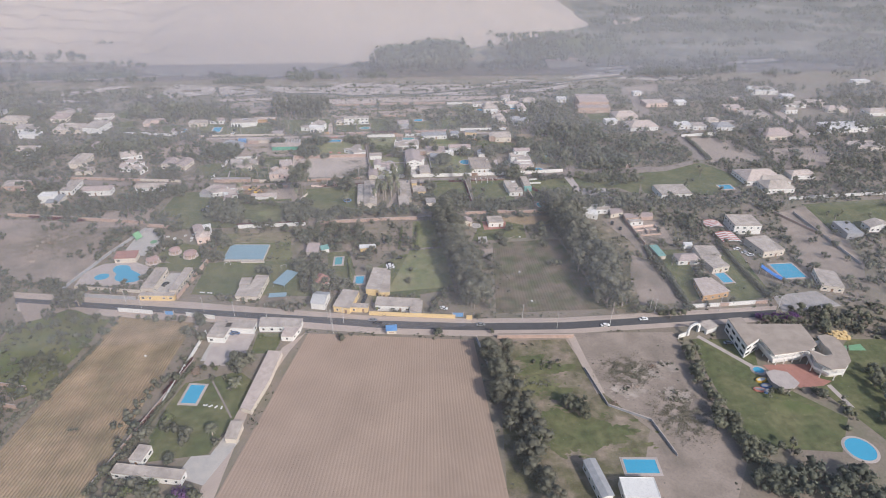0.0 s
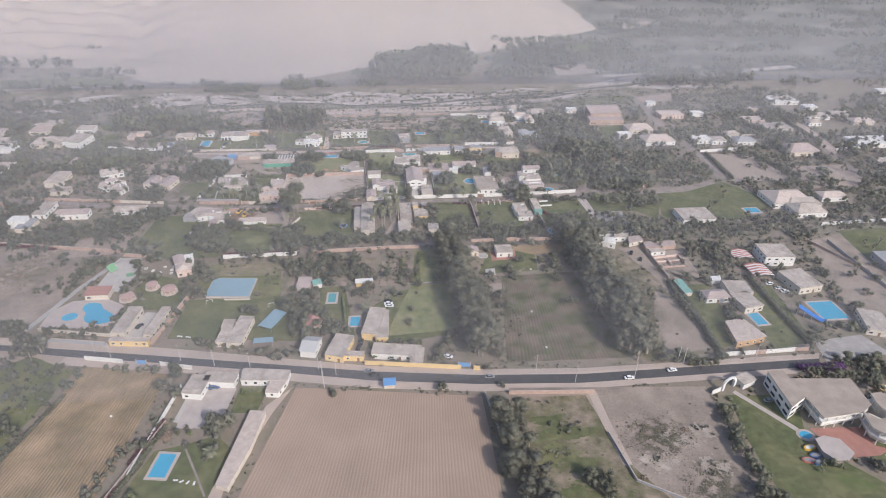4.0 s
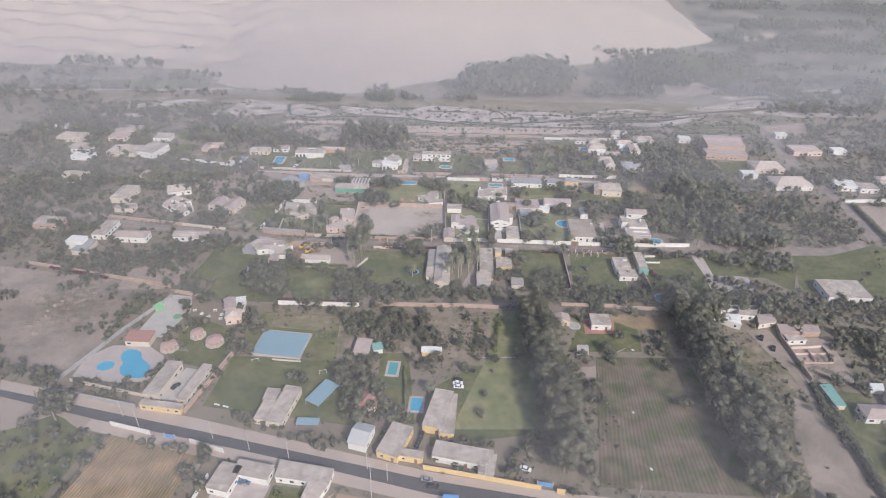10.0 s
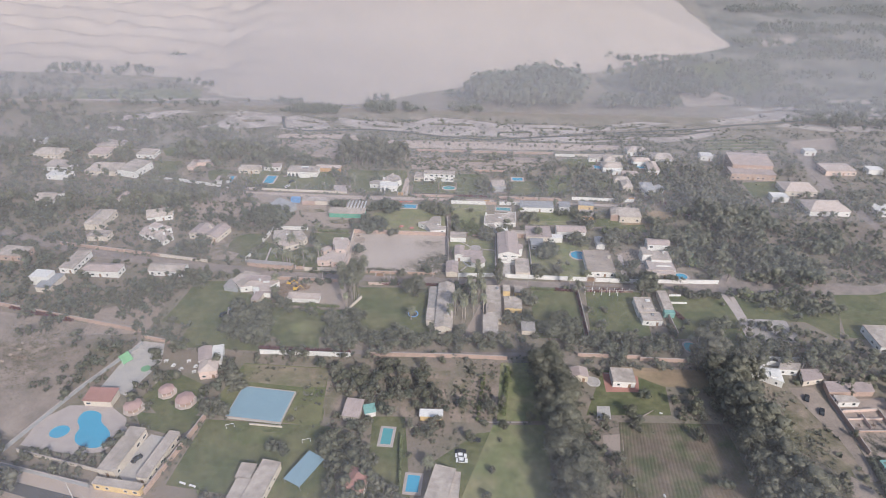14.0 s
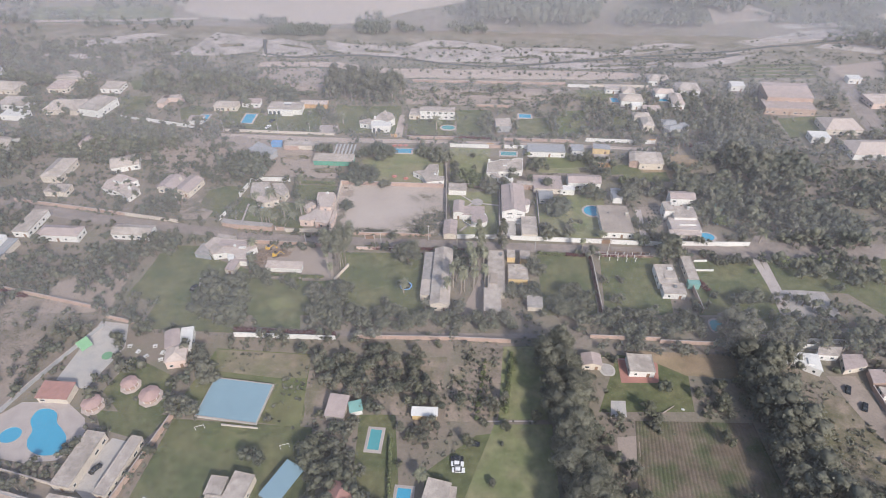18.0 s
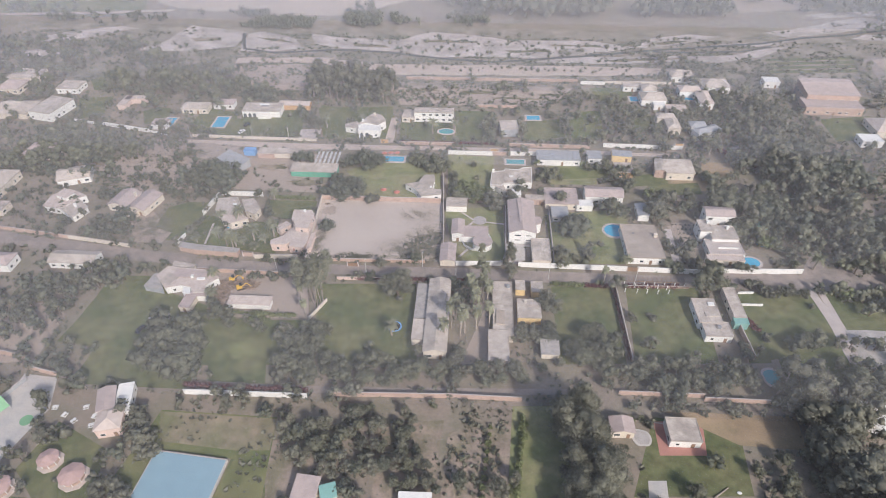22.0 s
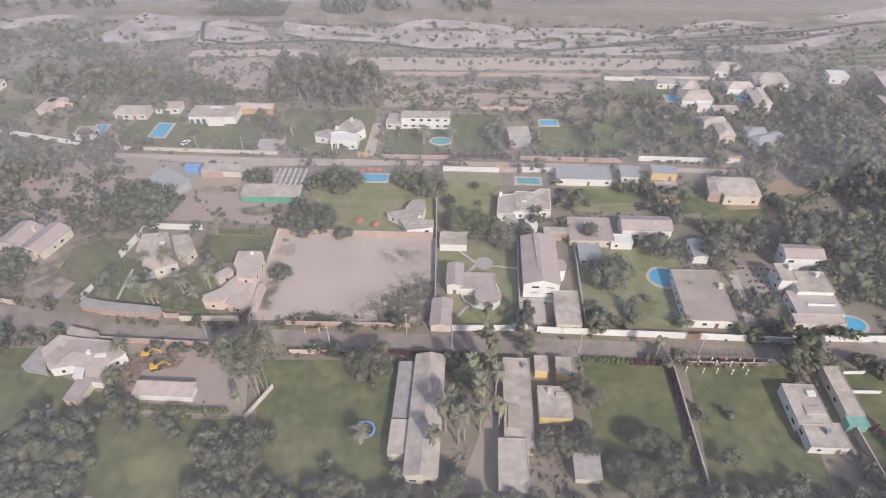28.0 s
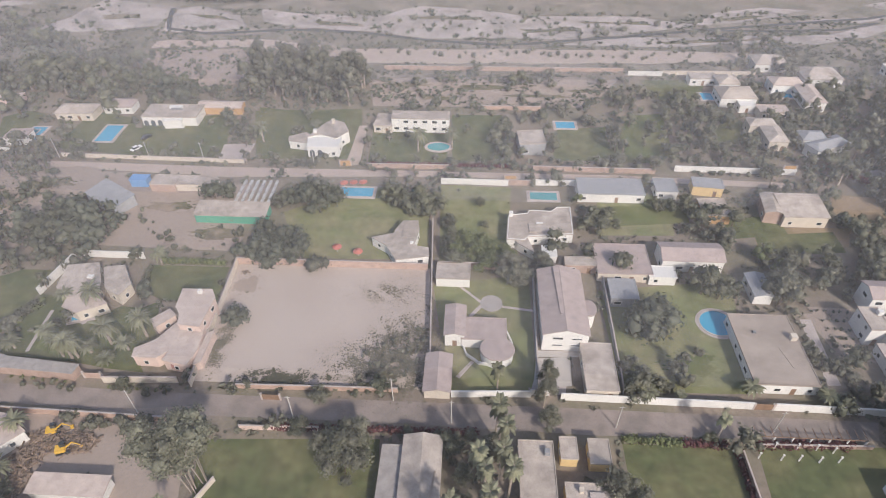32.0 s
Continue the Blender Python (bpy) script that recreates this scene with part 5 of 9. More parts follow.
def arch_front(root, x1, y1, x2, y2, n, h=2.6):
    """A row of dark arched openings with white surrounds along a front."""
    ox, oy = root["at"]
    a, b = Vector((x1 - ox, y1 - oy, 0)), Vector((x2 - ox, y2 - oy, 0))
    d = (b - a).normalized()
    turn = math.degrees(math.atan2(d.y, d.x))
    for i in range(n):
        c = a + (b - a) * ((i + 0.5) / n)
        w = (b - a).length / n * 0.62
        bm = bmesh.new()
        pts = [(-w / 2, 0), (w / 2, 0)] + [(w / 2 * math.cos(t), h - w / 2 + w / 2 * math.sin(t)) for t in [math.pi * k / 8 for k in range(9)]]
        vs = [[bm.verts.new((u, yy, v + 0.1)) for u, v in pts] for yy in (-0.12, 0.02)]
        bm.faces.new(vs[0])
        k = len(pts)
        for j in range(k):
            bm.faces.new((vs[0][j], vs[0][(j + 1) % k], vs[1][(j + 1) % k], vs[1][j]))
        bm.transform(pose(c.x, c.y, 0, 0, 0, turn))
        part("arch", bm, "glassdark", root)

# ---------------------------------------------------------------- the plan
patch("verge", "track", 0.02, (-184.3, 266.7), (-92.8, 250.1), (-42.1, 239.2), (1.5, 229.7), (48.2, 223.6), (94.4, 220.2), (207.2, 220.4), (198.8, 208.5), (90.6, 207.7), (46.2, 210.0), (1.7, 215.9), (-39.7, 224.7), (-88.0, 234.0), (-174.1, 249.2))
patch("road", "asphalt", 0.028, (-181.1, 261.2), (-91.3, 244.3), (-41.4, 234.5), (-40.6, 229.8), (-89.7, 239.4), (-178.0, 255.8))
patch("road", "asphalt", 0.036, (-41.4, 234.5), (1.5, 226.2), (47.6, 219.9), (46.8, 214.4), (1.7, 220.5), (-40.6, 229.8))
patch("road", "asphalt", 0.044, (47.6, 219.9), (93.4, 216.5), (204.8, 216.9), (201.3, 212.1), (91.7, 211.2), (46.8, 214.4))
patch("lane", "lane", 0.02, (-104.0, 393.0), (-61.3, 392.2), (-7.4, 392.5), (37.8, 392.6), (101.1, 392.2), (99.0, 387.5), (36.9, 385.8), (-6.7, 386.7), (-67.0, 386.4), (-100.8, 387.7))
patch("lane", "track", 0.02, (-151.2, 488.4), (-79.1, 487.1), (-18.7, 487.5), (58.9, 487.7), (119.4, 485.6), (118.2, 482.3), (58.5, 484.4), (-18.2, 483.7), (-77.0, 480.9), (-149.0, 484.8))
patch("lane", "lane", 0.02, (-85.4, 330.7), (-12.4, 332.4), (44.3, 335.0), (44.1, 332.7), (-12.0, 329.7), (-84.4, 328.0))
patch("vacant_lot", "lotsand", 0.02, (-60.1, 437.7), (-3.0, 437.4), (-1.2, 405.3), (-7.9, 396.6), (-57.8, 395.7))
patch("lawn", "palelawn", 0.028, (-1.7, 431.0), (25.0, 436.7), (25.3, 395.9), (4.2, 395.6))
patch("lawn", "palelawn", 0.02, (44.0, 430.9), (81.7, 437.0), (75.8, 398.5), (44.8, 397.7))
patch("lawn", "palelawn", 0.02, (-52.2, 462.1), (-29.2, 478.5), (-5.6, 473.1), (-4.1, 441.4), (-43.2, 440.5))
patch("lawn", "palelawn", 0.02, (-2.3, 479.5), (21.3, 478.8), (19.7, 441.1), (-0.7, 440.3))
patch("lawn", "palelawn", 0.02, (49.7, 475.1), (73.7, 477.6), (70.7, 455.9), (47.1, 454.9))
patch("lawn", "lawn", 0.02, (-148.8, 525.9), (-126.8, 519.6), (-118.0, 495.1), (-145.7, 498.1))
patch("lawn", "lawn", 0.028, (-122.6, 515.3), (-91.7, 525.2), (-81.4, 494.3), (-112.0, 491.5))
patch("lawn", "lawn", 0.02, (-80.9, 527.8), (-37.5, 531.3), (-31.6, 494.2), (-70.5, 492.8))
patch("lawn", "lawn", 0.02, (-30.7, 515.8), (-1.1, 512.6), (-1.1, 493.3), (-29.4, 492.4))
patch("lawn", "lawn", 0.02, (-0.8, 527.7), (19.3, 528.3), (18.7, 495.9), (0.8, 493.4))
patch("lawn", "lawn", 0.02, (40.5, 518.0), (77.3, 523.4), (73.8, 495.9), (36.7, 496.4))
patch("lawn", "lawn", 0.02, (79.9, 561.6), (108.7, 563.3), (102.2, 546.9), (85.3, 541.6))
patch("lawn", "lawn", 0.02, (-50.3, 380.6), (-10.3, 382.5), (-6.5, 342.5), (-40.4, 340.5))
patch("lawn", "lawn", 0.02, (42.9, 384.0), (67.2, 384.3), (65.9, 346.6), (42.9, 345.3))
patch("lawn", "lawn", 0.028, (71.9, 384.5), (100.8, 386.0), (97.7, 348.4), (69.1, 346.8))
patch("lawn", "lawn", 0.02, (114.9, 384.0), (125.2, 384.6), (115.8, 349.6), (108.0, 349.0))
patch("lawn", "lawn", 0.02, (-129.3, 381.2), (-113.5, 381.8), (-84.8, 350.0), (-102.9, 339.9))
patch("lawn", "lawn", 0.028, (-86.3, 359.0), (-48.3, 361.0), (-48.6, 340.1), (-80.2, 338.3))
patch("lawn", "lawn", 0.036, (-120.3, 377.9), (-75.8, 361.7), (-82.5, 328.1), (-122.1, 328.4))
patch("lawn", "lawn", 0.044, (-85.5, 358.4), (-63.1, 362.4), (-56.6, 331.8), (-76.1, 331.9))
patch("lawn", "lawn", 0.028, (121.2, 384.4), (144.3, 388.9), (144.7, 340.8), (117.7, 339.1))
patch("lawn", "lawn", 0.02, (148.8, 389.2), (188.4, 392.3), (184.0, 366.2), (147.6, 365.7))
patch("lawn", "lawn", 0.028, (27.2, 327.4), (43.7, 328.4), (43.3, 297.7), (26.2, 296.6))
patch("lawn", "lawn", 0.028, (15.9, 286.6), (42.7, 291.6), (38.9, 249.1), (0.0, 241.3), (-0.6, 272.0))
patch("lawn", "lawn", 0.036, (-91.1, 287.2), (-41.4, 286.5), (-31.4, 249.8), (-93.6, 256.7))
patch("lawn", "lawn", 0.02, (-58.6, 306.8), (-46.3, 307.5), (-45.2, 288.8), (-60.9, 287.3))
patch("lawn", "lawn", 0.044, (-120.6, 289.1), (-91.6, 288.5), (-98.1, 277.9), (-114.9, 281.7))
patch("lawn", "lawn", 0.028, (-25.6, 292.6), (-12.9, 293.4), (-6.5, 251.7), (-23.1, 254.9))
patch("lawn", "lawn", 0.02, (70.5, 325.6), (96.3, 322.9), (93.8, 300.6), (59.6, 298.6))
patch("lawn", "lawn", 0.028, (164.0, 280.3), (182.4, 278.9), (176.0, 232.0), (161.4, 226.4))
patch("lawn", "lawn", 0.028, (197.2, 271.7), (216.3, 276.0), (210.2, 228.9), (186.5, 224.2))
patch("lawn", "lawn", 0.02, (150.9, 198.5), (179.4, 196.0), (169.2, 171.7), (191.1, 144.7), (177.1, 128.8), (143.9, 134.7), (146.3, 175.5))
patch("lawn", "lawn", 0.028, (225.7, 191.8), (244.9, 189.7), (198.4, 132.0), (189.6, 164.4))
patch("lawn", "lawn", 0.028, (202.0, 392.4), (258.1, 405.9), (279.1, 369.3), (238.2, 348.8), (190.1, 355.6))
patch("lawn", "lawn", 0.02, (-83.5, 177.2), (-79.5, 190), (-69.3, 192.2), (-58.1, 195.6), (-50.5, 188.0), (-54.2, 170.6), (-56.2, 165.6), (-61.6, 150.7), (-75.9, 149.7), (-82.5, 149.2), (-85.7, 160.8))
patch("dirt_yard", "dirtgrey", 0.052, (59.1, 211.0), (143.8, 204.3), (143.9, 134.7), (123.3, 109.5), (64.7, 115.3))
patch("dirt_yard", "dirtgrey", 0.02, (-243.9, 352.0), (-162.2, 341.3), (-150.3, 273.2), (-191.9, 277.1))
patch("dirt_yard", "dirtgrey", 0.02, (267.7, 318.7), (307.6, 331.0), (281.2, 253.0), (269.3, 238.2), (244.2, 256.4))
patch("dirt_yard", "dust", 0.052, (-93.9, 384.8), (-55.4, 388.8), (-48.5, 361.9), (-84.1, 360.9))
patch("drive", "paving", 0.036, (146.1, 392.2), (148.5, 392.3), (148.3, 348.0), (145.3, 347.8))
patch("farm_field", "weeds", 0.06, (58.0, 204.9), (90.4, 204.0), (95.2, 169.8), (108.2, 146.7), (90.0, 112.8), (45.3, 117.2))
patch("pool_deck", "paving", 0.052, (-155.7, 270.4), (-155.9, 282.6), (-148.6, 290.9), (-132.2, 291.8), (-122.6, 285.7), (-118, 276.9), (-123.6, 269.1), (-134.2, 267.5))
patch("basketball_slab", "concrete", 0.044, (-141.9, 301.4), (-139.7, 331.6), (-127.6, 330.4), (-123.3, 318.2), (-128.9, 297.5))
patch("yard_slab", "concrete", 0.052, (-115.6, 261.9), (-109.0, 278.4), (-98.7, 276.6), (-101.0, 257.2), (-104.9, 254.7))
patch("brick_terrace", "brickpave", 0.028, (69.8, 312.1), (83.9, 312.8), (85.7, 325.1), (70.2, 323.9))
patch("garden_plot", "plotsoil", 0.036, (5.8, 316.5), (26.2, 320.7), (22.4, 291.7), (4.4, 291.9))
patch("garden_plot", "plotsoil", 0.028, (-51.5, 310.1), (-34.0, 314.0), (-34.1, 292.0), (-44.7, 291.4))
patch("garden_plot", "plotsoil", 0.044, (-16.2, 318.1), (4.3, 320.9), (2.1, 294.3), (-15.0, 293.2))
patch("paddock", "drylawn", 0.052, (-86.8, 319.8), (-48.9, 319.1), (-45.6, 286.2), (-60.9, 287.3), (-57.9, 304.0), (-81.1, 306.0), (-84.0, 291.6), (-92.6, 291.0))
patch("school_court", "brickpave", 0.036, (174.2, 178.2), (195.9, 176.9), (194.7, 167.5), (198.8, 165.5), (193.3, 163.1), (182.5, 163), (175.3, 174))
patch("track", "track", 0.044, (-32.0, 219.3), (-38.4, 205.7), (-50.3, 170.6), (-55.3, 131.3), (-61.2, 131.8), (-54.7, 171.0), (-41.5, 209.8))
patch("yard_slab", "concrete", 0.052, (-67.6, 150.3), (-60.7, 150.2), (-57.7, 158.3), (-51.0, 156.2), (-60.2, 136.8), (-71.0, 141.4))
patch("yard_slab", "concrete", 0.052, (-73.0, 229.0), (-57.7, 227.6), (-59.6, 199.2), (-76.7, 204.1))
patch("dirt_yard", "dust", 0.02, (17.3, 372.4), (20.2, 344.1), (8.3, 343.4), (14.5, 361.8))
patch("drive", "paving", 0.036, (26.5, 406.7), (34.1, 407.0), (31.7, 396.2), (23.3, 395.8))
patch("dirt_yard", "dust", 0.02, (-107.6, 472.4), (-67.8, 477.1), (-60.8, 442.6), (-103.3, 443.4))
patch("dirt_yard", "dust", 0.02, (96.9, 425.0), (112.5, 425.7), (108.9, 409.2), (100.6, 410.4))
patch("farm_field", "stubble", 0.02, (95.3, 461.0), (125.4, 462.1), (121.4, 452.9), (94.1, 451.7))
patch("farm_field", "stubble", 0.02, (125.9, 479.5), (140.4, 478.3), (139.6, 465.3), (123.2, 464.7))
patch("drive", "paving", 0.028, (95.4, 422.9), (98.3, 423.0), (97.1, 402.0), (94.0, 401.8))
patch("dirt_yard", "dust", 0.028, (-152.2, 354.2), (-146.8, 366.4), (-140.6, 358.7), (-139.3, 333.1))
patch("scrubland", "dust", 0.028, (-159.5, 481.0), (-112.2, 482.4), (-103.3, 443.4), (-135.1, 442.3))
patch("scrubland", "dust", 0.02, (-40.0, 561.8), (70.4, 561.4), (55.4, 536.1), (-33.3, 533.8))
patch("drive", "paving", 0.036, (-85.1, 501.9), (-73.6, 503.1), (-73.8, 490.2), (-84.1, 489.9))
patch("drive", "track", 0.028, (-36.5, 517.8), (-33.2, 518.0), (-32.0, 490.5), (-37.1, 490.3))
patch("farm_field", "dust", 0.036, (270.9, 458.9), (308.3, 458.4), (313.6, 405.0), (266.1, 405.8))
patch("lane", "lane", 0.044, (267.0, 464.3), (274.7, 466.4), (268.9, 414.6), (255.5, 408.6))
patch("lane", "lane", 0.02, (271.1, 618.1), (279.6, 617.9), (267.9, 517.3), (254.4, 516.3))
patch("lane", "lane", 0.044, (138.6, 393.6), (227.7, 400.4), (252.5, 410.5), (250.9, 403.5), (223.8, 392.1), (136.0, 385.6))
patch("lane", "track", 0.02, (390.9, 531.1), (401.0, 531.0), (388.3, 457.4), (371.8, 446.9))
patch("track", "dirtgrey", 0.084, (147.5, 319.5), (158.6, 320.3), (161.1, 304.0), (160.8, 290.3), (160.0, 273.6), (156.8, 272.9), (156.4, 285.5), (155.5, 292), (151.7, 303.1))
ragged("dirt_yard", "dirtgrey", 0.092, (151.1, 275.5), (156.4, 269.8), (157.9, 252.0), (158.4, 227.9), (136.6, 226.0), (140.2, 248.7), rough=1.5)
patch("garden_plot", "weeds", 0.06, (120.5, 232.4), (152.8, 281.0), (150.1, 220.9), (124.7, 221.1))
patch("garden_plot", "weeds", 0.068, (143.3, 312.0), (153.5, 308.8), (165.1, 281.0), (147.6, 276.7), (132.9, 289.1))
patch("dirt_yard", "gravel", 0.036, (210.2, 228.9), (236.3, 231.4), (240.9, 217.0), (207.0, 214.9))
patch("dirt_yard", "dust", 0.076, (161.3, 313.4), (185.2, 315.7), (182.0, 285.5), (161.1, 284.1))
patch("farm_field", "stubble", 0.036, (74.6, 327.9), (115.6, 328.1), (114.8, 316.1), (94.7, 316.9))
patch("dirt_yard", "dust", 0.036, (-178.1, 257.3), (-134.4, 247.8), (-138.0, 230.6), (-160.5, 231.9))
patch("dirt_yard", "dust", 0.036, (-122.0, 235.6), (-82.6, 238.0), (-83.7, 222.4), (-113.4, 225.1))
patch("scrubland", "bank", 0.028, (-271.1, 552.8), (-348.1, 656.4), (289.5, 658.8), (246.8, 576.9), (83.2, 571.7), (-60.1, 555.9))
blot("scrub", "lotscrub", 0.044, -21.8, 398.2, 7.5, 1.3, 0)
blot("bare_patch", "dust", 0.028, -54.0, 428.7, 4.0, 3.5, 0)
blot("scrub", "weeds", 0.036, -118.5, 462.6, 11.4, 6.8, 0)
blot("scrub", "weeds", 0.044, -139.0, 474.7, 9.1, 3.8, 0)
blot("scrub", "weeds", 0.044, -90.3, 463.6, 7.5, 2.9, 0)
blot("scrub", "weeds", 0.028, -70.4, 450.1, 7.9, 3.1, 0)
blot("scrub", "weeds", 0.036, -21.6, 554.1, 9.7, 2.7, 0)
blot("scrub", "weeds", 0.044, 10.0, 552.2, 14.3, 2.6, 0)
blot("scrub", "weeds", 0.028, 33.4, 545.1, 14.0, 1.9, 0)
blot("scrub", "weeds", 0.028, -6.2, 541.7, 9.3, 1.9, 0)
blot("scrub", "weeds", 0.036, 54.8, 550.6, 7.0, 2.1, 0)
blot("scrub", "lawn", 0.068, 76.5, 186.4, 8.3, 3.7, 0)
blot("scrub", "drylawn", 0.076, 68.6, 174.6, 9.1, 6.1, 0)
blot("scrub", "lawn", 0.068, 81.1, 148.6, 12.5, 7.7, 0)
blot("scrub", "weeds", 0.068, 67.7, 200.9, 7.4, 2.5, 0)
blot("scrub", "lawn", 0.076, 70.2, 190.4, 4.8, 1.7, 0)
blot("scrub", "lotscrub", 0.068, 118.7, 178.1, 8.8, 4.9, 0)
blot("scrub", "lotscrub", 0.076, 107.3, 168.6, 7.3, 4.2, 0)
blot("scrub", "lotscrub", 0.06, 127.5, 163.4, 6.0, 4.9, 0)
blot("scrub", "lotscrub", 0.076, 130.3, 180.7, 5.1, 3.9, 0)
blot("scrub", "lawn", 0.02, -117.0, 192.2, 4.4, 2.0, 0)
blot("bare_patch", "dust", 0.044, -104.8, 220.6, 11.1, 6.0, 0)
blot("scrub", "lawn", 0.02, -116.3, 175.4, 6.2, 2.0, 0)
blot("scrub", "weeds", 0.052, -103.6, 210.0, 7.1, 3.7, 0)
blot("lawn", "drylawn", 0.028, 55.0, 417.2, 5.0, 3.9, 0)
blot("lawn", "drylawn", 0.036, 63.8, 406.8, 6.0, 3.5, 0)
blot("lawn", "drylawn", 0.044, -69.2, 279.7, 9.3, 3.8, 0)
blot("lawn", "drylawn", 0.052, -68.7, 345.8, 6.1, 4.0, 0)
blot("lawn", "drylawn", 0.028, 171.7, 152.8, 8.3, 5.4, 0)
patch("garden_path", "paving", 0.036, (9.2, 419.4), (12.4, 423.7), (11.6, 424.4), (8.4, 420.0))
patch("garden_path", "paving", 0.036, (17.3, 423.3), (25.6, 422.2), (25.7, 423.0), (17.4, 424.1))
patch("garden_path", "paving", 0.036, (6.7, 399.6), (10.2, 404.7), (9.4, 405.2), (5.8, 400.2))
patch("garden_path", "paving", 0.076, (-102.4, 402.6), (-103.2, 411.6), (-104.1, 411.4), (-103.3, 402.4))
patch("garden_path", "paving", 0.084, (-103.2, 411.3), (-103.5, 416.6), (-104.5, 416.6), (-104.1, 411.2))
patch("garden_path", "paving", 0.036, (5.5, 430.6), (11.4, 424.8), (12.0, 425.4), (6.0, 431.2))
patch("drive", "concrete", 0.044, (25.5, 406.6), (34.0, 407.5), (33.5, 398.7), (24.3, 398.2))
patch("patio", "concrete", 0.052, (25.5, 409.1), (40.1, 409.5), (39.9, 407.6), (25.3, 407.1))
patch("garden_plot", "dust", 0.028, (99.4, 427.5), (110.4, 427.3), (110.3, 412.3), (99.6, 411.1))
patch("garden_path", "paving", 0.044, (17.5, 292.1), (37.3, 293.3), (37.3, 293.8), (17.5, 292.6))
patch("garden_path", "paving", 0.06, (-78.2, 312.7), (-62.9, 311.0), (-62.8, 311.6), (-78.2, 313.3))
patch("garden_path", "paving", 0.052, (-121.7, 308.2), (-118.1, 301.9), (-117.1, 302.5), (-120.7, 308.8))
patch("garden_path", "paving", 0.06, (-118.0, 301.8), (-110.9, 294.5), (-110.1, 295.4), (-117.2, 302.7))
patch("garden_path", "paving", 0.068, (-110.5, 294.3), (-107.2, 294.8), (-107.4, 296.0), (-110.5, 295.5))
patch("garden_path", "paving", 0.028, (153.5, 199.7), (159.4, 190.6), (161.2, 191.9), (155.4, 201.0))
patch("garden_path", "paving", 0.036, (159.4, 190.6), (167.9, 177.1), (169.8, 178.4), (161.2, 191.9))
patch("garden_path", "paving", 0.044, (194.7, 163.3), (195.7, 149.8), (197.9, 149.9), (196.9, 163.6))
patch("garden_path", "track", 0.068, (92.1, 205.9), (92.4, 188.0), (95.9, 188.1), (95.6, 205.9))
patch("garden_path", "track", 0.084, (92.4, 188.0), (93.6, 167.5), (97.1, 167.7), (95.9, 188.2))
patch("yard_slab", "courtgreen", 0.036, (218.0, 187.0), (229.0, 187.8), (228.6, 183.1), (218.6, 184.1))
patch("yard_slab", "paving", 0.06, (-71.1, 222.7), (-55.1, 221.2), (-58.5, 199.1), (-74.7, 200.6), (-74.1, 212.4))
patch("garden_path", "lane", 0.028, (-70.0, 192.3), (-63.0, 179.6), (-62.3, 180.0), (-69.3, 192.7))
patch("garden_path", "lane", 0.052, (-63.0, 179.6), (-56.8, 168.1), (-56.1, 168.4), (-62.3, 180.0))
blot("lawn", "lawn", 0.092, 77.0, 183.7, 11.8, 3.6, 0)
blot("lawn", "lawn", 0.1, 71.9, 192.2, 7.2, 2.4, 0)
blot("lawn", "lawn", 0.084, 77.5, 169.3, 7.8, 4.5, 0)
blot("lawn", "lawn", 0.076, 87.9, 146.7, 19.7, 8.9, 0)
blot("lawn", "lawn", 0.092, 70.4, 148.5, 15.5, 10.1, 0)
patch("lane", "lane", 0.124, (264.9, 609.0), (259.9, 521.9), (266.5, 522.2), (270.9, 608.7))
patch("lane", "lane", 0.132, (259.9, 521.8), (262.2, 470.9), (268.3, 471.0), (266.5, 522.4))
patch("lane", "lane", 0.14, (262.2, 471.0), (259.8, 414.8), (265.9, 414.6), (268.3, 470.9))
patch("lane", "lane", 0.028, (381.1, 579.4), (379.1, 517.6), (385.1, 517.5), (387.2, 579.3))
patch("lane", "lane", 0.036, (379.1, 517.8), (374.0, 465.4), (380.1, 464.9), (385.1, 517.3))
patch("lane", "lane", 0.044, (374.0, 465.4), (369.4, 413.1), (375.3, 412.7), (380.1, 465.0))
patch("paddock", "drypaddock", 0.068, (-87.1, 319.3), (-48.8, 318.5), (-48.1, 307.4), (-58.6, 306.8), (-82.7, 308.7))
patch("lawn", "lawn", 0.076, (-121.8, 297.3), (-117.6, 313.8), (-97.6, 305.0), (-95.3, 290.0), (-101.3, 281.1), (-109.9, 287.1))
blot("scrub", "weeds", 0.06, -108.4, 221.0, 8.6, 6.0, 0)
blot("scrub", "weeds", 0.028, -110.2, 185.7, 6.5, 3.5, 0)
blot("scrub", "weeds", 0.028, -124.4, 205.2, 5.7, 3.7, 0)
blot("scrub", "weeds", 0.02, -118.8, 163.2, 7.0, 2.7, 0)
blot("scrub", "weeds", 0.068, -108.5, 232.4, 7.7, 3.4, 0)
patch("lawn", "lawn", 0.028, (88.6, 464.8), (105.4, 467.4), (105.3, 458.1), (85.1, 454.6))
patch("lawn", "lawn", 0.036, (94.9, 457.1), (119.4, 459.8), (119.4, 450.3), (94.1, 447.8))
patch("lawn", "drylawn", 0.028, (54.0, 469.9), (77.7, 471.5), (76.8, 462.4), (52.6, 459.6))
patch("lawn", "lawn", 0.02, (97.5, 522.2), (112.8, 528.3), (113.5, 514.6), (95.5, 504.7))
patch("lawn", "drylawn", 0.028, (67.5, 529.3), (83.3, 532.2), (80.6, 500.2), (63.0, 498.4))
patch("garden_path", "track", 0.044, (62.2, 323.9), (78.9, 322.8), (78.9, 323.2), (62.2, 324.3))
patch("garden_path", "track", 0.052, (78.7, 323.1), (75.4, 315.9), (75.8, 315.7), (79.1, 322.9))
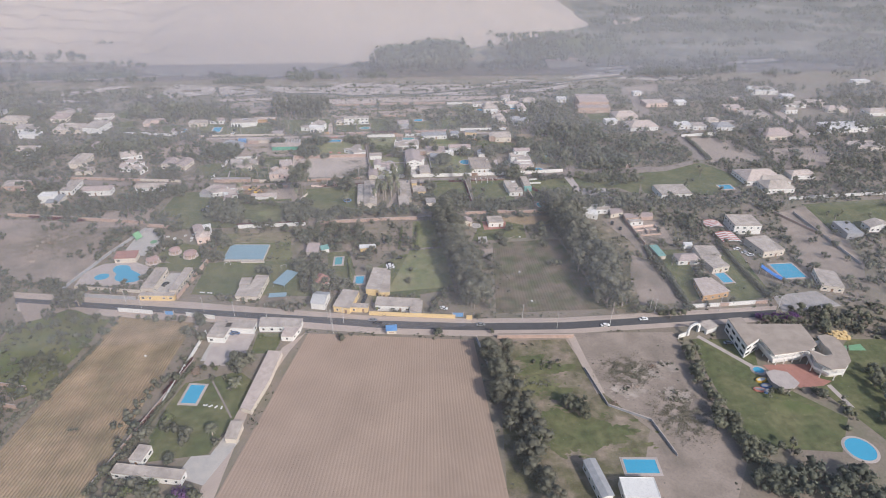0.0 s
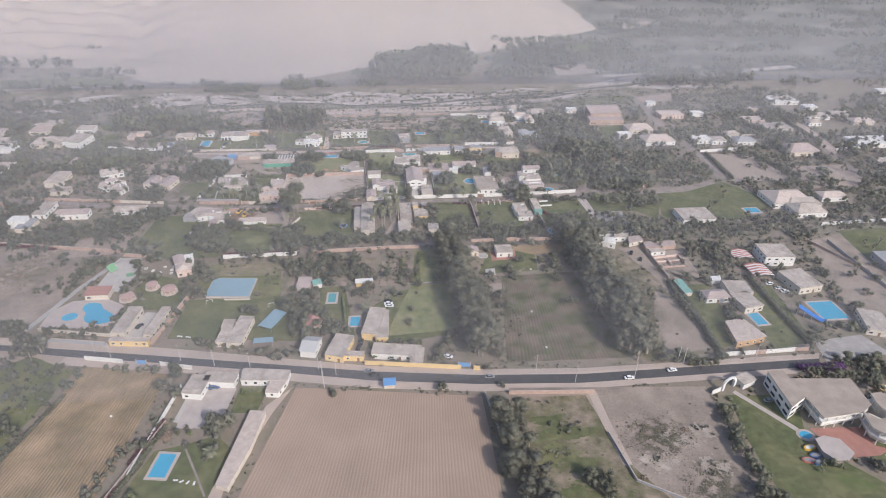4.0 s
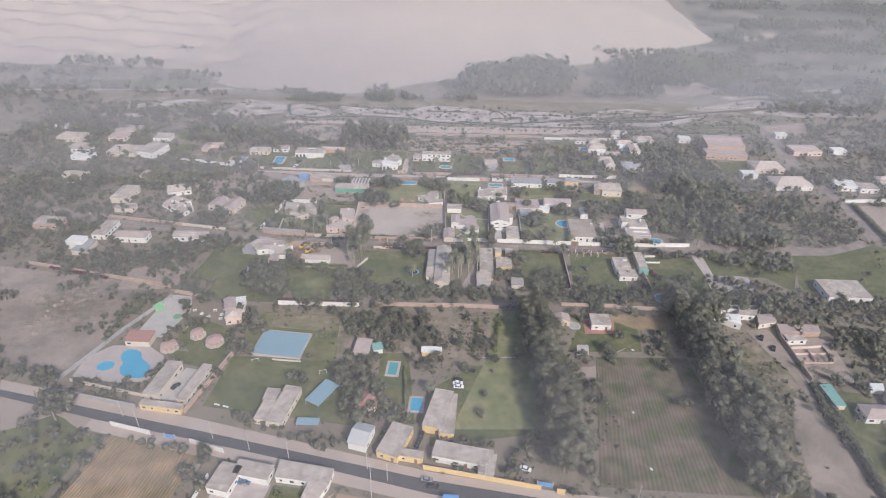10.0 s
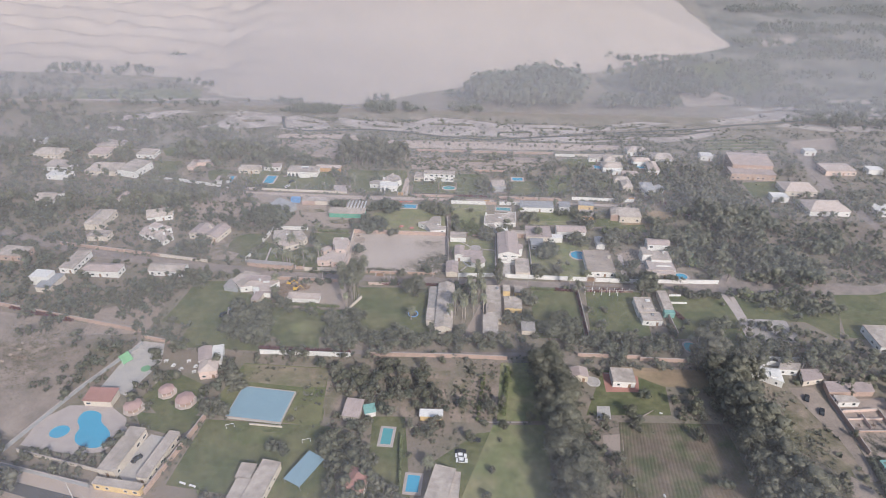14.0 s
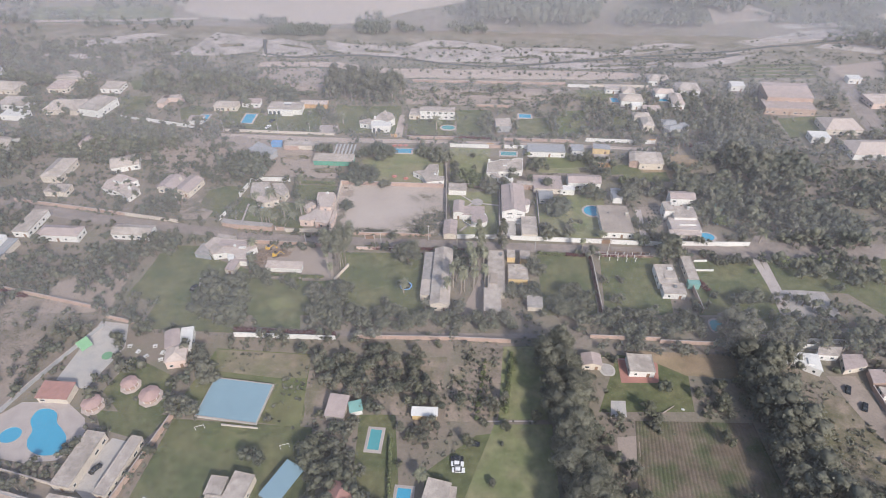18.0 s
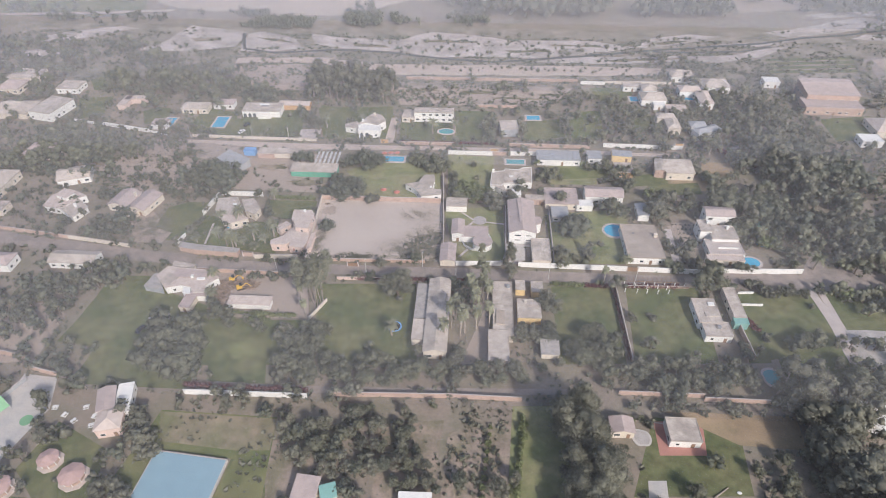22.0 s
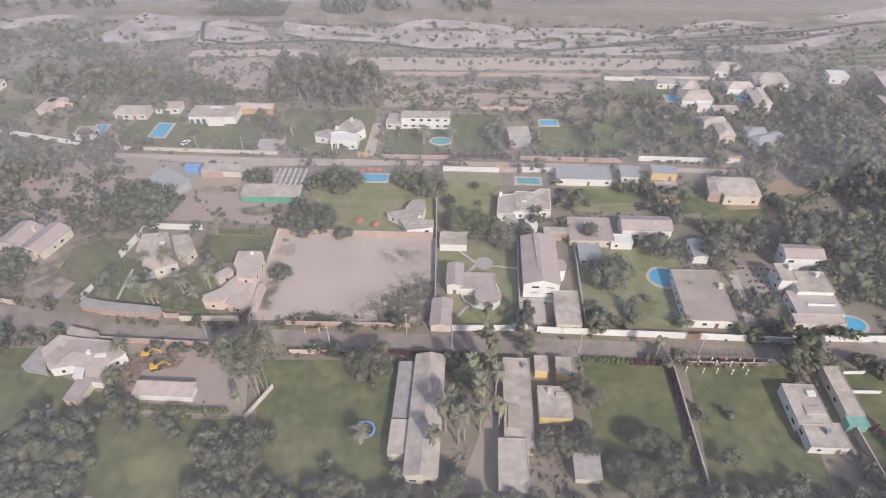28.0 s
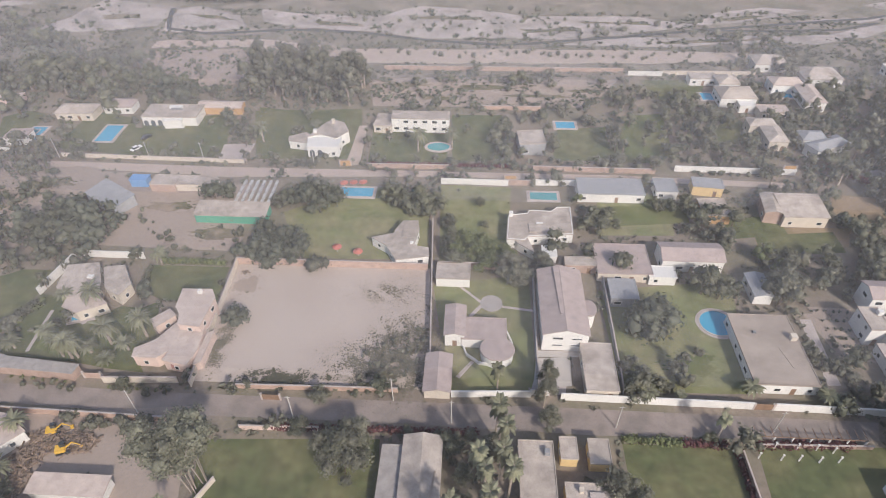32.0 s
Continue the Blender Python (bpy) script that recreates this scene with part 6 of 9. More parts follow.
patch("dirt_yard", "dust", 0.052, (322.9, 430.3), (370.4, 429.6), (367.4, 393.5), (317.9, 390.5))
patch("lawn", "lawn", 0.028, (294.0, 329.8), (356.4, 333.3), (342.0, 294.6), (289.2, 293.5))
patch("lawn", "drylawn", 0.02, (436.3, 492.8), (497.8, 504.3), (483.3, 477.6), (423.5, 467.4))
patch("yard_slab", "concrete", 0.092, (63.5, 296.5), (64.6, 303.7), (69.9, 304), (69.2, 297))
patch("bare_patch", "dust", 0.092, (63.6, 279.2), (64.4, 288.7), (72.8, 289.7), (73.2, 279.8))
patch("lawn", "palelawn", 0.044, (23.6, 293.3), (26, 327.2), (42, 328.1), (44, 294.6))
patch("lawn", "palelawn", 0.036, (8.3, 250), (12, 262), (22.2, 291.3), (42.4, 292.5), (42.9, 251.9))
patch("lane", "lane", 0.06, (111.6, 395.5), (143.3, 395.7), (152.6, 409.4), (155.7, 409.6), (154.8, 399.6), (215.7, 401.4), (211.8, 393.3), (146.9, 388.7), (110.3, 389.7))
patch("gravel_yard", "gravel", 0.06, (147.5, 366.4), (166.3, 367.5), (167.8, 350.1), (147.1, 348.9))
ribbon("lane", "lane", 0.052, 7.0, (-270, 424), (-246.7, 416.2), (-213.4, 406.4), (-188.4, 401.5), (-164.8, 398.2), (-130.7, 394.2), (-104, 391.9), rough=0.6)
ragged("lawn", "lawn", 0.052, (-129.2, 427.4), (-121.6, 431.5), (-111.1, 432.3), (-109.2, 428.3), (-112.3, 417.2), (-114.1, 403.5), (-120.8, 404.3), (-120, 409.2), (-128.4, 412.6), (-129.3, 419.1), rough=1.2, step=3)
patch("lawn", "lawn", 0.028, (-54.2, 221.4), (-42.9, 220.2), (-43.2, 213), (-45.0, 206.2), (-55.2, 206.8))
ragged("paddock", "drylawn", 0.044, (-171, 236.5), (-150, 249), (-127, 238), (-136.8, 190.7), (-146.1, 185.6), (-166, 205), rough=2.5)
ragged("lawn", "lawn", 0.052, (-181.7, 518.6), (-174.7, 524.1), (-166, 522.5), (-163.8, 506.9), (-174.5, 503.5), rough=1.0)
ragged("lawn", "lawn", 0.052, (-228.1, 533.2), (-208.2, 536.2), (-203.3, 514.4), (-215.2, 507.7), rough=1.0)
ragged("lawn", "lawn", 0.052, (-233.7, 558.6), (-224.3, 570.9), (-211, 548.3), (-224.1, 544), rough=1.0)
patch("garden_plot", "plotsoil", 0.052, (-203.7, 527.5), (-189.4, 534.9), (-187.8, 521.5), (-197.6, 506.6))
patch("lawn", "lawn", 0.036, (-148.5, 497), (-147.9, 514), (-123, 512.5), (-98, 513), (-84.9, 521), (-85.6, 505), (-85.6, 493.4), (-116.4, 492.9))
patch("lawn", "lawn", 0.044, (-80, 531), (-67, 528.9), (-61.6, 504.3), (-72.5, 504))
ragged("dirt_yard", "dust", 0.044, (-144.1, 419.8), (-137, 425.6), (-129.3, 419.1), (-128.4, 412.6), (-120, 409.2), (-121.7, 402), (-133.8, 402), rough=1.5)
patch("lawn", "lawn", 0.052, (-110.5, 422.6), (-104.5, 421.5), (-99, 417.5), (-93.2, 412.4), (-90.4, 415.6), (-85.8, 419), (-80.2, 418.5), (-75.8, 421.6), (-74, 411.5), (-72.1, 409.5), (-75.6, 404.1), (-70.5, 397.6), (-80.2, 398.4), (-89.7, 400.0), (-113, 401.5))
patch("lawn", "lawn", 0.044, (-84.1, 435.6), (-61.5, 435.6), (-60.5, 420.9), (-67.2, 420.9), (-72.5, 421.8), (-75.8, 421.6), (-80.4, 424.1), (-83.4, 429))
ragged("lawn", "drylawn", 0.06, (-101.5, 411), (-93, 409), (-88.5, 403.5), (-95, 401.8), (-101.4, 403.6), rough=1.0, step=3)
patch("patio", "paving", 0.068, (-98.2, 418.2), (-91.5, 419.2), (-89.6, 415.9), (-93.2, 411.9), (-98.6, 414.9))
ragged("scrubland", "dust", 0.06, (-179.7, 456.3), (-167.8, 476.3), (-142.5, 477.8), (-129.9, 441.2), (-150.9, 440))
ragged("dirt_yard", "dust", 0.044, (-170.1, 334.5), (-170.9, 353.6), (-151.8, 366.3), (-143.9, 362.3), (-144.8, 336))
ragged("lawn", "lawn", 0.052, (-136.4, 346), (-133.4, 375), (-114.6, 379.3), (-110.3, 367.2), (-112.2, 341.8), rough=1.5)
ragged("scrub", "lotscrub", 0.068, (-20.5, 396.6), (-14, 403.1), (-7.9, 411.6), (-2.5, 416.4), (-1.2, 395.9), (-15, 395.2), rough=2.0, step=2)
ragged("dirt_yard", "dust", 0.036, (-165.4, 463.5), (-162.5, 486.9), (-126.8, 484.7), (-88.9, 472), (-79.2, 447), (-99.4, 446), (-127.5, 451.3), rough=4.0)
patch("lawn", "lawn", 0.068, (204.3, 527.6), (234.4, 532.4), (229.6, 508.7), (203.6, 502.3))
patch("lawn", "lawn", 0.076, (148.9, 382.8), (160.1, 380.4), (200.6, 382.7), (185.9, 353), (176.1, 365.9), (148.9, 367.2))
patch("lawn", "lawn", 0.068, (116.5, 377.9), (140.6, 382.4), (139.8, 356.9), (113.8, 350.4))
ribbon("lane", "lane", 0.084, 6.0, (270.5, 612.5), (266.8, 588.7), (266.7, 559.2), (263.5, 510.6), rough=0.5)
ribbon("drive", "paving", 0.092, 3.2, (143.5, 387.3), (144.8, 371.3), (143.9, 341.1), rough=0.3)
patch("dirt_yard", "gravel", 0.084, (141.9, 492), (149.6, 495.8), (159.9, 480.1), (150.3, 469.1), (145.1, 479.3))
# the river: gravel banks, stream, bank road, fields beyond
ragged("river_bed", "riverbed", 0.036, (-315.6, 620.2), (-290.2, 638.5), (-257.6, 650.5), (-241.6, 646.3), (-260.4, 635.3), (-282, 622.1), (-302, 616.3))
ragged("river_bed", "riverbed", 0.044, (-225.8, 608.2), (-210.3, 626.3), (-204.3, 654.9), (-175.8, 647.7), (-157.6, 641.3), (-159.2, 615.4), (-185.4, 607.3), (-210.6, 603.6))
ragged("river_bed", "riverbed", 0.052, (-153.9, 608), (-156.9, 638.9), (-146.8, 644.4), (-120.6, 631.5), (-111.3, 613.8), (-128.5, 608.4), rough=2.0)
ragged("river_bed", "riverbed", 0.06, (-111.4, 641.6), (-80.3, 633.8), (-44.2, 633.6), (-23.7, 649.1), (9.3, 643.8), (36.2, 634.8), (80.6, 637.3), (102.1, 632.9), (120.6, 626.1), (100.1, 618.4), (60.8, 606.5), (35.4, 605.1), (10, 605.7), (-15.5, 604.2), (-50.7, 612.9), (-86.2, 616.3), (-105.3, 623.1))
ragged("river_bed", "riverbed", 0.068, (120.8, 627.2), (134.6, 643.9), (163, 652.7), (186.6, 649.3), (150, 633.4), (126.9, 625.4))
ragged("river_bed", "riverbed", 0.044, (47.7, 598.5), (77.9, 609.6), (120, 610), (184.1, 615.8), (208.7, 627.9), (227.1, 632.3), (199.8, 612.5), (168.2, 602.5), (152.5, 605.6), (97.3, 597.4), rough=2.0)
ragged("river_bed", "riverbed", 0.052, (178.5, 635), (205.4, 631), (233.6, 645.1), (207.8, 639), rough=2.0)
ragged("river_bed", "riverbed", 0.06, (217.6, 657), (270.1, 678.6), (298.9, 693.2), (351.7, 689.7), (420, 700), (410, 684), (344.6, 675.4), (282.6, 664.4), (232.9, 649.7))
ragged("river_bed", "riverbed", 0.068, (276.2, 648.7), (326.8, 639.2), (380, 645), (384, 660), (334.3, 654.4), (288.6, 657.6))
ragged("river_bed", "riverbed", 0.044, (262, 697), (340, 713), (420, 711), (520, 735), (520, 722), (420, 699), (340, 701), (270, 690))
ragged("river_bed", "riverbed", 0.036, (-330, 600), (-292, 604), (-270, 598), (-300, 592), rough=4.0)
ragged("scrub", "weeds", 0.076, (-150, 634), (-128, 630), (-118, 624), (-136, 627))
ragged("scrub", "weeds", 0.084, (-30, 634), (12, 633), (10, 629), (-26, 630))
ragged("scrub", "weeds", 0.084, (-78, 624), (-52, 622), (-50, 618), (-74, 620))
ragged("scrub", "weeds", 0.084, (30, 617), (58, 621), (62, 617), (34, 613))
ragged("scrub", "weeds", 0.084, (60, 629), (96, 629), (98, 626), (64, 626))
ragged("scrub", "weeds", 0.076, (132, 634), (150, 641), (160, 640), (142, 632))
ragged("scrub", "weeds", 0.06, (96, 604), (150, 611), (152, 608), (100, 601))
ragged("scrub", "weeds", 0.052, (-195, 628), (-176, 632), (-172, 626), (-190, 623))
ribbon("stream", "rivulet", 0.1, 2.8, (-160.5, 641), (-156, 625), (-151, 612), (-128, 606), (-86, 613), (-50.6, 610.5), (-15.4, 601.5), (22.7, 597.1), (77.8, 608.6), (121.6, 619.6), (166.2, 628.8), (211.8, 638.1), (241.5, 649), (274.6, 655.6), (311, 668.5), (345.9, 677.9), (420, 690))
ribbon("stream", "rivulet", 0.092, 2.0, (121.6, 619.6), (150, 619), (190, 622), (214, 632))
ragged("river_road", "track", 0.052, (-52.1, 589.7), (35.1, 592.8), (117.2, 593.5), (141.1, 591), (135, 581.1), (34.7, 577.1), (-46.1, 574.3), rough=2.0)
ragged("river_road", "track", 0.044, (-150, 596), (-100, 600), (-52, 590), (-48, 580), (-100, 590), (-150, 588), rough=3.0)
ragged("scrubland", "dust", 0.044, (-150, 585), (-104, 588), (-92, 560), (-100, 548), (-132, 552), rough=4.0)
ragged("scrubland", "dust", 0.052, (-98, 572), (-50, 574), (-40, 560), (-88, 556), rough=4.0)
ribbon("farm_track", "track", 0.06, 4.0, (-520, 662), (-398, 669), (-328.1, 674.4), (-280, 678.6), (-232, 686))
ragged("farm_field", "drylawn", 0.044, (-393.2, 707.3), (-264.7, 714.7), (-253.4, 687.2), (-330.3, 678.5), (-379.3, 675.6))
ragged("farm_field", "lawn", 0.036, (248.3, 848.2), (312.7, 881.5), (346, 795.4), (281.6, 736.6))
ragged("scrubland", "dust", 0.044, (219.3, 741.3), (258.6, 755), (278.2, 711.5), (213.2, 698.8))
ragged("scrubland", "dust", 0.036, (399.9, 1002), (456.9, 1026.1), (444.7, 988.6), (391.2, 959.5))
ragged("scrubland", "dust", 0.036, (352.7, 729), (413.7, 738), (427.4, 723.9), (351.7, 713))
patch("farm_field", "dust", 0.044, (272.6, 612.3), (316.8, 625.6), (303.9, 592.7), (273.6, 588.5))
for i in range(4):
    patch("garden_plot", "lawn", 0.044, (203.7 - 1.4 * i, 611 - 6.2 * i), (262 - 1.4 * i, 617.5 - 6.8 * i), (261 - 1.4 * i, 612.8 - 6.8 * i), (202.5 - 1.4 * i, 606.6 - 6.2 * i))
# villas north of the walled lane
hs = house("white two-storey house with a long mauve gable roof")
vol(hs, 32.5, 420.8, 11.2, 22.7, 0, 6.0, "gable", "white", "mauve", True)
vol(hs, 39.4, 419.4, 3.3, 5.0, 0, 5.0, "round", "white", "mauve")
roofbox(hs, "roof_lantern", "mauve", 31.8, 423.2, 7.0, 1.5, 16.9, 0.9, 2)
band_window(hs, 30.6, 409.4, 4.3, 2.4, 0.75)
band_window(hs, 35.3, 409.4, 4.3, 2.4, 0.45)
band_window(hs, 30.6, 409.4, 1.9, 2.4, 0.45)
band_window(hs, 35.3, 409.4, 1.9, 2.4, 0.45)
hs = house("low annex with a beige flat roof beside a drive")
vol(hs, 39.9, 402.5, 7.4, 14.0, 0, 3.0, "flat", "cream", "beige")
hs = house("small brick store at the end of a garden")
vol(hs, 39.9, 439.5, 9.0, 3.3, 0, 3.0, "flat", "brick", "beige")
hs = house("white villa with mauve roofs and a rounded bay")
vol(hs, 5.1, 414.5, 4.9, 9.8, 0, 4.2, "gable", "white", "mauve")
vol(hs, 12.5, 412.8, 11.1, 7.1, 0, 3.2, "flat", "white", "mauve")
vol(hs, 15.7, 406.5, 8.0, 7.0, 0, 3.2, "round", "white", "mauve")
hs = house("small white guest house with a flat roof")
vol(hs, 3.8, 433.7, 9.3, 6.1, 0, 3.0, "flat", "white", "beige")
hs = house("garage with a mauve gable roof beside the lane")
vol(hs, 1.6, 399.0, 6.0, 10.6, 0, 2.8, "gable", "cream", "mauve")
hs = house("wide single-storey house with one broad beige roof")
vol(hs, 82.5, 409.8, 14.8, 21.8, 0, 3.3, "flat", "white", "tanroof")
roofbox(hs, "chimney", "cream", 88.6, 412.9, 3.5, 1.3, 1.3, 1.3, 0)
roofbox(hs, "vent", "slate", 79.8, 414.6, 3.5, 0.7, 0.7, 0.5, 0)
roofbox(hs, "roof_step", "tanroof", 85.1, 407.0, 3.5, 0.5, 6, 0.12, 12)
hs = house("white house with a mauve gable roof among trees")
vol(hs, 71.3, 443.5, 17.1, 7.6, 0, 4.3, "gablex", "white", "mauve")
vol(hs, 61.9, 436.3, 7.3, 4.5, 0, 2.8, "flat", "white", "white")
hs = house("old low house with a grey-brown roof")
vol(hs, 51.7, 441.1, 15.0, 12.5, 0, 3.0, "flat", "cream", "mauve")
vol(hs, 50.0, 428.9, 7.3, 7.5, 0, 3.0, "flat", "grey", "grey")
hs = house("narrow white house with a grey roof")
vol(hs, 87.1, 432.2, 4.8, 8.5, 0, 3.0, "gable", "white", "grey")
hs = house("white house with one pale roof of many corners")
flat_roofed(hs, 3.2, "white", "beige", [(-21.1, 447.1), (-14.6, 449.3), (-14.4, 451), (-12.5, 455.2), (-8, 455.4), (-7.3, 451.4), (-8.2, 444.1), (-4, 443.3), (-3.7, 439.6), (-12.9, 437.6), (-16.4, 443.8)])
roofbox(hs, "roof_step", "beige", -10.4, 450.5, 3.4, 3.4, 6.5, 0.3, 0)
roofbox(hs, "vent", "white", -8.9, 444.8, 3.4, 0.9, 0.9, 0.5, 0)
hs = house("large white house with flat roofs and chimneys")
flat_roofed(hs, 3.3, "white", "beige", [(19.9, 459.4), (25.8, 460.6), (26.4, 462.2), (33.2, 461.9), (35.2, 464.1), (39.3, 464.3), (38.9, 451.1), (25.5, 449.4), (24.3, 447.7), (19.1, 448)], rim=0.15)
flat_roofed(hs, 3.0, "white", "beige", [(19.2, 451.7), (24.8, 450.3), (26.9, 442.8), (22.2, 446.8)])
flat_roofed(hs, 2.6, "white", "white", [(29.3, 446.2), (33.2, 446.6), (33.4, 441.8), (29.6, 441.2)])
roofbox(hs, "chimney", "white", 20.6, 459.0, 3.4, 1.0, 1.0, 1.5, 0)
roofbox(hs, "skylight", "white", 29.2, 455.4, 3.5, 2.0, 0.7, 0.5, 4)
roofbox(hs, "roof_step", "beige", 31.8, 453.6, 3.5, 12.0, 4.2, 0.35, 3)
hs = house("pink two-storey house with pale stepped roofs")
flat_roofed(hs, 6.0, "pink", "pinkroof", [(-67.5, 420.3), (-59.8, 420.5), (-58.1, 417.7), (-58.7, 407.8), (-64.3, 408.3), (-65.2, 412), (-67, 414)])
flat_roofed(hs, 3.6, "pink", "pinkroof", [(-70.8, 403.8), (-69, 405.3), (-66.2, 410.9), (-64, 408.9), (-64.3, 402.2), (-67.1, 399.5), (-72.8, 399.6), (-73.3, 402.2)])
flat_roofed(hs, 3.7, "pink", "pinkroof", [(-64.3, 402.2), (-64, 408.9), (-58.5, 409.6), (-57.8, 402.5), (-58.7, 397.7), (-65, 398.8)])
flat_roofed(hs, 3.2, "pink", "pinkroof", [(-73.8, 411.7), (-70.2, 415.5), (-67.8, 413.5), (-71.3, 409.5)])
flat_roofed(hs, 2.7, "pink", "pinkroof", [(-57.7, 408.1), (-56.1, 409.2), (-56.2, 399.5), (-57.8, 398.5)], glass=False)
roofbox(hs, "water_tank", "white", -62.4, 419.2, 6.2, 1.0, 1.0, 1.0, 0)
roofbox(hs, "porch", "brickroof", -62.3, 399.0, 1.2, 2.0, 1.2, 1.4, 12)
hs = house("beige house with angled flat roofs among palms")
flat_roofed(hs, 3.6, "cream", "beige", [(-105.5, 430.4), (-97.2, 431.8), (-92.9, 424.2), (-91.5, 419.1), (-99.3, 418.3), (-104.1, 421.8)])
flat_roofed(hs, 3.7, "cream", "beige", [(-94.6, 429.9), (-89.3, 431.1), (-84.4, 424.1), (-85.7, 419.4), (-90.5, 421.9)])
flat_roofed(hs, 3.4, "cream", "pinkroof", [(-99.3, 419.9), (-91.8, 419.8), (-87.7, 416.6), (-94.2, 413.1), (-98.9, 415)])
roofbox(hs, "skylight", "white", -96.6, 426.0, 3.8, 1.6, 1.2, 0.4, 0)
hs = house("brick lodge with a grey roof along the lane")
flat_roofed(hs, 2.7, "brick", "corr", [(-104.8, 398.9), (-85.6, 397.2), (-85.9, 394.4), (-105.4, 395.6)], glass=False)
hs = house("open brick carport with a sheet roof", "carport")
flat_roofed(hs, 2.3, "brick", "corr", [(-111.4, 400.3), (-105.6, 399.4), (-105.9, 396.2), (-111.6, 397.3)], glass=False)
# villas north of the second lane
hs = house("pool house with a mauve roof")
vol(hs, -163.4, 501.3, 8.1, 6.4, 0, 3.0, "flat", "white", "mauve")
hs = house("low house with a wavy beige roof")
vol(hs, -150.5, 520.9, 14.9, 7.8, 1, 3.2, "hip", "cream", "beige")
hs = house("white cottage with a mauve roof")
vol(hs, -135.6, 526.5, 11.6, 6.6, 1, 3.0, "hip", "white", "mauve")
hs = house("long white villa with arches and mauve roofs")
vol(hs, -110.8, 519.8, 21.6, 10.1, 1, 3.6, "flat", "white", "beige", True)
vol(hs, -93.9, 526.9, 17.6, 5.3, 0, 3.0, "gablex", "orange", "pinkroof", True)
vol(hs, -108.7, 514.2, 7.2, 3.1, 5, 3.2, "flat", "white", "white", True)
arch_front(hs, -121.30, 514.01, -99.77, 515.49, 8, 2.4)
roofbox(hs, "skylight", "white", -110.2, 522.0, 3.8, 5, 1.6, 0.8, 0)
roofbox(hs, "skylight", "slate", -109.6, 520.6, 3.85, 4.2, 0.5, 0.7, 0)
hs = house("white castle-like villa with a grey roof")
flat_roofed(hs, 4.6, "white", "beige", [(-52.5, 500.8), (-48.3, 510.3), (-45.7, 514), (-40.9, 511.5), (-38.1, 505.6), (-42, 500.4), (-47.7, 503)])
flat_roofed(hs, 4.0, "white", "white", [(-52.4, 502.4), (-40.2, 501.6), (-40.3, 495.0), (-51.4, 494.6)], rim=0.3)
flat_roofed(hs, 3.2, "white", "beige", [(-59.9, 503.2), (-54.4, 506.4), (-51.3, 502.3), (-52.7, 499), (-59.6, 500.3)])
arch_front(hs, -51.2, 494.6, -45.6, 494.8, 2, 3.0)
roofbox(hs, "chimney", "white", -50.2, 503.8, 4.6, 1.1, 1.1, 1.4, 0)
roofbox(hs, "chimney", "cream", -44.8, 511.0, 4.7, 1.0, 1.0, 1.6, 0)
hs = house("white modern two-storey villa")
vol(hs, -12.2, 516.6, 21.8, 5.7, 0, 5.6, "flat", "white", "beige")
vol(hs, -26.1, 517.1, 7.0, 8.9, -6, 3.0, "flat", "cream", "beige")
hs = house("grey two-storey house with flat roofs")
vol(hs, 29.2, 504.1, 9.3, 9.3, 5, 4.6, "flat", "grey", "beige")
hs = house("white house with a broad grey roof beside a lawn")
vol(hs, 114.3, 543.7, 14.1, 10.5, 0, 4.0, "hip", "white", "beige")
vol(hs, 114.3, 555.4, 8.3, 8.7, 0, 4.0, "hip", "white", "beige")
vol(hs, 116.6, 537.4, 6.1, 6.9, 0, 3.0, "flat", "white", "white")
vol(hs, 105.6, 560.4, 11.1, 5.8, 0, 3.0, "flat", "white", "beige")
hs = house("low house with a pinkish roof")
vol(hs, 125.4, 532.2, 11.3, 5.8, 0, 3.0, "flat", "cream", "pinkroof")
hs = house("house with pink walls and a tiled roof")
vol(hs, 138.3, 554.8, 12.3, 7.7, 0, 4.0, "hip", "white", "pinkroof")
vol(hs, 144.0, 544.1, 7.5, 15.9, -1, 4.0, "hip", "white", "pinkroof")
hs = house("house with beige hipped roofs under trees")
vol(hs, 118.4, 511.2, 6.8, 11.0, 0, 4.0, "hip", "cream", "beige")
vol(hs, 116.5, 519.7, 9.7, 5.9, 0, 4.0, "hip", "cream", "beige")
hs = house("house with grey hipped roofs under trees")
vol(hs, 131.8, 510.6, 8.4, 6.6, -1, 4.0, "hip", "white", "grey")
vol(hs, 135.2, 505.5, 14.8, 5.7, 25, 4.0, "hip", "white", "grey")
# houses south of the second lane
hs = house("long white house with a grey roof and arcade")
vol(hs, 53.6, 476.3, 21.3, 8.8, 0, 3.2, "flat", "white", "grey")
hs = house("white lodge with a grey roof")
vol(hs, 71.9, 478.1, 6.9, 7.2, 0, 3.0, "flat", "white", "grey")
hs = house("yellow house with a grey roof")
vol(hs, 85.9, 479.5, 9.6, 5.3, -6, 3.4, "flat", "yellow", "grey")
vol(hs, 84.5, 466.5, 8.3, 8.7, 0, 3.2, "flat", "orange", "beige")
hs = house("large hall with pale roofs and a brick porch")
vol(hs, 102.9, 468.1, 5.7, 9.8, -9, 4.0, "gable", "brick", "beige")
vol(hs, 111.0, 466.8, 13.2, 10.2, 0, 4.0, "shed", "cream", "beige")
hs = house("nursery shed with a green front and beige roof", "shed")
vol(hs, -67.4, 458.8, 22.5, 6.3, 0, 3.0, "shed", "green", "beige", True)
hs = house("open barn with a grey metal roof", "barn")
vol(hs, -110.0, 464.5, 15.5, 7.9, -32, 3.2, "shed", "grey", "grey", True)
hs = house("row of brick shacks along the lane", "shack")
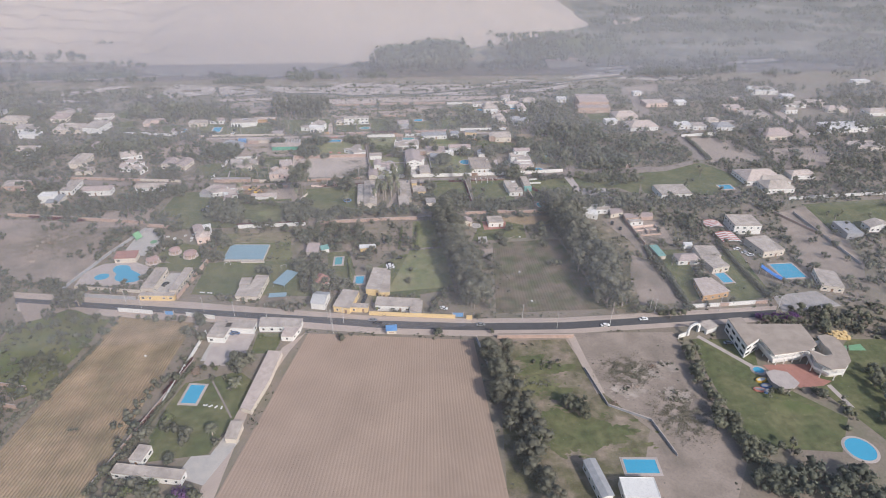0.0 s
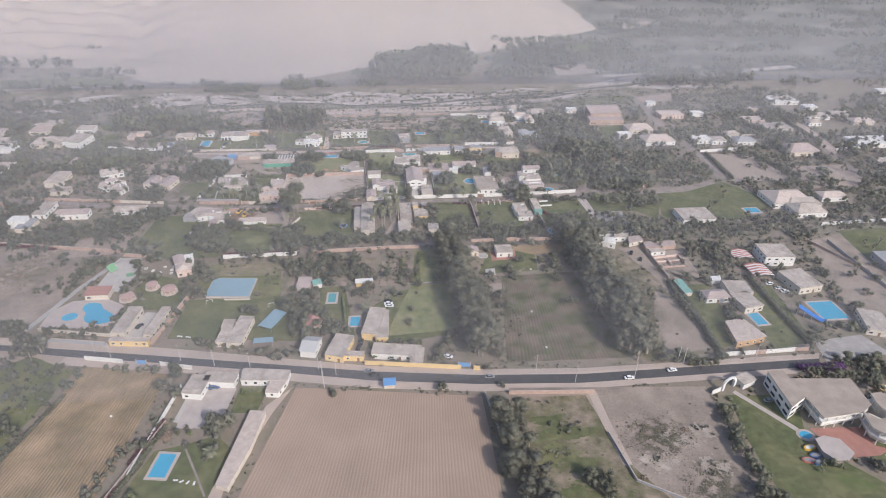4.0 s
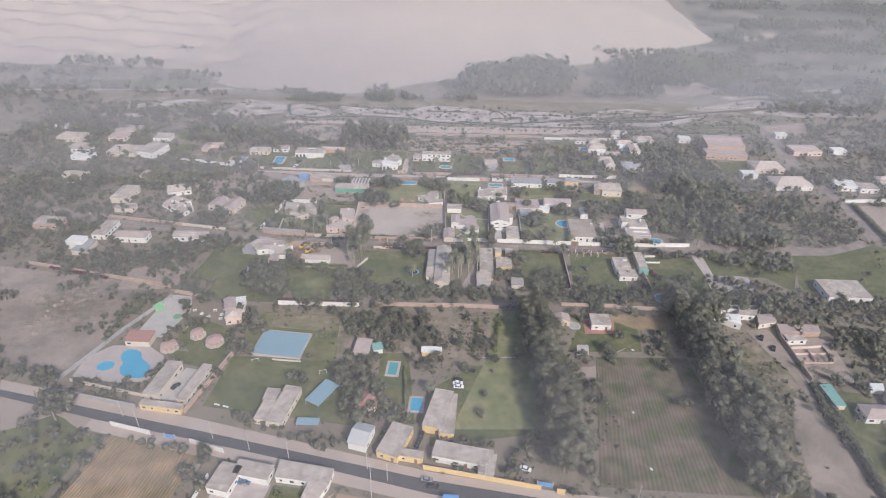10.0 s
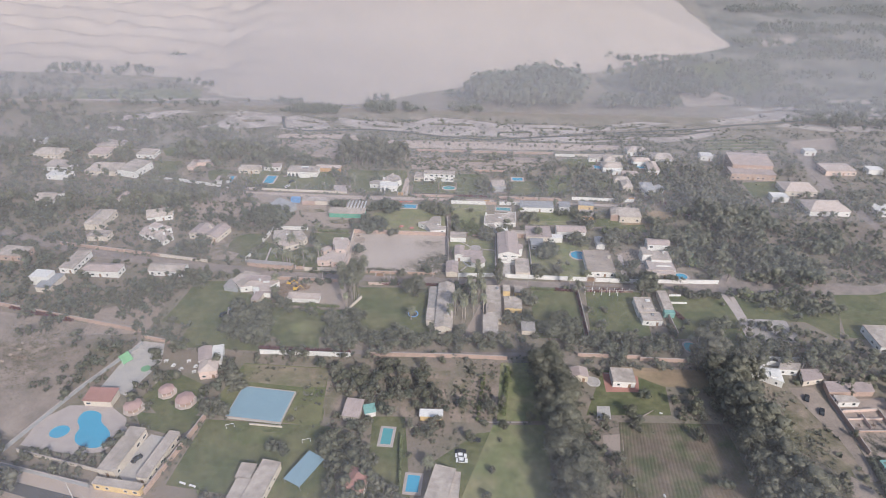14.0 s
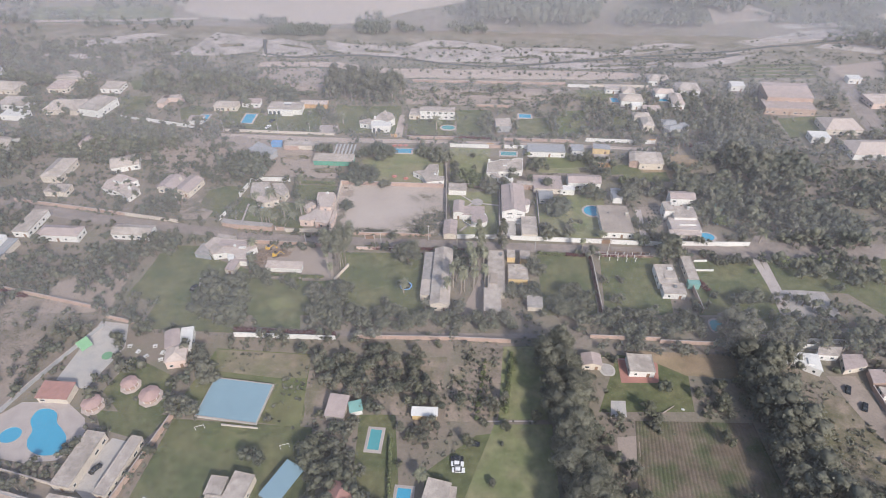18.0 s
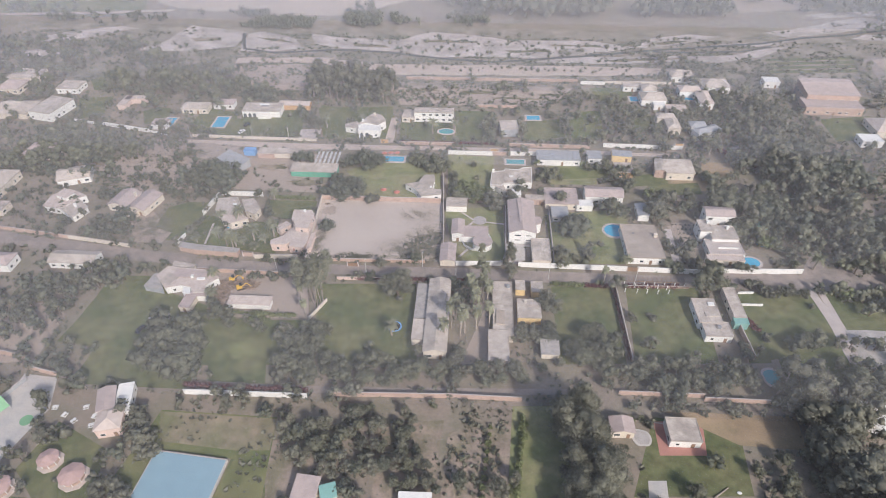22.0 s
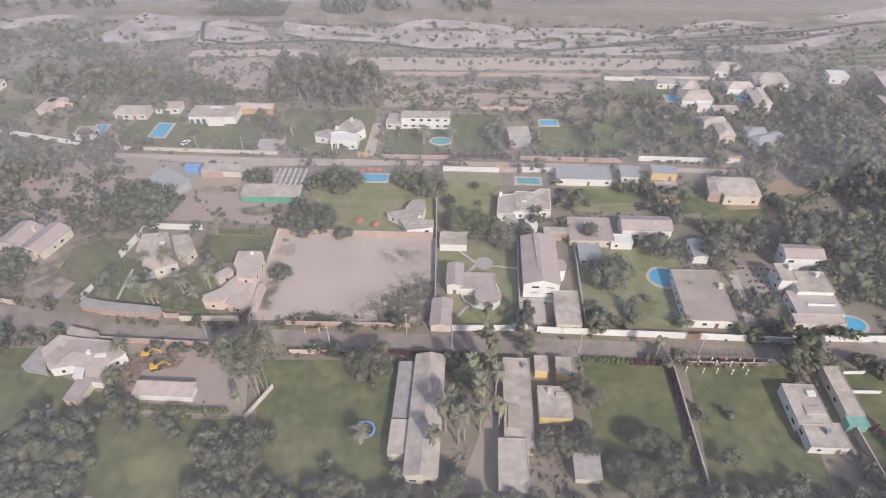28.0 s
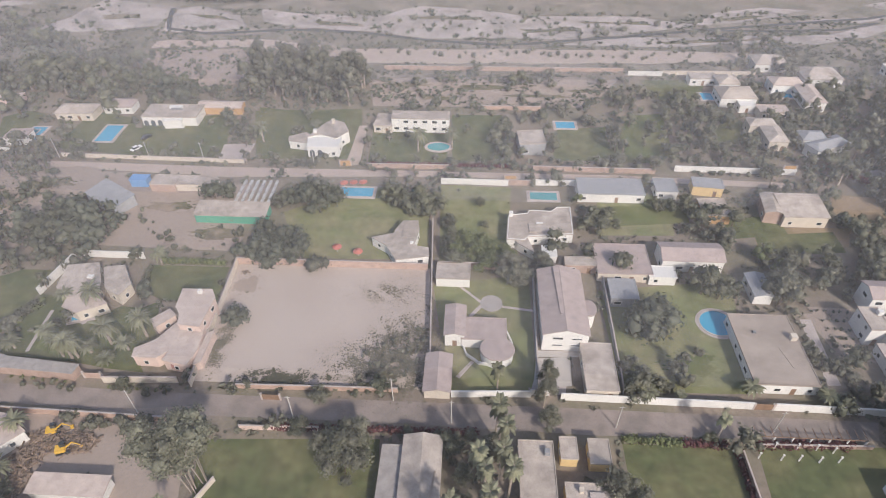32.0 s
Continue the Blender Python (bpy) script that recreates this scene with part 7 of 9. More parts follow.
vol(hs, -95.6, 474.2, 8.5, 5.6, 0, 2.8, "flat", "brick", "beige", True)
vol(hs, -105.0, 475.3, 5.8, 3.3, 0, 2.6, "flat", "blue", "blue", True)
vol(hs, -84.9, 474.6, 13.2, 4.9, 0, 2.6, "flat", "cream", "beige", True)
# east end of the walled lane
hs = house("white three-level villa with roof terraces")
vol(hs, 118.9, 428.5, 12.2, 6.5, -1, 6.0, "gablex", "white", "mauve")
vol(hs, 110.0, 418.7, 4.7, 7.6, 0, 5.6, "flat", "white", "beige")
vol(hs, 117.1, 415.7, 10.9, 9.0, 0, 4.6, "flat", "white", "beige")
vol(hs, 116.0, 408.0, 14.2, 9.3, 0, 3.0, "flat", "white", "paving")
vol(hs, 114.7, 401.5, 14.7, 3.5, 0, 2.6, "flat", "cream", "pinkroof")
roofbox(hs, "water_tank", "white", 111.8, 420.3, 5.8, 1.2, 1.2, 1.2, 0)
roofbox(hs, "chimney", "white", 119.6, 418.1, 4.8, 0.9, 0.9, 1.3, 0)
roofbox(hs, "parapet", "white", 117.1, 406.7, 3.2, 8, 0.2, 0.8, 0)
hs = house("small teal garden kiosk", "kiosk")
vol(hs, 136.8, 424.1, 3.2, 4.4, -8, 2.4, "gable", "teal", "teal")
# properties between the walled lane and the back lane
hs = house("white house with stepped pinkish flat roofs on a lawn")
flat_roofed(hs, 3.3, "white", "pinkroof", [(-112.2, 378.4), (-110, 384), (-103.9, 383.2), (-94, 382.5), (-87.8, 378.5), (-91.7, 374.1), (-90, 370.3), (-95.2, 370.2), (-97.0, 373.0), (-100.7, 373.6), (-106.4, 371.9)], eave=0.5)
flat_roofed(hs, 2.6, "grey", "corr", [(-115.6, 373.1), (-114.5, 380), (-112.6, 380.4), (-111.6, 377.8), (-107.6, 371.8)], glass=False)
flat_roofed(hs, 2.9, "white", "white", [(-99.6, 372.9), (-97.2, 373.2), (-96.0, 369.6), (-98.8, 369.8)], glass=False)
flat_roofed(hs, 2.8, "white", "mauve", [(-96, 370.1), (-89.8, 370), (-89.8, 368.6), (-96, 368.7)], glass=False)
roofbox(hs, "roof_step", "mauve", -99.5, 379.8, 3.51, 13.0, 4.4, 0.35, -3)
roofbox(hs, "roof_step", "beige", -106.6, 376.4, 3.51, 5.2, 5.6, 0.3, -22)
roofbox(hs, "chimney", "white", -97.6, 377.5, 3.86, 0.9, 0.9, 1.0, 0)
roofbox(hs, "skylight", "white", -94.2, 377.2, 3.51, 3.2, 1.2, 0.4, 8)
hs = house("brick annex with a sloping pinkish roof")
vol(hs, -95.4, 366.6, 4.2, 8.0, -5, 2.6, "flat", "cream", "mauve")
hs = house("low cream garden store by the lane wall", "store")
flat_roofed(hs, 2.4, "cream", "beige", [(-109.6, 388.4), (-100.4, 386.6), (-100.6, 384.4), (-109.2, 385.4)], glass=False)
hs = house("white flat-roofed workshop in a yard", "workshop")
vol(hs, -72.0, 367.4, 15.8, 3.8, 0, 2.6, "shed", "white", "pinkroof", True)
hs = house("long low club house with beige roofs")
vol(hs, -0.4, 363.2, 7.8, 35.9, 0, 4.0, "gable", "cream", "beige")
vol(hs, -6.4, 355.8, 5.2, 9.5, 0, 3.2, "flat", "cream", "beige")
vol(hs, -6.8, 370.5, 4.4, 17.9, 0, 2.8, "flat", "grey", "corr")
roofbox(hs, "dormer", "white", 0.9, 354.8, 4.2, 2.6, 1.4, 0.9, 0)
roofbox(hs, "ridge_cap", "tanroof", 1.5, 365.2, 4.6, 0.4, 16, 0.25, -8)
hs = house("long narrow shed with beige roofs", "long_shed")
vol(hs, 21.7, 349.2, 7.0, 13.6, 0, 4.0, "flat", "cream", "beige", True)
vol(hs, 23.5, 367.9, 7.2, 27.5, 0, 3.4, "flat", "cream", "beige", True)
roofbox(hs, "roof_step", "tanroof", 22.4, 362.7, 3.6, 3.2, 7, 0.45, -2)
roofbox(hs, "water_tank", "slate", 25.7, 378.8, 3.6, 1.1, 1.1, 1.2, 0)
hs = house("small yellow cabin with flat roof")
vol(hs, 30.5, 380.6, 3.5, 5.0, 0, 3.0, "flat", "yellow", "beige")
hs = house("small yellow cabin with flat roof")
vol(hs, 36.9, 380.1, 4.3, 5.7, 0, 3.0, "flat", "yellow", "beige")
hs = house("yellow house with a beige flat roof")
vol(hs, 33.2, 367.9, 8.5, 9.4, 0, 3.4, "flat", "yellow", "beige")
roofbox(hs, "roof_step", "paving", 35.0, 369.9, 3.6, 3, 1.4, 0.5, 0)
roofbox(hs, "chimney", "cream", 31.9, 370.8, 3.6, 0.8, 0.8, 0.9, 0)
hs = house("hut with a corrugated grey roof", "hut")
vol(hs, 39.6, 350.3, 5.9, 5.8, 0, 2.6, "shed", "cream", "corr", True)
hs = house("white house with stepped flat roofs on a lawn")
vol(hs, 98.5, 370.4, 8.3, 12.1, 0, 3.3, "flat", "white", "beige")
vol(hs, 99.9, 361.6, 9.4, 6.8, 0, 3.0, "flat", "white", "beige")
roofbox(hs, "skylight", "white", 100.8, 373.6, 3.5, 2.2, 1.6, 0.5, 0)
roofbox(hs, "roof_step", "beige", 99.6, 368.4, 3.5, 4.5, 2.5, 0.4, 0)
roofbox(hs, "water_tank", "slate", 100.6, 362.2, 3.2, 1.1, 1.1, 1.1, 0)
hs = house("narrow lodge with beige roof and teal end")
vol(hs, 110.1, 375.5, 4.4, 15.6, 0, 3.0, "flat", "cream", "beige")
vol(hs, 109.8, 366.3, 4.9, 3.0, 0, 2.8, "flat", "teal", "teal")
# grounds north of the main road
hs = house("changing rooms with a red roof by the pool")
vol(hs, -136.8, 294.3, 11.3, 6.5, 0, 3.0, "shed", "cream", "brickroof")
hs = house("pink and white house with mauve roofs")
vol(hs, -99.5, 313.3, 7.4, 8.1, 14, 4.2, "hip", "pink", "pinkroof")
vol(hs, -103.6, 319.8, 5.1, 8.7, 22, 4.6, "gable", "white", "mauve")
vol(hs, -99.0, 321.5, 4.6, 11.5, 16, 3.2, "flat", "white", "white")
hs = house("hall with a beige flat roof beside the pool")
vol(hs, -114.2, 268.4, 6.4, 19.7, -6, 3.6, "flat", "cream", "beige")
hs = house("club annex with beige roofs and yellow front")
vol(hs, -100.2, 267.1, 4.1, 21.0, -8, 3.2, "flat", "cream", "beige")
vol(hs, -108.6, 253.9, 17.5, 2.7, -6, 3.0, "flat", "yellow", "beige")
hs = house("low house with beige flat roofs on a lawn")
vol(hs, -59.6, 256.7, 6.7, 19.5, -9, 3.3, "flat", "cream", "beige")
vol(hs, -65.8, 253.6, 5.8, 10.7, -7, 3.0, "flat", "cream", "beige")
vol(hs, -66.1, 261.8, 5.4, 6.3, -4, 3.0, "flat", "cream", "beige")
hs = house("house with a brick-brown hipped roof under trees")
vol(hs, -26.5, 260.3, 7.9, 8.5, -12, 3.8, "hip", "cream", "brickroof")
hs = house("long shed with a mauve roof behind the gardens", "shed")
vol(hs, -33.6, 293.7, 6.5, 8.2, -5, 2.8, "shed", "cream", "mauve", True)
hs = house("garden shed with teal roof", "shed")
vol(hs, -27.1, 294.1, 4.1, 3.8, 18, 2.6, "shed", "white", "teal", True)
hs = house("yellow garden shelter with a white roof", "shelter")
vol(hs, -2.4, 293.3, 8.7, 3.0, 1, 2.6, "shed", "yellow", "white", True)
hs = house("yellow house with beige hipped roofs")
vol(hs, 2.5, 257.2, 7.5, 20.1, -12, 4.0, "flat", "yellow", "beige")
vol(hs, 6.7, 255.1, 5.5, 20.6, -3, 3.6, "flat", "yellow", "beige")
hs = house("house with a pale metal roof by the road")
vol(hs, -26.0, 242.6, 6.9, 9.9, -14, 3.6, "gablex", "white", "metal")
hs = house("yellow house with a beige flat roof by the road")
vol(hs, -13.0, 241.1, 8.5, 14.9, -18, 3.4, "flat", "yellow", "beige")
vol(hs, -6.7, 235.1, 9.3, 3.1, -8, 3.0, "flat", "yellow", "beige")
hs = house("long white house with beige roof behind the wall")
vol(hs, 12.6, 236.1, 21.7, 7.1, -10, 3.2, "flat", "white", "beige")
vol(hs, 21.7, 232.2, 5.6, 8.9, -9, 3.0, "flat", "grey", "beige")
hs = house("small red and white house on a brick terrace")
vol(hs, 77.7, 319.3, 9.3, 8.2, 0, 3.2, "flat", "white", "beige")
hs = house("small garden house with a mauve roof")
vol(hs, 59.3, 320.1, 7.0, 5.2, 0, 3.0, "gable", "cream", "mauve")
hs = house("white house with stepped flat roofs behind trees")
flat_roofed(hs, 3.2, "white", "white", [(135.3, 331.3), (141, 327.8), (146.3, 327.4), (144.9, 319.2), (140.5, 321.5), (134.9, 324.8), (132.3, 325.8)])
flat_roofed(hs, 3.0, "white", "beige", [(148.6, 331.4), (157.7, 331.9), (154.4, 327.2), (146.6, 327.5)])
roofbox(hs, "parapet", "white", 138.2, 330.2, 3.4, 6.0, 0.25, 0.7, -28)
roofbox(hs, "roof_step", "white", 142.6, 323.2, 3.4, 3.0, 3.0, 0.5, -15)
hs = house("small house with a brown roof by a track")
flat_roofed(hs, 2.8, "cream", "mauve", [(156.1, 328.2), (163.8, 328.7), (163.1, 323.1), (154.1, 320.7)], eave=0.5)
hs = house("long open shed with a brown roof", "shed")
flat_roofed(hs, 2.5, "brick", "mauve", [(163.1, 321.7), (182.2, 322.2), (180.9, 316.5), (162, 315.3)], glass=False)
hs = house("white hut with a flat roof beside ruins", "hut")
flat_roofed(hs, 2.6, "white", "beige", [(162.9, 313.6), (170.6, 313.4), (171.7, 310.1), (163.0, 309.5)])
# properties at the east
hs = house("small white garden hut with a flat roof", "hut")
flat_roofed(hs, 2.3, "white", "white", [(184.2, 279.2), (189.4, 279.2), (190.8, 283.0), (185.6, 283.0)], glass=False)
hs = house("open shed with a teal sheet roof beside a hedge", "shed")
flat_roofed(hs, 2.4, "cream", "teal", [(163.4, 280.6), (168.2, 281.4), (168.6, 269.2), (164.2, 269)], glass=False)
hs = house("white two-storey house with balconies")
vol(hs, 232.6, 300.5, 16.9, 14.4, -5, 6.0, "flat", "white", "beige")
hs = house("restaurant hall with a beige roof")
vol(hs, 232.0, 274.8, 14.3, 16.8, 8, 4.0, "flat", "cream", "beige")
hs = house("row of houses with beige roofs")
vol(hs, 193.9, 270.6, 12.5, 11.0, -6, 3.4, "flat", "cream", "beige")
vol(hs, 192.5, 259.3, 10.6, 13.0, 9, 3.4, "flat", "cream", "beige")
hs = house("low house with a grey roof on a lawn")
vol(hs, 179.3, 265.8, 12.6, 7.3, 0, 3.0, "hip", "white", "mauve")
hs = house("house with a beige roof and orange walls")
flat_roofed(hs, 3.6, "orange", "pinkroof", [(172.4, 242.4), (181.8, 243.3), (185.7, 230.2), (178, 228.6), (170.1, 227.4)], eave=0.7)
hs = house("flat-roofed house by the east road")
vol(hs, 246.7, 237.4, 11.1, 17.0, -20, 3.4, "flat", "cream", "beige")
hs = house("grey house with a flat roof")
vol(hs, 296.2, 289.4, 10.1, 16.1, -5, 4.0, "flat", "grey", "grey")
# properties south of the main road
hs = house("white flat-roofed house by the road")
flat_roofed(hs, 3.0, "white", "beige", [(-53.4, 229.8), (-33.5, 226.8), (-34.2, 220.7), (-41.5, 221.2), (-53.5, 222.4)])
flat_roofed(hs, 2.7, "white", "pinkroof", [(-34.2, 220.5), (-41.3, 221), (-42.3, 214.6), (-37.0, 213.8)])
hs = house("white cottage with L-shaped roofs")
vol(hs, -62.1, 224.8, 13.5, 5.9, -9, 3.2, "flat", "white", "beige")
vol(hs, -71.1, 221.4, 8.1, 11.0, -11, 3.2, "flat", "white", "beige")
hs = house("long narrow building with a beige roof", "long_house")
flat_roofed(hs, 2.5, "cream", "pinkroof", [(-46.8, 204.9), (-40.6, 203.9), (-43.6, 186.5), (-48.6, 169.2), (-53, 171.2), (-50, 187.5)], glass=False)
hs = house("white pavilion with flat roof")
vol(hs, -85.1, 151.0, 4.8, 6.8, -15, 3.0, "flat", "white", "beige")
hs = house("long white house with flat roofs")
vol(hs, -79.7, 142.2, 25.7, 4.0, -12, 3.0, "flat", "white", "beige")
hs = house("store with a beige roof beside the track", "store")
vol(hs, -53.3, 158.9, 4.3, 7.5, -10, 2.6, "shed", "cream", "beige", True)
hs = house("white garden house with flat roofs")
vol(hs, 78.7, 123.6, 4.2, 15.5, 6, 4.0, "gable", "white", "grey")
vol(hs, 91.9, 118.5, 12.1, 7.9, -6, 3.6, "flat", "white", "white")
# houses at the west
hs = house("white two-storey house with a grey roof")
flat_roofed(hs, 3.6, "white", "pinkroof", [(-183.4, 421), (-174.4, 419.5), (-172.0, 424.5), (-170.6, 427.5), (-168, 429.6), (-178.2, 434.1), (-183.9, 428.9)], eave=0.5)
flat_roofed(hs, 3.0, "white", "beige", [(-174.2, 419.5), (-166.5, 414.2), (-163.7, 421.9), (-170.4, 427.2), (-171.8, 424.4)], eave=0.5)
flat_roofed(hs, 5.6, "white", "pinkroof", [(-178.6, 431.6), (-172.6, 429.2), (-174.4, 424.8), (-180.2, 427.0)], eave=0.5)
roofbox(hs, "chimney", "white", -168.8, 421.6, 3.2, 1.0, 1.0, 1.5, 20)
hs = house("house with mauve hipped roofs")
vol(hs, -185.5, 384.5, 19.9, 7.4, 0, 3.8, "hip", "white", "mauve")
hs = house("long narrow house with a flat roof")
vol(hs, -205.0, 392.0, 7.7, 17.8, -1, 3.2, "flat", "white", "beige")
hs = house("white cube-shaped two-storey house")
vol(hs, -212.4, 374.8, 9.4, 6.6, -2, 5.0, "flat", "white", "white")
hs = house("barn with a grey flat roof", "barn")
vol(hs, -206.8, 371.8, 7.8, 12.9, -2, 3.0, "flat", "cream", "grey", True)
hs = house("white cottage by the lane")
vol(hs, -151.1, 387.7, 18.7, 7.2, 0, 3.2, "gablex", "white", "beige")
hs = house("large house with a beige hipped roof")
vol(hs, -216.6, 438.9, 10.8, 18.6, 0, 4.0, "hip", "cream", "beige")
hs = house("house with a mauve hipped roof under trees")
vol(hs, -149.2, 428.6, 9.6, 11.6, -10, 3.6, "gable", "cream", "mauve")
vol(hs, -139.2, 427.6, 8.8, 13.6, -14, 3.4, "gable", "cream", "mauve")
vol(hs, -144.4, 420.8, 9.2, 3.2, -6, 2.8, "flat", "cream", "beige", True)
roofbox(hs, "chimney", "cream", -144.4, 430.2, 3.4, 1.0, 1.0, 2.4, 0)
hs = house("small house with a beige roof")
vol(hs, -207.4, 420.6, 11.9, 7.1, 0, 3.0, "flat", "cream", "beige")
hs = house("tiled house hidden among trees")
vol(hs, -211.9, 470.1, 15.8, 10.9, 0, 3.4, "hip", "cream", "mauve")
hs = house("low white house with flat roof")
vol(hs, -183.9, 448.6, 14.5, 11.4, 22, 3.2, "gablex", "white", "beige")
hs = house("white ruin with open beams")
vol(hs, -232.6, 514.1, 14.5, 19.1, -12, 5.0, "flat", "white", "beige")
hs = house("white house with a blue awning")
vol(hs, -280.3, 500.5, 15.7, 7.7, -2, 3.2, "flat", "white", "white")
hs = house("house with a grey roof")
vol(hs, -265.3, 464.0, 13.1, 12.8, -3, 3.4, "gablex", "white", "beige")
hs = house("house with a mauve roof")
vol(hs, -273.7, 542.6, 13.5, 12.8, 0, 3.4, "hip", "cream", "mauve")
hs = house("house beside a far lawn")
vol(hs, -237.5, 543.7, 13.3, 11.0, 0, 3.2, "flat", "white", "beige")
# large buildings and houses at the north-east
hs = house("long brick school with two tiers of mauve roof")
vol(hs, 216.3, 551.1, 28.9, 17.6, -2, 7.5, "shed", "brick", "mauve")
vol(hs, 213.9, 538.5, 31.3, 11.8, -2, 4.5, "flat", "brick", "mauve")
vol(house("white house with hipped roofs"), 138.9, 577.0, 14.0, 10.4, 0, 3.6, "hip", "white", "beige")
vol(house("white house near the wall"), 155.7, 563.9, 15.7, 12.0, -1, 3.6, "hip", "white", "beige")
vol(house("low white house with flat roof"), 191.5, 570.0, 9.1, 7.3, -3, 3.6, "flat", "white", "white")
vol(house("large pale house with hipped roof"), 236.5, 515.6, 22.0, 15.3, 0, 3.6, "hip", "cream", "pinkroof")
vol(house("large white house with pale roofs"), 241.6, 487.6, 26.1, 16.3, 3, 3.6, "hip", "white", "pinkroof")
vol(house("small white lodge with flat roof"), 218.3, 501.1, 10.7, 7.6, 0, 3.6, "flat", "white", "white")
vol(house("white house with a flat roof"), 279.8, 486.6, 15.6, 11.1, 0, 3.6, "flat", "white", "white")
vol(house("white house with a flat roof"), 293.3, 483.2, 12.8, 9.2, 0, 3.6, "flat", "white", "beige")
vol(house("house with a beige roof"), 312.9, 496.7, 11.3, 8.1, 0, 3.6, "hip", "cream", "beige")
vol(house("pink house with a flat roof"), 352.5, 531.0, 18.0, 12.9, 0, 3.6, "flat", "pink", "pinkroof")
vol(house("pink house with a flat roof"), 368.1, 561.2, 10.6, 7.6, 0, 3.6, "flat", "pink", "pinkroof")
vol(house("white building with open bays"), 416.4, 589.1, 27.4, 19.8, 0, 3.6, "flat", "white", "white")
vol(house("white house with a flat roof"), 431.1, 564.8, 12.9, 9.2, 0, 3.6, "flat", "white", "white")
vol(house("white house with a flat roof"), 406.0, 521.6, 12.0, 8.6, 0, 3.6, "hip", "white", "beige")
vol(house("long beige building with flat roof"), 362.5, 510.8, 24.0, 17.3, 0, 3.6, "flat", "cream", "beige")
vol(house("house with a mauve roof"), 351.4, 458.7, 26.3, 18.9, 0, 3.6, "hip", "cream", "mauve")
vol(house("white house with a flat roof"), 308.6, 552.5, 10.3, 7.4, 0, 3.6, "flat", "white", "white")
vol(house("small white roadside kiosk house"), 277.0, 586.0, 8.8, 6.3, 0, 3.6, "flat", "white", "white")
vol(house("low pink shed with flat roof"), 281.5, 552.2, 22.3, 14.2, 3, 3.6, "flat", "pink", "pinkroof")
vol(house("house with a grey hipped roof"), 315.5, 480.8, 16.4, 11.8, 0, 3.6, "hip", "white", "grey")
vol(house("low pink shed with flat roof"), 195.7, 402.5, 7.9, 4.9, 3, 3.6, "flat", "pink", "pinkroof")
vol(house("white villa among trees"), 209.9, 352.6, 21.9, 15.7, 0, 3.6, "flat", "white", "beige")
vol(house("large villa with pale roofs"), 285.4, 372.2, 28.9, 20.6, 0, 3.6, "hip", "white", "pinkroof")
vol(house("large villa with pale roofs"), 288.6, 355.3, 21.0, 15.0, 0, 3.6, "hip", "white", "beige")
vol(house("white house with a flat roof"), -335.0, 563.8, 10.3, 6.1, -4, 3.4, "flat", "white", "white")
vol(house("low house with beige roof"), -290.1, 516.9, 18.8, 12.3, -2, 3.4, "flat", "white", "beige")
vol(house("house with a beige roof"), -254.7, 513.5, 21.8, 15.6, 0, 3.4, "hip", "cream", "beige")
vol(house("house with a beige roof"), -311.0, 539.1, 20.5, 12.7, -3, 3.4, "hip", "cream", "beige")
vol(house("low shed with beige roof"), -273.8, 558.1, 18.8, 13.6, 0, 3.4, "flat", "cream", "beige")
vol(house("brick house with a flat roof"), -243.6, 398.0, 16.0, 9.8, -3, 3.4, "flat", "brick", "beige")
# pools
pool("rect", -30.4, 473.9, 11.1, 4.8, 0, "paving", "blue")
pool("round", 73.4, 420.4, 8.8, 8.5, 0, "paving", "blue")
pool("rect", -6.8, 262.4, 4.4, 7.0, -2, "paving", "blue")
pool("rect", -18.8, 282.9, 3.9, 7.8, -2, "paving", "teal")
pool("lobes", -132.3, 279.6, 17.5, 18.0, 0, "paving", "blue")
pool("round", -144.6, 277.4, 7.4, 6.2, 0, "paving", "blue")
pool("rect", -74.6, 183.0, 6.2, 10.4, -9, "paving", "blue")
pool("round", 185.0, 129.4, 10.9, 11.0, -6, "paving", "blue")
pool("rect", 97.7, 129.8, 12.0, 6.1, -6, "paving", "blue")
pool("rect", 232.8, 251.2, 13.4, 14.3, 0, "paving", "blue")
pool("rect", 192.8, 247.4, 5.6, 9.0, 4, "paving", "blue")
# walls
wall("white", 2.2, 4.9, 394.3, 23.6, 395.2)
wall("white", 2.4, 30.4, 394.8, 74.2, 394.4)
wall("white", 2.4, 78.1, 394.4, 105.7, 393.9)
wall("cream", 2.2, -78.8, 394.3, -60.7, 395.1)
wall("adobe", 1.6, -46.2, 394.3, -7.7, 395.0)
wall("cream", 2.4, -57.2, 394.0, -59.4, 437.8)
wall("brick", 2.4, -59.2, 437.3, -3.7, 437.3)
wall("adobe", 2.2, -3.6, 458.3, -0.2, 395.3)
wall("brick", 2.4, -0.6, 438.4, 18.7, 438.3)
wall("grey", 2.4, 26.2, 436.7, 25.3, 395.9)
wall("grey", 2.2, 45.7, 442.3, 45.1, 396.9)
TERRACE = ((6.6, 411.0), (8.2, 406.6), (11.2, 404.1), (14.2, 403.7), (16.9, 404.9), (19.0, 407.6), (19.7, 410.4), (18.4, 414.3))
for (ax, ay), (bx, by) in zip(TERRACE, TERRACE[1:]):
    wall("white", 0.9, ax, ay, bx, by)
wall("white", 1.8, -197.5, 501.8, -167.5, 495.0)
wall("white", 2.6, -110.6, 422.0, -107.9, 437.2)
wall("white", 1.8, -114.4, 401.6, -112.9, 407.2)
wall("white", 2.4, -107.6, 438.2, -87.6, 438.2)
wall("adobe", 2.0, -99.3, 385.3, -58.2, 384.5)
wall("pink", 1.6, -42.0, 383.4, -24.1, 383.9)
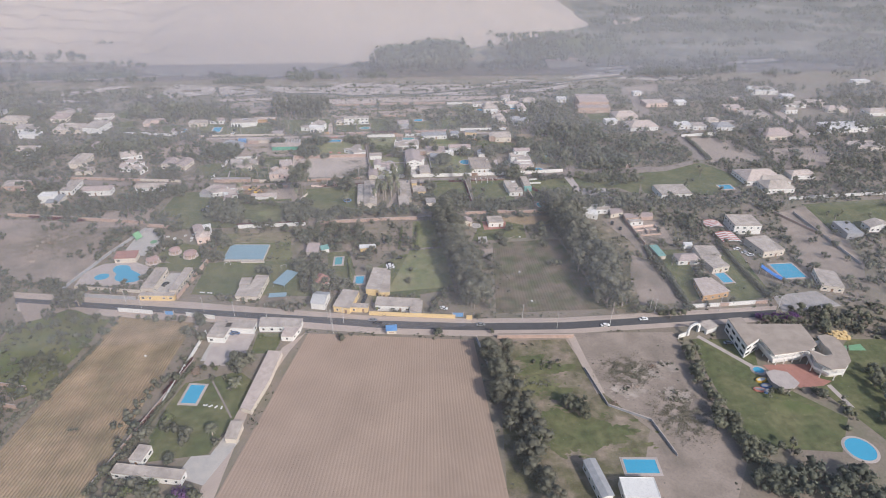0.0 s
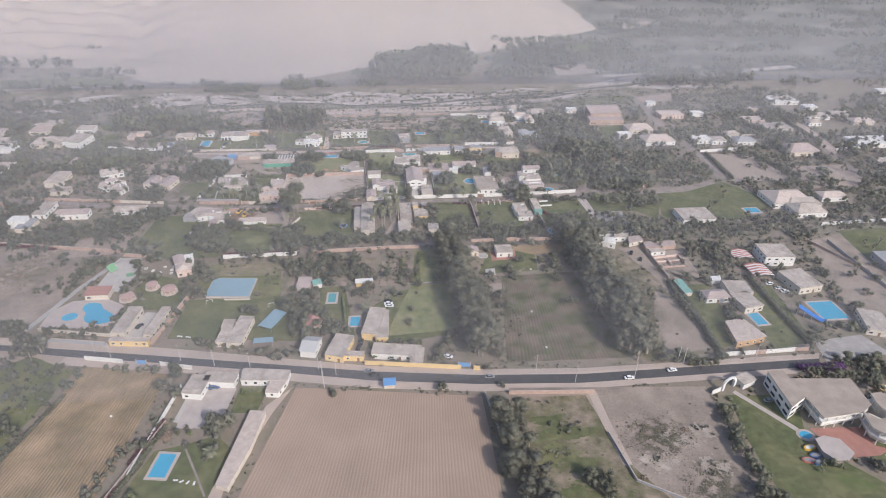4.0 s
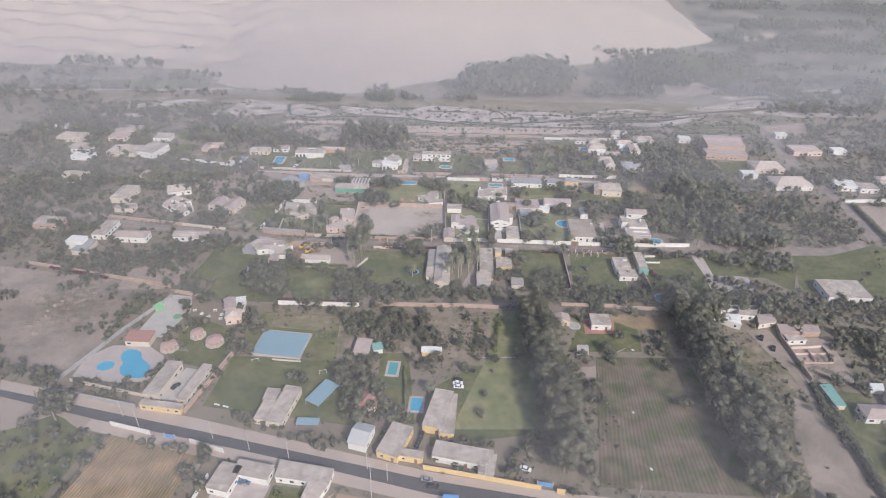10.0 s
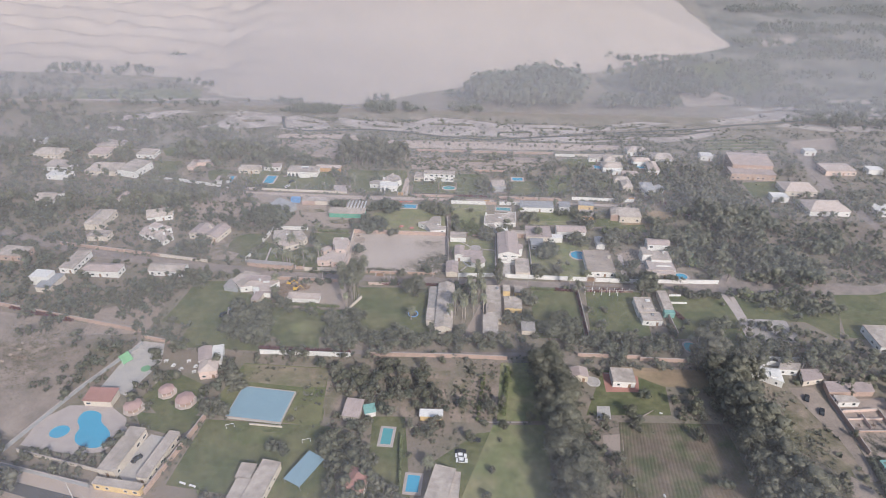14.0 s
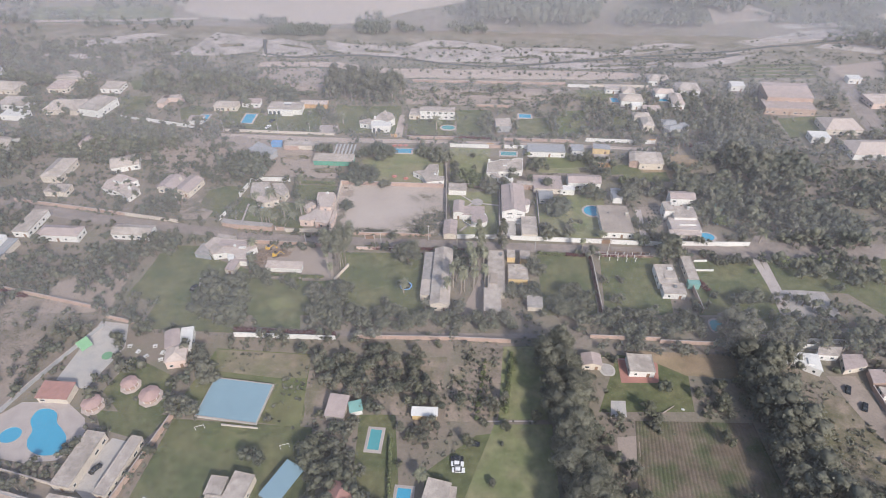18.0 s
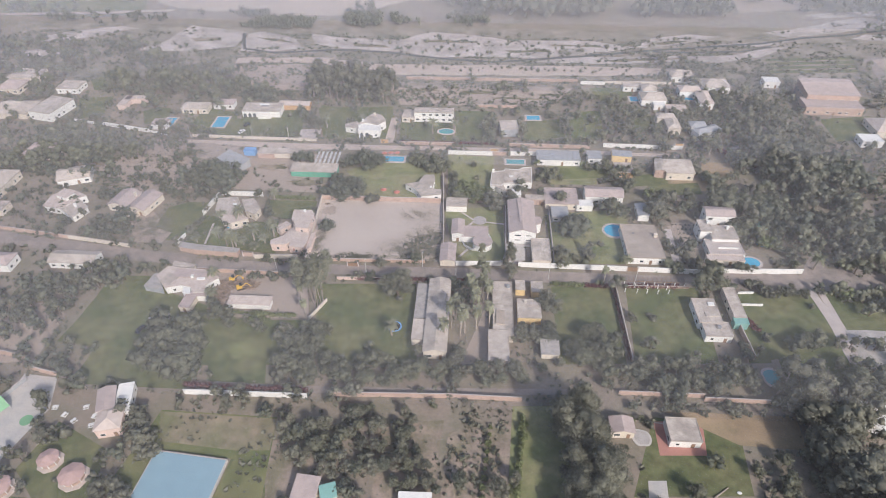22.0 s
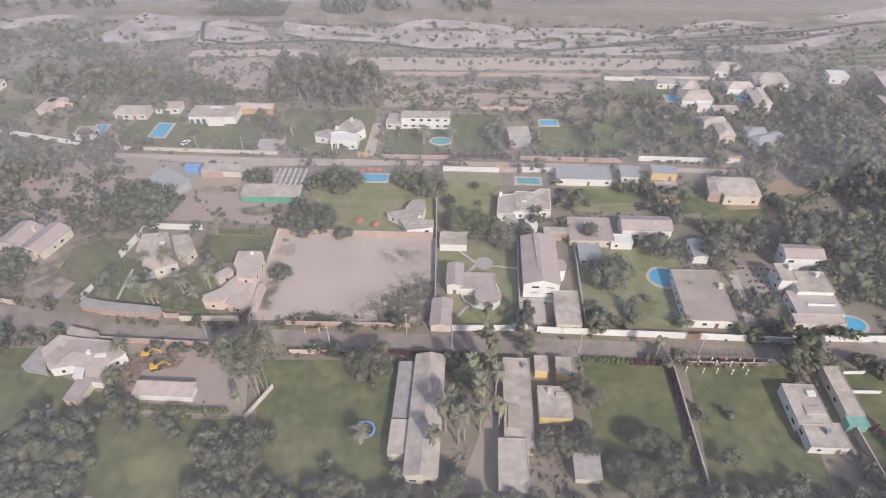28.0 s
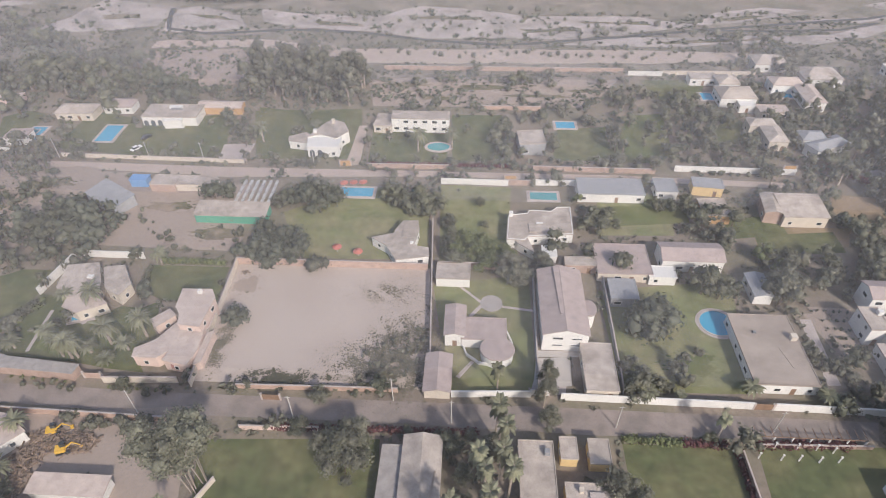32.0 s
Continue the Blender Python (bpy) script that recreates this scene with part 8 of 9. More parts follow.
wall("adobe", 1.2, 71.4, 384.7, 96.5, 385.4)
wall("cream", 1.6, -141.9, 491.2, -73.7, 489.7)
wall("brick", 1.8, -28.8, 488.8, 0.0, 489.1)
wall("brick", 2.0, 29.4, 489.4, 71.5, 489.2)
wall("white", 2.2, 78.5, 491.2, 119.5, 490.5)
wall("white", 2.2, -2.4, 480.2, 20.5, 480.0)
wall("white", 2.2, 28.4, 480.6, 43.4, 480.9)
wall("brick", 2.2, 19.5, 480.3, 27.9, 480.3)
wall("white", 1.4, -215.7, 505.2, -156.7, 492.2)
wall("brick", 2.0, -33.3, 568.2, 22.3, 568.7)
wall("brick", 2.0, 22.3, 568.7, 74.0, 569.2)
wall("white", 2.0, 75.5, 566.4, 90.4, 566.2)
wall("cream", 2.0, 90.6, 567.3, 131.3, 568.0)
wall("adobe", 1.8, 11.4, 532.6, 35.0, 532.8)
wall("white", 2.2, 104.7, 395.0, 135.2, 395.7)
wall("white", 2.4, 115.8, 395.3, 143.9, 396.3)
wall("white", 2.4, -81.9, 326.3, -40.9, 326.8)
wall("adobe", 2.2, -32.6, 328.1, 6.8, 329.4)
wall("adobe", 2.2, 6.8, 329.4, 29.1, 329.3)
wall("adobe", 2.0, 60.9, 333.7, 88.5, 333.9)
wall("adobe", 2.2, 88.2, 332.5, 124.3, 332.4)
wall("white", 2.2, 144.5, 336.3, 164.0, 336.6)
wall("adobe", 2.8, -91.4, 288.0, -98.9, 252.2)
wall("grey", 1.8, -160.0, 266.7, -149.5, 299.3)
wall("grey", 1.8, -149.5, 299.3, -137.3, 329.1)
wall("grey", 2.2, -161.1, 261.8, -119.5, 254.0)
wall("adobe", 2.2, -139.5, 333.4, -123.1, 330.1)
wall("yellow", 2.2, -1.8, 230.9, 40.5, 224.3)
wall("yellow", 2.4, 45.8, 223.2, 48.7, 222.9)
wall("cream", 0.8, -73.2, 285.5, -60.1, 284.8)
wall("white", 2.2, -125.0, 244.8, -107.6, 241.1)
wall("white", 2.2, -91.0, 238.2, -76.5, 234.2)
wall("white", 2.2, 162.2, 222.4, 176.7, 222.4)
wall("brick", 2.2, 176.7, 222.4, 181.9, 222.4)
wall("white", 2.2, 181.9, 222.4, 196.8, 222.8)
wall("adobe", 2.2, 196.6, 222.4, 203.2, 222.7)
wall("brick", 2.0, 58.3, 207.3, 94.5, 204.7)
wall("grey", 2.0, 48.3, 208.2, 50.7, 187.2)
wall("grey", 1.2, 93.0, 183.2, 95.8, 160.4)
wall("grey", 1.2, 95.8, 160.4, 110.3, 150.9)
wall("grey", 1.2, 110.3, 150.9, 113.1, 133.0)
wall("adobe", 1.8, -98.6, 140.5, -78.9, 203.6)
wall("adobe", 1.6, 265.9, 318.8, 280.3, 282.9)
wall("grey", 1.6, 278.7, 317.8, 278.7, 253.3)
wall("white", 2.0, 268.7, 463.2, 305.4, 464.9)
wall("cream", 2.0, 322.3, 495.0, 372.1, 502.0)
wall("adobe", 2.0, 161.9, 314.8, 162.8, 285.2)
wall("adobe", 1.0, 164.9, 296.4, 178.3, 297.3)
wall("adobe", 1.2, 178.4, 297.6, 178.7, 308.2)
wall("pink", 1.3, 170.4, 298.0, 170.2, 305.6)
wall("pink", 1.0, 163.6, 302.6, 177.6, 303.4)
wall("pink", 1.5, 163.4, 306.4, 177.8, 308.2)
wall("white", 2.2, 128.5, 333.8, 153.2, 333.1)
wall("adobe", 2.4, 67.6, 382.3, 67.8, 346.7)
wall("adobe", 2.4, 108.5, 384.6, 110.0, 350.5)
wall("cream", 1.6, -48.3, 361.0, -43.5, 371.2)
wall("white", 1.0, 114.7, 383.4, 120.7, 383.8)
wall("white", 1.0, 112.7, 377.0, 121.9, 377.2)
wall("white", 2.0, -78.2, 223.5, -85.2, 178.5)
# hedges
hedge("leafbright", 2.2, 2.2, -82.4, 436.7, -62.6, 436.4)
hedge("leafred", 1.8, 1.4, -34.4, 383.8, 11.1, 384.8)
hedge("leafbright", 1.6, 2.2, 42.9, 384.8, 55.9, 384.5)
hedge("leafred", 1.4, 2.0, 55.9, 384.5, 65.4, 384.4)
hedge("leafred", 1.6, 1.6, -28.0, 490.3, 21.7, 490.6)
hedge("leafred", 1.4, 2.4, 71.4, 384.9, 92.7, 385.9)
hedge("leaf", 1.8, 1.6, -82.6, 422.7, -84.1, 434.4)
hedge("leafred", 2.0, 1.6, -83.0, 329.4, -63.5, 329.1)
hedge("leafred", 2.0, 1.6, -63.5, 329.1, -41.5, 329.4)
hedge("leafred", 1.8, 1.4, 67.0, 383.3, 67.4, 348.1)
hedge("leaf", 2.4, 3, 164.9, 280.2, 162.7, 247.7)
hedge("leaf", 2.4, 3, 162.7, 247.7, 160.7, 222.1)
hedge("leaf", 2.6, 3, 208.2, 285.9, 207.0, 254.2)
hedge("leaf", 2.6, 3, 207.0, 254.2, 206.5, 226.9)
hedge("leafbright", 1.8, 1.6, 29.2, 323.8, 26.5, 295.8)
hedge("leafbright", 1.6, 2.0, -79.5, 362.9, -53.4, 362.5)
hedge("leafred", 1.6, 3, 110.9, 371.8, 116.5, 363.8)
hedge("leafbright", 1.8, 1.2, -13.3, 283.3, -10.6, 253.6)
hedge("leaf", 2.2, 2.2, -78.4, 201.7, -89.1, 162.7)
hedge("leaf", 2.2, 2.2, -89.1, 162.7, -99.8, 136.1)
hedge("leafgrey", 1.6, 2, -124.3, 222.5, -132.4, 193.6)
hedge("leafgrey", 1.6, 2, -132.4, 193.6, -141.3, 170.4)
hedge("leafred", 2.2, 3.2, 121.1, 324.2, 121.2, 323.6)
hedge("leafred", 1.8, 2, -214.8, 351.4, -178.5, 343.0)
hedge("leafred", 1.8, 2, 114.1, 368.2, 114.4, 366.4)
# trees beyond the second lane
grove("mixed", -210.5, 567.2, -164.3, 537.8, 50, 36, 10, 15)
grove("mixed", -178.6, 558.9, -131, 540.4, 36, 36, 8, 12)
tree("dark", -116.9, 536.5, 14)
tree("dark", -111.2, 532.5, 11)
grove("tall", -87.7, 550.7, -38.9, 546.1, 26, 44, 14, 20)
grove("shrub", -35.9, 550.4, 46.6, 535.5, 40, 70, 1.5, 3.5)
grove("round", -26.8, 557, 45.9, 559.3, 10, 7, 5, 8)
grove("shrub", -193.5, 592, -105.1, 583.8, 30, 30, 2, 4)
grove("shrub", -69.1, 591, 112, 588.7, 16, 70, 1.5, 3.5)
grove("shrub", 115.9, 575.6, 158.9, 573.8, 12, 26, 2, 4)
grove("shrub", -94.7, 625.2, 162.2, 626.3, 40, 70, 1.5, 4)
tree("round", -84.3, 513.3, 8)
tree("round", -75.6, 506.1, 7)
tree("round", -56.8, 521.3, 5)
tree("round", -30.4, 502.3, 6)
tree("round", 37.6, 501.7, 9)
tree("round", 89.5, 535.6, 8)
tree("round", 142.3, 499.3, 11)
tree("round", -76.3, 500.9, 6)
tree("round", -92.9, 501.0, 3)
tree("round", -133.7, 519.1, 5)
tree("date", -11.9, 500.4, 10)
tree("date", 0.4, 502.7, 9)
tree("date", -70.7, 504.3, 9)
tree("date", -52.6, 515.3, 3)
grove("round", 17.2, 517.8, 21.9, 494.4, 8, 12, 5, 8)
grove("tall", 59.5, 516.2, 60.1, 499.1, 5, 6, 8, 11)
grove("mixed", 74.9, 525.1, 81.3, 498.3, 18, 14, 5, 8)
grove("mixed", 94.3, 528.6, 105.6, 496.4, 18, 18, 5, 8)
grove("mixed", 134.8, 549.7, 144.6, 495.5, 30, 26, 5, 9)
grove("garden", -153.8, 510.4, -132, 494.9, 8, 10, 2, 5)
grove("garden", -85.1, 495.4, -112.5, 494.1, 6, 10, 2, 4)
grove("shrub", -63.4, 491.4, -30.8, 491.8, 5, 12, 1.5, 3)
grove("garden", 52, 493.7, 75.2, 493.9, 6, 14, 2, 5)
# trees between the lanes
grove("grey", -162.1, 489.6, -141.6, 486.5, 14, 10, 6, 9)
tree("dark", -77.2, 468.6, 9)
tree("dark", -72.0, 469.5, 8)
tree("dark", -45.5, 465.9, 10)
tree("dark", -40.3, 462.3, 9)
tree("dark", -37.9, 468.4, 9)
tree("dark", -50.7, 467.2, 8)
tree("dark", -43.7, 473.7, 8)
grove("round", -20, 474, -6.2, 463.6, 10, 14, 5, 8)
grove("round", -3.2, 472, 1.6, 436.7, 6, 12, 4, 7)
grove("bright", 3.6, 447, 18.4, 438.8, 10, 14, 5, 7)
grove("grey", 20.3, 435.7, 23.2, 433.7, 4, 3, 9, 11)
tree("round", 33.4, 448.2, 8)
tree("round", 11.1, 467.8, 4)
tree("round", 12.7, 457.0, 3)
tree("bright", 42.6, 471.3, 5)
grove("round", 43.4, 456.7, 52.4, 462, 8, 7, 4, 7)
grove("mixed", 74.7, 472.7, 83.2, 450.7, 22, 15, 5, 8)
grove("mixed", 121, 446.7, 148.1, 438.4, 16, 22, 6, 9)
grove("tall", 144.7, 497.6, 159.9, 466.6, 34, 28, 8, 13)
grove("shrub", 102, 477.2, 114.2, 478.3, 4, 8, 1.5, 3)
grove("dark", -129.3, 454.5, -103.9, 445.4, 22, 26, 8, 11)
grove("mixed", -150, 470, -134.4, 470, 18, 12, 5, 8)
grove("dark", -57.3, 445.6, -41.6, 439.5, 12, 12, 7, 9)
grove("shrub", -38.7, 436.5, -34.7, 434.4, 4, 3, 4, 5)
grove("shrub", -104, 452.6, -62.1, 446.6, 22, 16, 1, 2.5)
tree("date", -81.4, 435.6, 7)
tree("dark", -51.8, 414.2, 7.5)
tree("dark", 55.3, 418.1, 12)
tree("dark", 53.8, 417.9, 10)
tree("round", 51.0, 437.9, 9)
tree("round", 71.9, 431.2, 10)
tree("round", 76.0, 429.3, 8)
tree("grey", 91.3, 427.4, 11)
tree("grey", 90.6, 432.6, 9)
tree("grey", 97.2, 432.8, 9)
grove("grey", 47.5, 406, 50.4, 397.8, 6, 5, 4, 6)
grove("shrub", 57.4, 403.9, 60.3, 400.9, 4, 4, 3, 4)
grove("shrub", -15.3, 400.7, -2.5, 409.9, 10, 14, 0.6, 1.2)
grove("shrub", -7.5, 394.6, -18.2, 394.6, 3, 8, 1, 2)
tree("date", -91.9, 418.6, 9)
tree("date", -90.1, 401.0, 9)
tree("date", -92.7, 401.5, 8)
tree("date", -88.8, 401.4, 8.5)
tree("date", -82.4, 406.0, 9.5)
tree("date", -74.4, 408.9, 9.5)
grove("garden", -112.8, 408.5, -107.5, 418.5, 2.5, 14, 2, 4)
grove("shrub", -112.0, 401.5, -107.5, 408.5, 3, 7, 1, 2)
for a, b, hh in ((-106.5, 403.4, 4.5), (-98.0, 406.5, 6), (-80.4, 399.6, 3.2), (-77.2, 404.3, 4.5), (-86.2, 403.0, 4), (-100.6, 419.5, 5)):
    tree("date", a, b, hh)
tree("grey", -97.5, 412.3, 5.5)
grove("garden", 91.3, 412.3, 98.9, 401, 6, 12, 2, 4)
grove("garden", 92.1, 443.4, 101, 441.4, 10, 8, 5, 8)
grove("garden", 127.2, 425.9, 134.4, 408.5, 10, 14, 4, 7)
tree("date", 133.4, 416.4, 8)
tree("date", 130.4, 421.3, 6)
tree("fan", 15.7, 396.7, 10)
tree("date", 149.4, 399.0, 9)
tree("date", 173.1, 420.1, 8)
# trees along the walled lane
tree("gum", -45.2, 370.6, 26)
tree("gum", -48.2, 370.4, 23)
tree("gum", -47.0, 368.6, 24)
tree("fan", 4.8, 359.9, 14)
tree("fan", 8.2, 356.5, 14)
tree("fan", 2.7, 353.4, 12)
tree("fan", 9.7, 357.5, 15)
tree("fan", 13.6, 364.6, 15)
tree("fan", 15.8, 373.8, 15)
tree("fan", 11.5, 373.6, 15)
tree("fan", 16.7, 379.7, 15)
tree("fan", 15.1, 383.4, 16)
tree("fan", 18.5, 361.2, 13)
tree("fan", 13.7, 360.2, 12)
tree("fan", 5.8, 364.1, 13)
tree("fan", 17.7, 370.9, 14)
tree("fan", 12.7, 371.3, 13)
tree("fan", 63.6, 386.1, 9)
tree("date", -16.6, 355.3, 8)
grove("tall", 26.8, 398.8, 26.6, 384.5, 2, 3, 9, 11)
tree("fan", -53.3, 370.7, 9)
tree("fan", -49.6, 362.7, 9)
tree("date", -87.1, 368.9, 7)
tree("date", -90.0, 380.2, 7)
tree("date", 74.5, 398.4, 4.5)
tree("date", 49.9, 395.6, 4.5)
tree("date", 91.3, 396.7, 4.5)
tree("fan", 58.0, 396.1, 3)
tree("round", 105.2, 388.9, 13)
tree("round", 100.7, 383.6, 11)
tree("round", 107.1, 386.3, 10)
tree("grey", 68.3, 383.2, 8)
tree("round", 118.8, 387.0, 5)
grove("shrub", -98.4, 393.5, -84.9, 392.5, 2, 6, 1.5, 2.2)
grove("shrub", -76.2, 392.5, -60.8, 392.5, 2, 8, 1.5, 2.2)
grove("shrub", -82.9, 382.5, -61.7, 382.5, 4, 10, 2, 4)
tree("grey", -25.3, 392.0, 6)
tree("grey", -34.1, 385.1, 5)
tree("round", -16.8, 376.8, 11)
tree("grey", -14.7, 381.4, 9)
# gardens south of the walled lane
grove("round", -103.8, 346.7, -83.6, 342.6, 24, 20, 8, 11)
grove("round", -87.6, 361.5, -76, 358.5, 8, 8, 5, 8)
grove("garden", -71.2, 359.5, -62.5, 356.5, 6, 5, 4, 6)
grove("grey", -57.7, 351.5, -50, 351.5, 8, 7, 5, 7)
grove("round", -45.1, 341.6, -40.4, 356.5, 10, 14, 5, 8)
tree("grey", -16.7, 375.9, 11)
tree("grey", -20.4, 378.5, 9)
tree("grey", 42.1, 370.1, 10)
tree("grey", 39.5, 372.1, 9)
grove("grey", 28.4, 356.5, 41.1, 358.5, 9, 11, 4, 7)
grove("round", 46.9, 352.5, 63.5, 353.5, 10, 16, 6, 8)
tree("grey", 75.1, 353.8, 7)
tree("grey", 71.3, 366.0, 4)
tree("shrub", 77.9, 368.5, 2.5)
tree("shrub", 79.5, 367.0, 2.5)
grove("round", -100.9, 340.7, -82.7, 343.6, 22, 24, 8, 11)
grove("round", -54.8, 343.6, -39.3, 334.7, 10, 14, 6, 9)
grove("round", -40.3, 339.6, -4.6, 335.6, 10, 26, 5, 8)
grove("mixed", -4.6, 339.6, 30.3, 336.6, 8, 18, 5, 8)
grove("round", 45.9, 348.5, 61.4, 342.5, 12, 12, 7, 9)
grove("mixed", 67.3, 340.5, 88.7, 340.5, 10, 18, 6, 9)
grove("mixed", 89.7, 340.5, 107.3, 338.5, 7, 10, 5, 8)
grove("tall", 122.1, 328.6, 137.3, 325.8, 20, 22, 9, 13)
grove("mixed", -157, 366, -124.5, 380.7, 20, 28, 6, 9)
grove("mixed", -157, 344, -138.1, 352.9, 20, 16, 5, 8)
tree("grey", -146.5, 252.0, 11)
tree("grey", -152.0, 253.5, 10)
tree("round", -165.0, 267.5, 9)
tree("round", -159.0, 264.5, 8)
grove("mixed", -128.2, 331, -114.5, 324, 6, 6, 6, 8)
grove("garden", -43.3, 350.5, -54.8, 332.7, 6, 10, 3, 5)
grove("garden", 100.5, 347.5, 107.4, 343.5, 5, 5, 4, 6)
grove("grey", 120, 384.9, 140.7, 383, 6, 9, 4, 6)
grove("garden", 149.7, 383.1, 171.4, 384.6, 8, 14, 4, 7)
tree("round", 159.5, 373.9, 8)
grove("shrub", 71.1, 330.6, 87.7, 329.6, 5, 16, 1.5, 2.5)
grove("shrub", 94.5, 330.6, 100.4, 326.6, 4, 6, 1.5, 2.5)
# trees north of the main road
grove("grey", -99, 320, -83.7, 303.1, 6, 14, 6, 8)
grove("grey", -91.4, 294.1, -84.6, 286.1, 5, 5, 5, 7)
grove("round", -129.2, 322, -122.4, 317, 5, 3, 6, 7)
grove("garden", -121.4, 307.1, -111.6, 310.1, 5, 7, 3, 5)
grove("grey", -95.3, 293.1, -88.5, 289.1, 6, 5, 5, 7)
grove("mixed", -46.1, 311, -14.1, 306.9, 16, 24, 5, 8)
grove("round", -41.7, 278.9, -26.1, 252.5, 16, 24, 6, 9)
grove("grey", -21.7, 260.1, -11.7, 251.4, 8, 7, 5, 7)
tree("dark", -60.2, 274.1, 7)
tree("dark", -55.7, 272.5, 6)
grove("mixed", -8.4, 321.8, 0.7, 295, 7, 14, 4, 7)
grove("grey", -32.1, 285, -24.4, 268.6, 8, 8, 5, 7)
grove("mixed", -15.1, 312.9, -4.2, 297, 8, 8, 4, 6)
tree("date", -1.4, 268.7, 6)
tree("date", -28.6, 250.1, 7)
grove("shrub", 9.1, 315.8, 23.1, 294.9, 16, 30, 0.8, 2)
grove("bright", 29.4, 322.7, 26, 294.9, 2, 9, 2, 3.5)
grove("shrub", 77.6, 299.9, 79.1, 290.9, 4, 6, 3, 4)
grove("garden", 63.4, 324.7, 70.2, 321.7, 3, 4, 2, 4)
grove("grey", -167.6, 296.8, -154.3, 309.7, 12, 7, 4, 6)
grove("tall", -155.9, 254.9, -145.7, 247.8, 8, 7, 11, 14)
grove("shrub", -152.8, 267.7, -120, 263.9, 3, 12, 2, 3)
grove("shrub", -122.8, 274.5, -114.9, 273.6, 3, 4, 2, 3)
grove("garden", -81.3, 252.3, -33.6, 237.8, 5, 22, 2, 4)
grove("shrub", -116.3, 237.9, -90, 234.1, 3, 7, 3, 5)
tree("round", -84.1, 233.6, 6)
tree("dark", 30.7, 212.5, 5)
tree("round", 56.3, 211.5, 3.5)
tree("round", 51.2, 222.5, 5)
grove("round", 28.8, 228.2, 42.7, 249.9, 5, 8, 4, 6)
grove("garden", 1.5, 245.3, 23.7, 241.5, 3, 8, 2, 4)
grove("garden", 18.8, 231.2, 0.6, 234, 3, 6, 2, 3)
grove("wide", 45.0, 322.8, 52.5, 231.5, 9, 34, 12, 17)
grove("tall", 44.5, 325.8, 54, 227.5, 11, 32, 10, 16)
grove("wide", 121.1, 338.6, 124.3, 229.3, 11, 40, 12, 18)
grove("tall", 120.2, 345.6, 122.4, 222.2, 16, 46, 10, 17)
grove("shrub", 60.5, 279.9, 67.9, 243, 8, 14, 1, 2.5)
grove("shrub", 137.4, 280.3, 138.4, 234.6, 18, 16, 1, 2)
grove("round", 131.4, 225.3, 153.5, 215.4, 6, 12, 4, 6)
grove("garden", 175.4, 249.3, 181.4, 251.5, 2, 2, 3, 4)
# trees south of the main road
grove("wide", 55.2, 196.9, 59.8, 134.9, 9, 20, 8, 11.5)
grove("wide", 52.2, 198.9, 56.8, 135.9, 8, 14, 7, 10)
grove("wide", 57.8, 140, 60, 114.5, 7, 9, 7, 10)
grove("round", 80.5, 164.6, 85.6, 155.6, 8, 6, 5, 7)
grove("shrub", 71.3, 185.9, 84.4, 188.1, 8, 10, 1, 2)
grove("round", 145.5, 190.9, 138.8, 151.1, 5, 16, 5, 7)
grove("round", 137.8, 150.1, 144, 127.8, 9, 18, 6, 8)
grove("dark", 137, 121.6, 177.3, 107.6, 16, 34, 6, 9)
grove("round", 222.8, 171.4, 202.1, 139.5, 8, 8, 6, 9)
grove("round", 165.7, 160.6, 175.7, 159.7, 4, 5, 3, 5)
grove("mixed", -166.7, 241.4, -125.1, 222.3, 22, 20, 5, 8)
grove("mixed", -152.1, 211.9, -128.7, 196.7, 10, 12, 4, 7)
grove("mixed", -147.8, 180.4, -146, 206.8, 10, 10, 4, 7)
grove("grey", -59.4, 201.6, -54.3, 197.6, 6, 5, 7, 9)
grove("garden", -8.2, 212.5, -82.7, 219.8, 2, 3, 3, 5)
grove("garden", -82.1, 169.8, -69.8, 156.7, 6, 7, 3, 6)
grove("garden", -93.8, 138.2, -75.7, 134.3, 6, 9, 4, 6)
grove("garden", -75.4, 198.4, -56.1, 184.3, 6, 6, 3, 4)
grove("shrub", -100.1, 164.5, -87.4, 195.2, 6, 16, 2, 4)
grove("grey", -88.9, 225.8, -81.7, 219.8, 4, 5, 4, 6)
grove("shrub", -50, 171.2, -41.1, 184.5, 4, 8, 0.6, 1.2)
grove("mixed", 201.5, 207.9, 238.6, 205.3, 9, 14, 4, 7)
grove("garden", 228.4, 238.9, 240.5, 230.8, 4, 8, 3, 5)
grove("mixed", 263.4, 260.7, 323.4, 308.4, 30, 18, 4, 7)
hedge("leafpurple", 3.0, 6.0, -69.9, 133.2, -63.2, 132.5)
# trees in the west and north-west
grove("mixed", -199.9, 339.2, -176.1, 364.1, 26, 26, 6, 9)
grove("mixed", -169, 357, -146, 366.9, 16, 18, 5, 8)
grove("mixed", -240.8, 414.2, -204.2, 410.6, 18, 16, 5, 8)
grove("mixed", -155.1, 407, -138.5, 412.9, 16, 16, 6, 9)
grove("mixed", -263.3, 435, -245.8, 466.9, 26, 26, 6, 9)
grove("mixed", -227.6, 473.9, -158.8, 463.9, 40, 60, 6, 10)
grove("mixed", -154.7, 452.6, -125.1, 436.1, 14, 16, 5, 8)
grove("mixed", -343.4, 560.5, -249.1, 554.6, 30, 46, 7, 11)
grove("mixed", -283.2, 510.5, -248.2, 512.1, 22, 26, 6, 9)
grove("mixed", -226.8, 380.3, -208.6, 395.5, 14, 14, 4, 7)
grove("mixed", -171.1, 428.4, -172, 402.3, 14, 12, 4, 7)
grove("mixed", -224.7, 489.2, -182.6, 477.4, 14, 16, 6, 9)
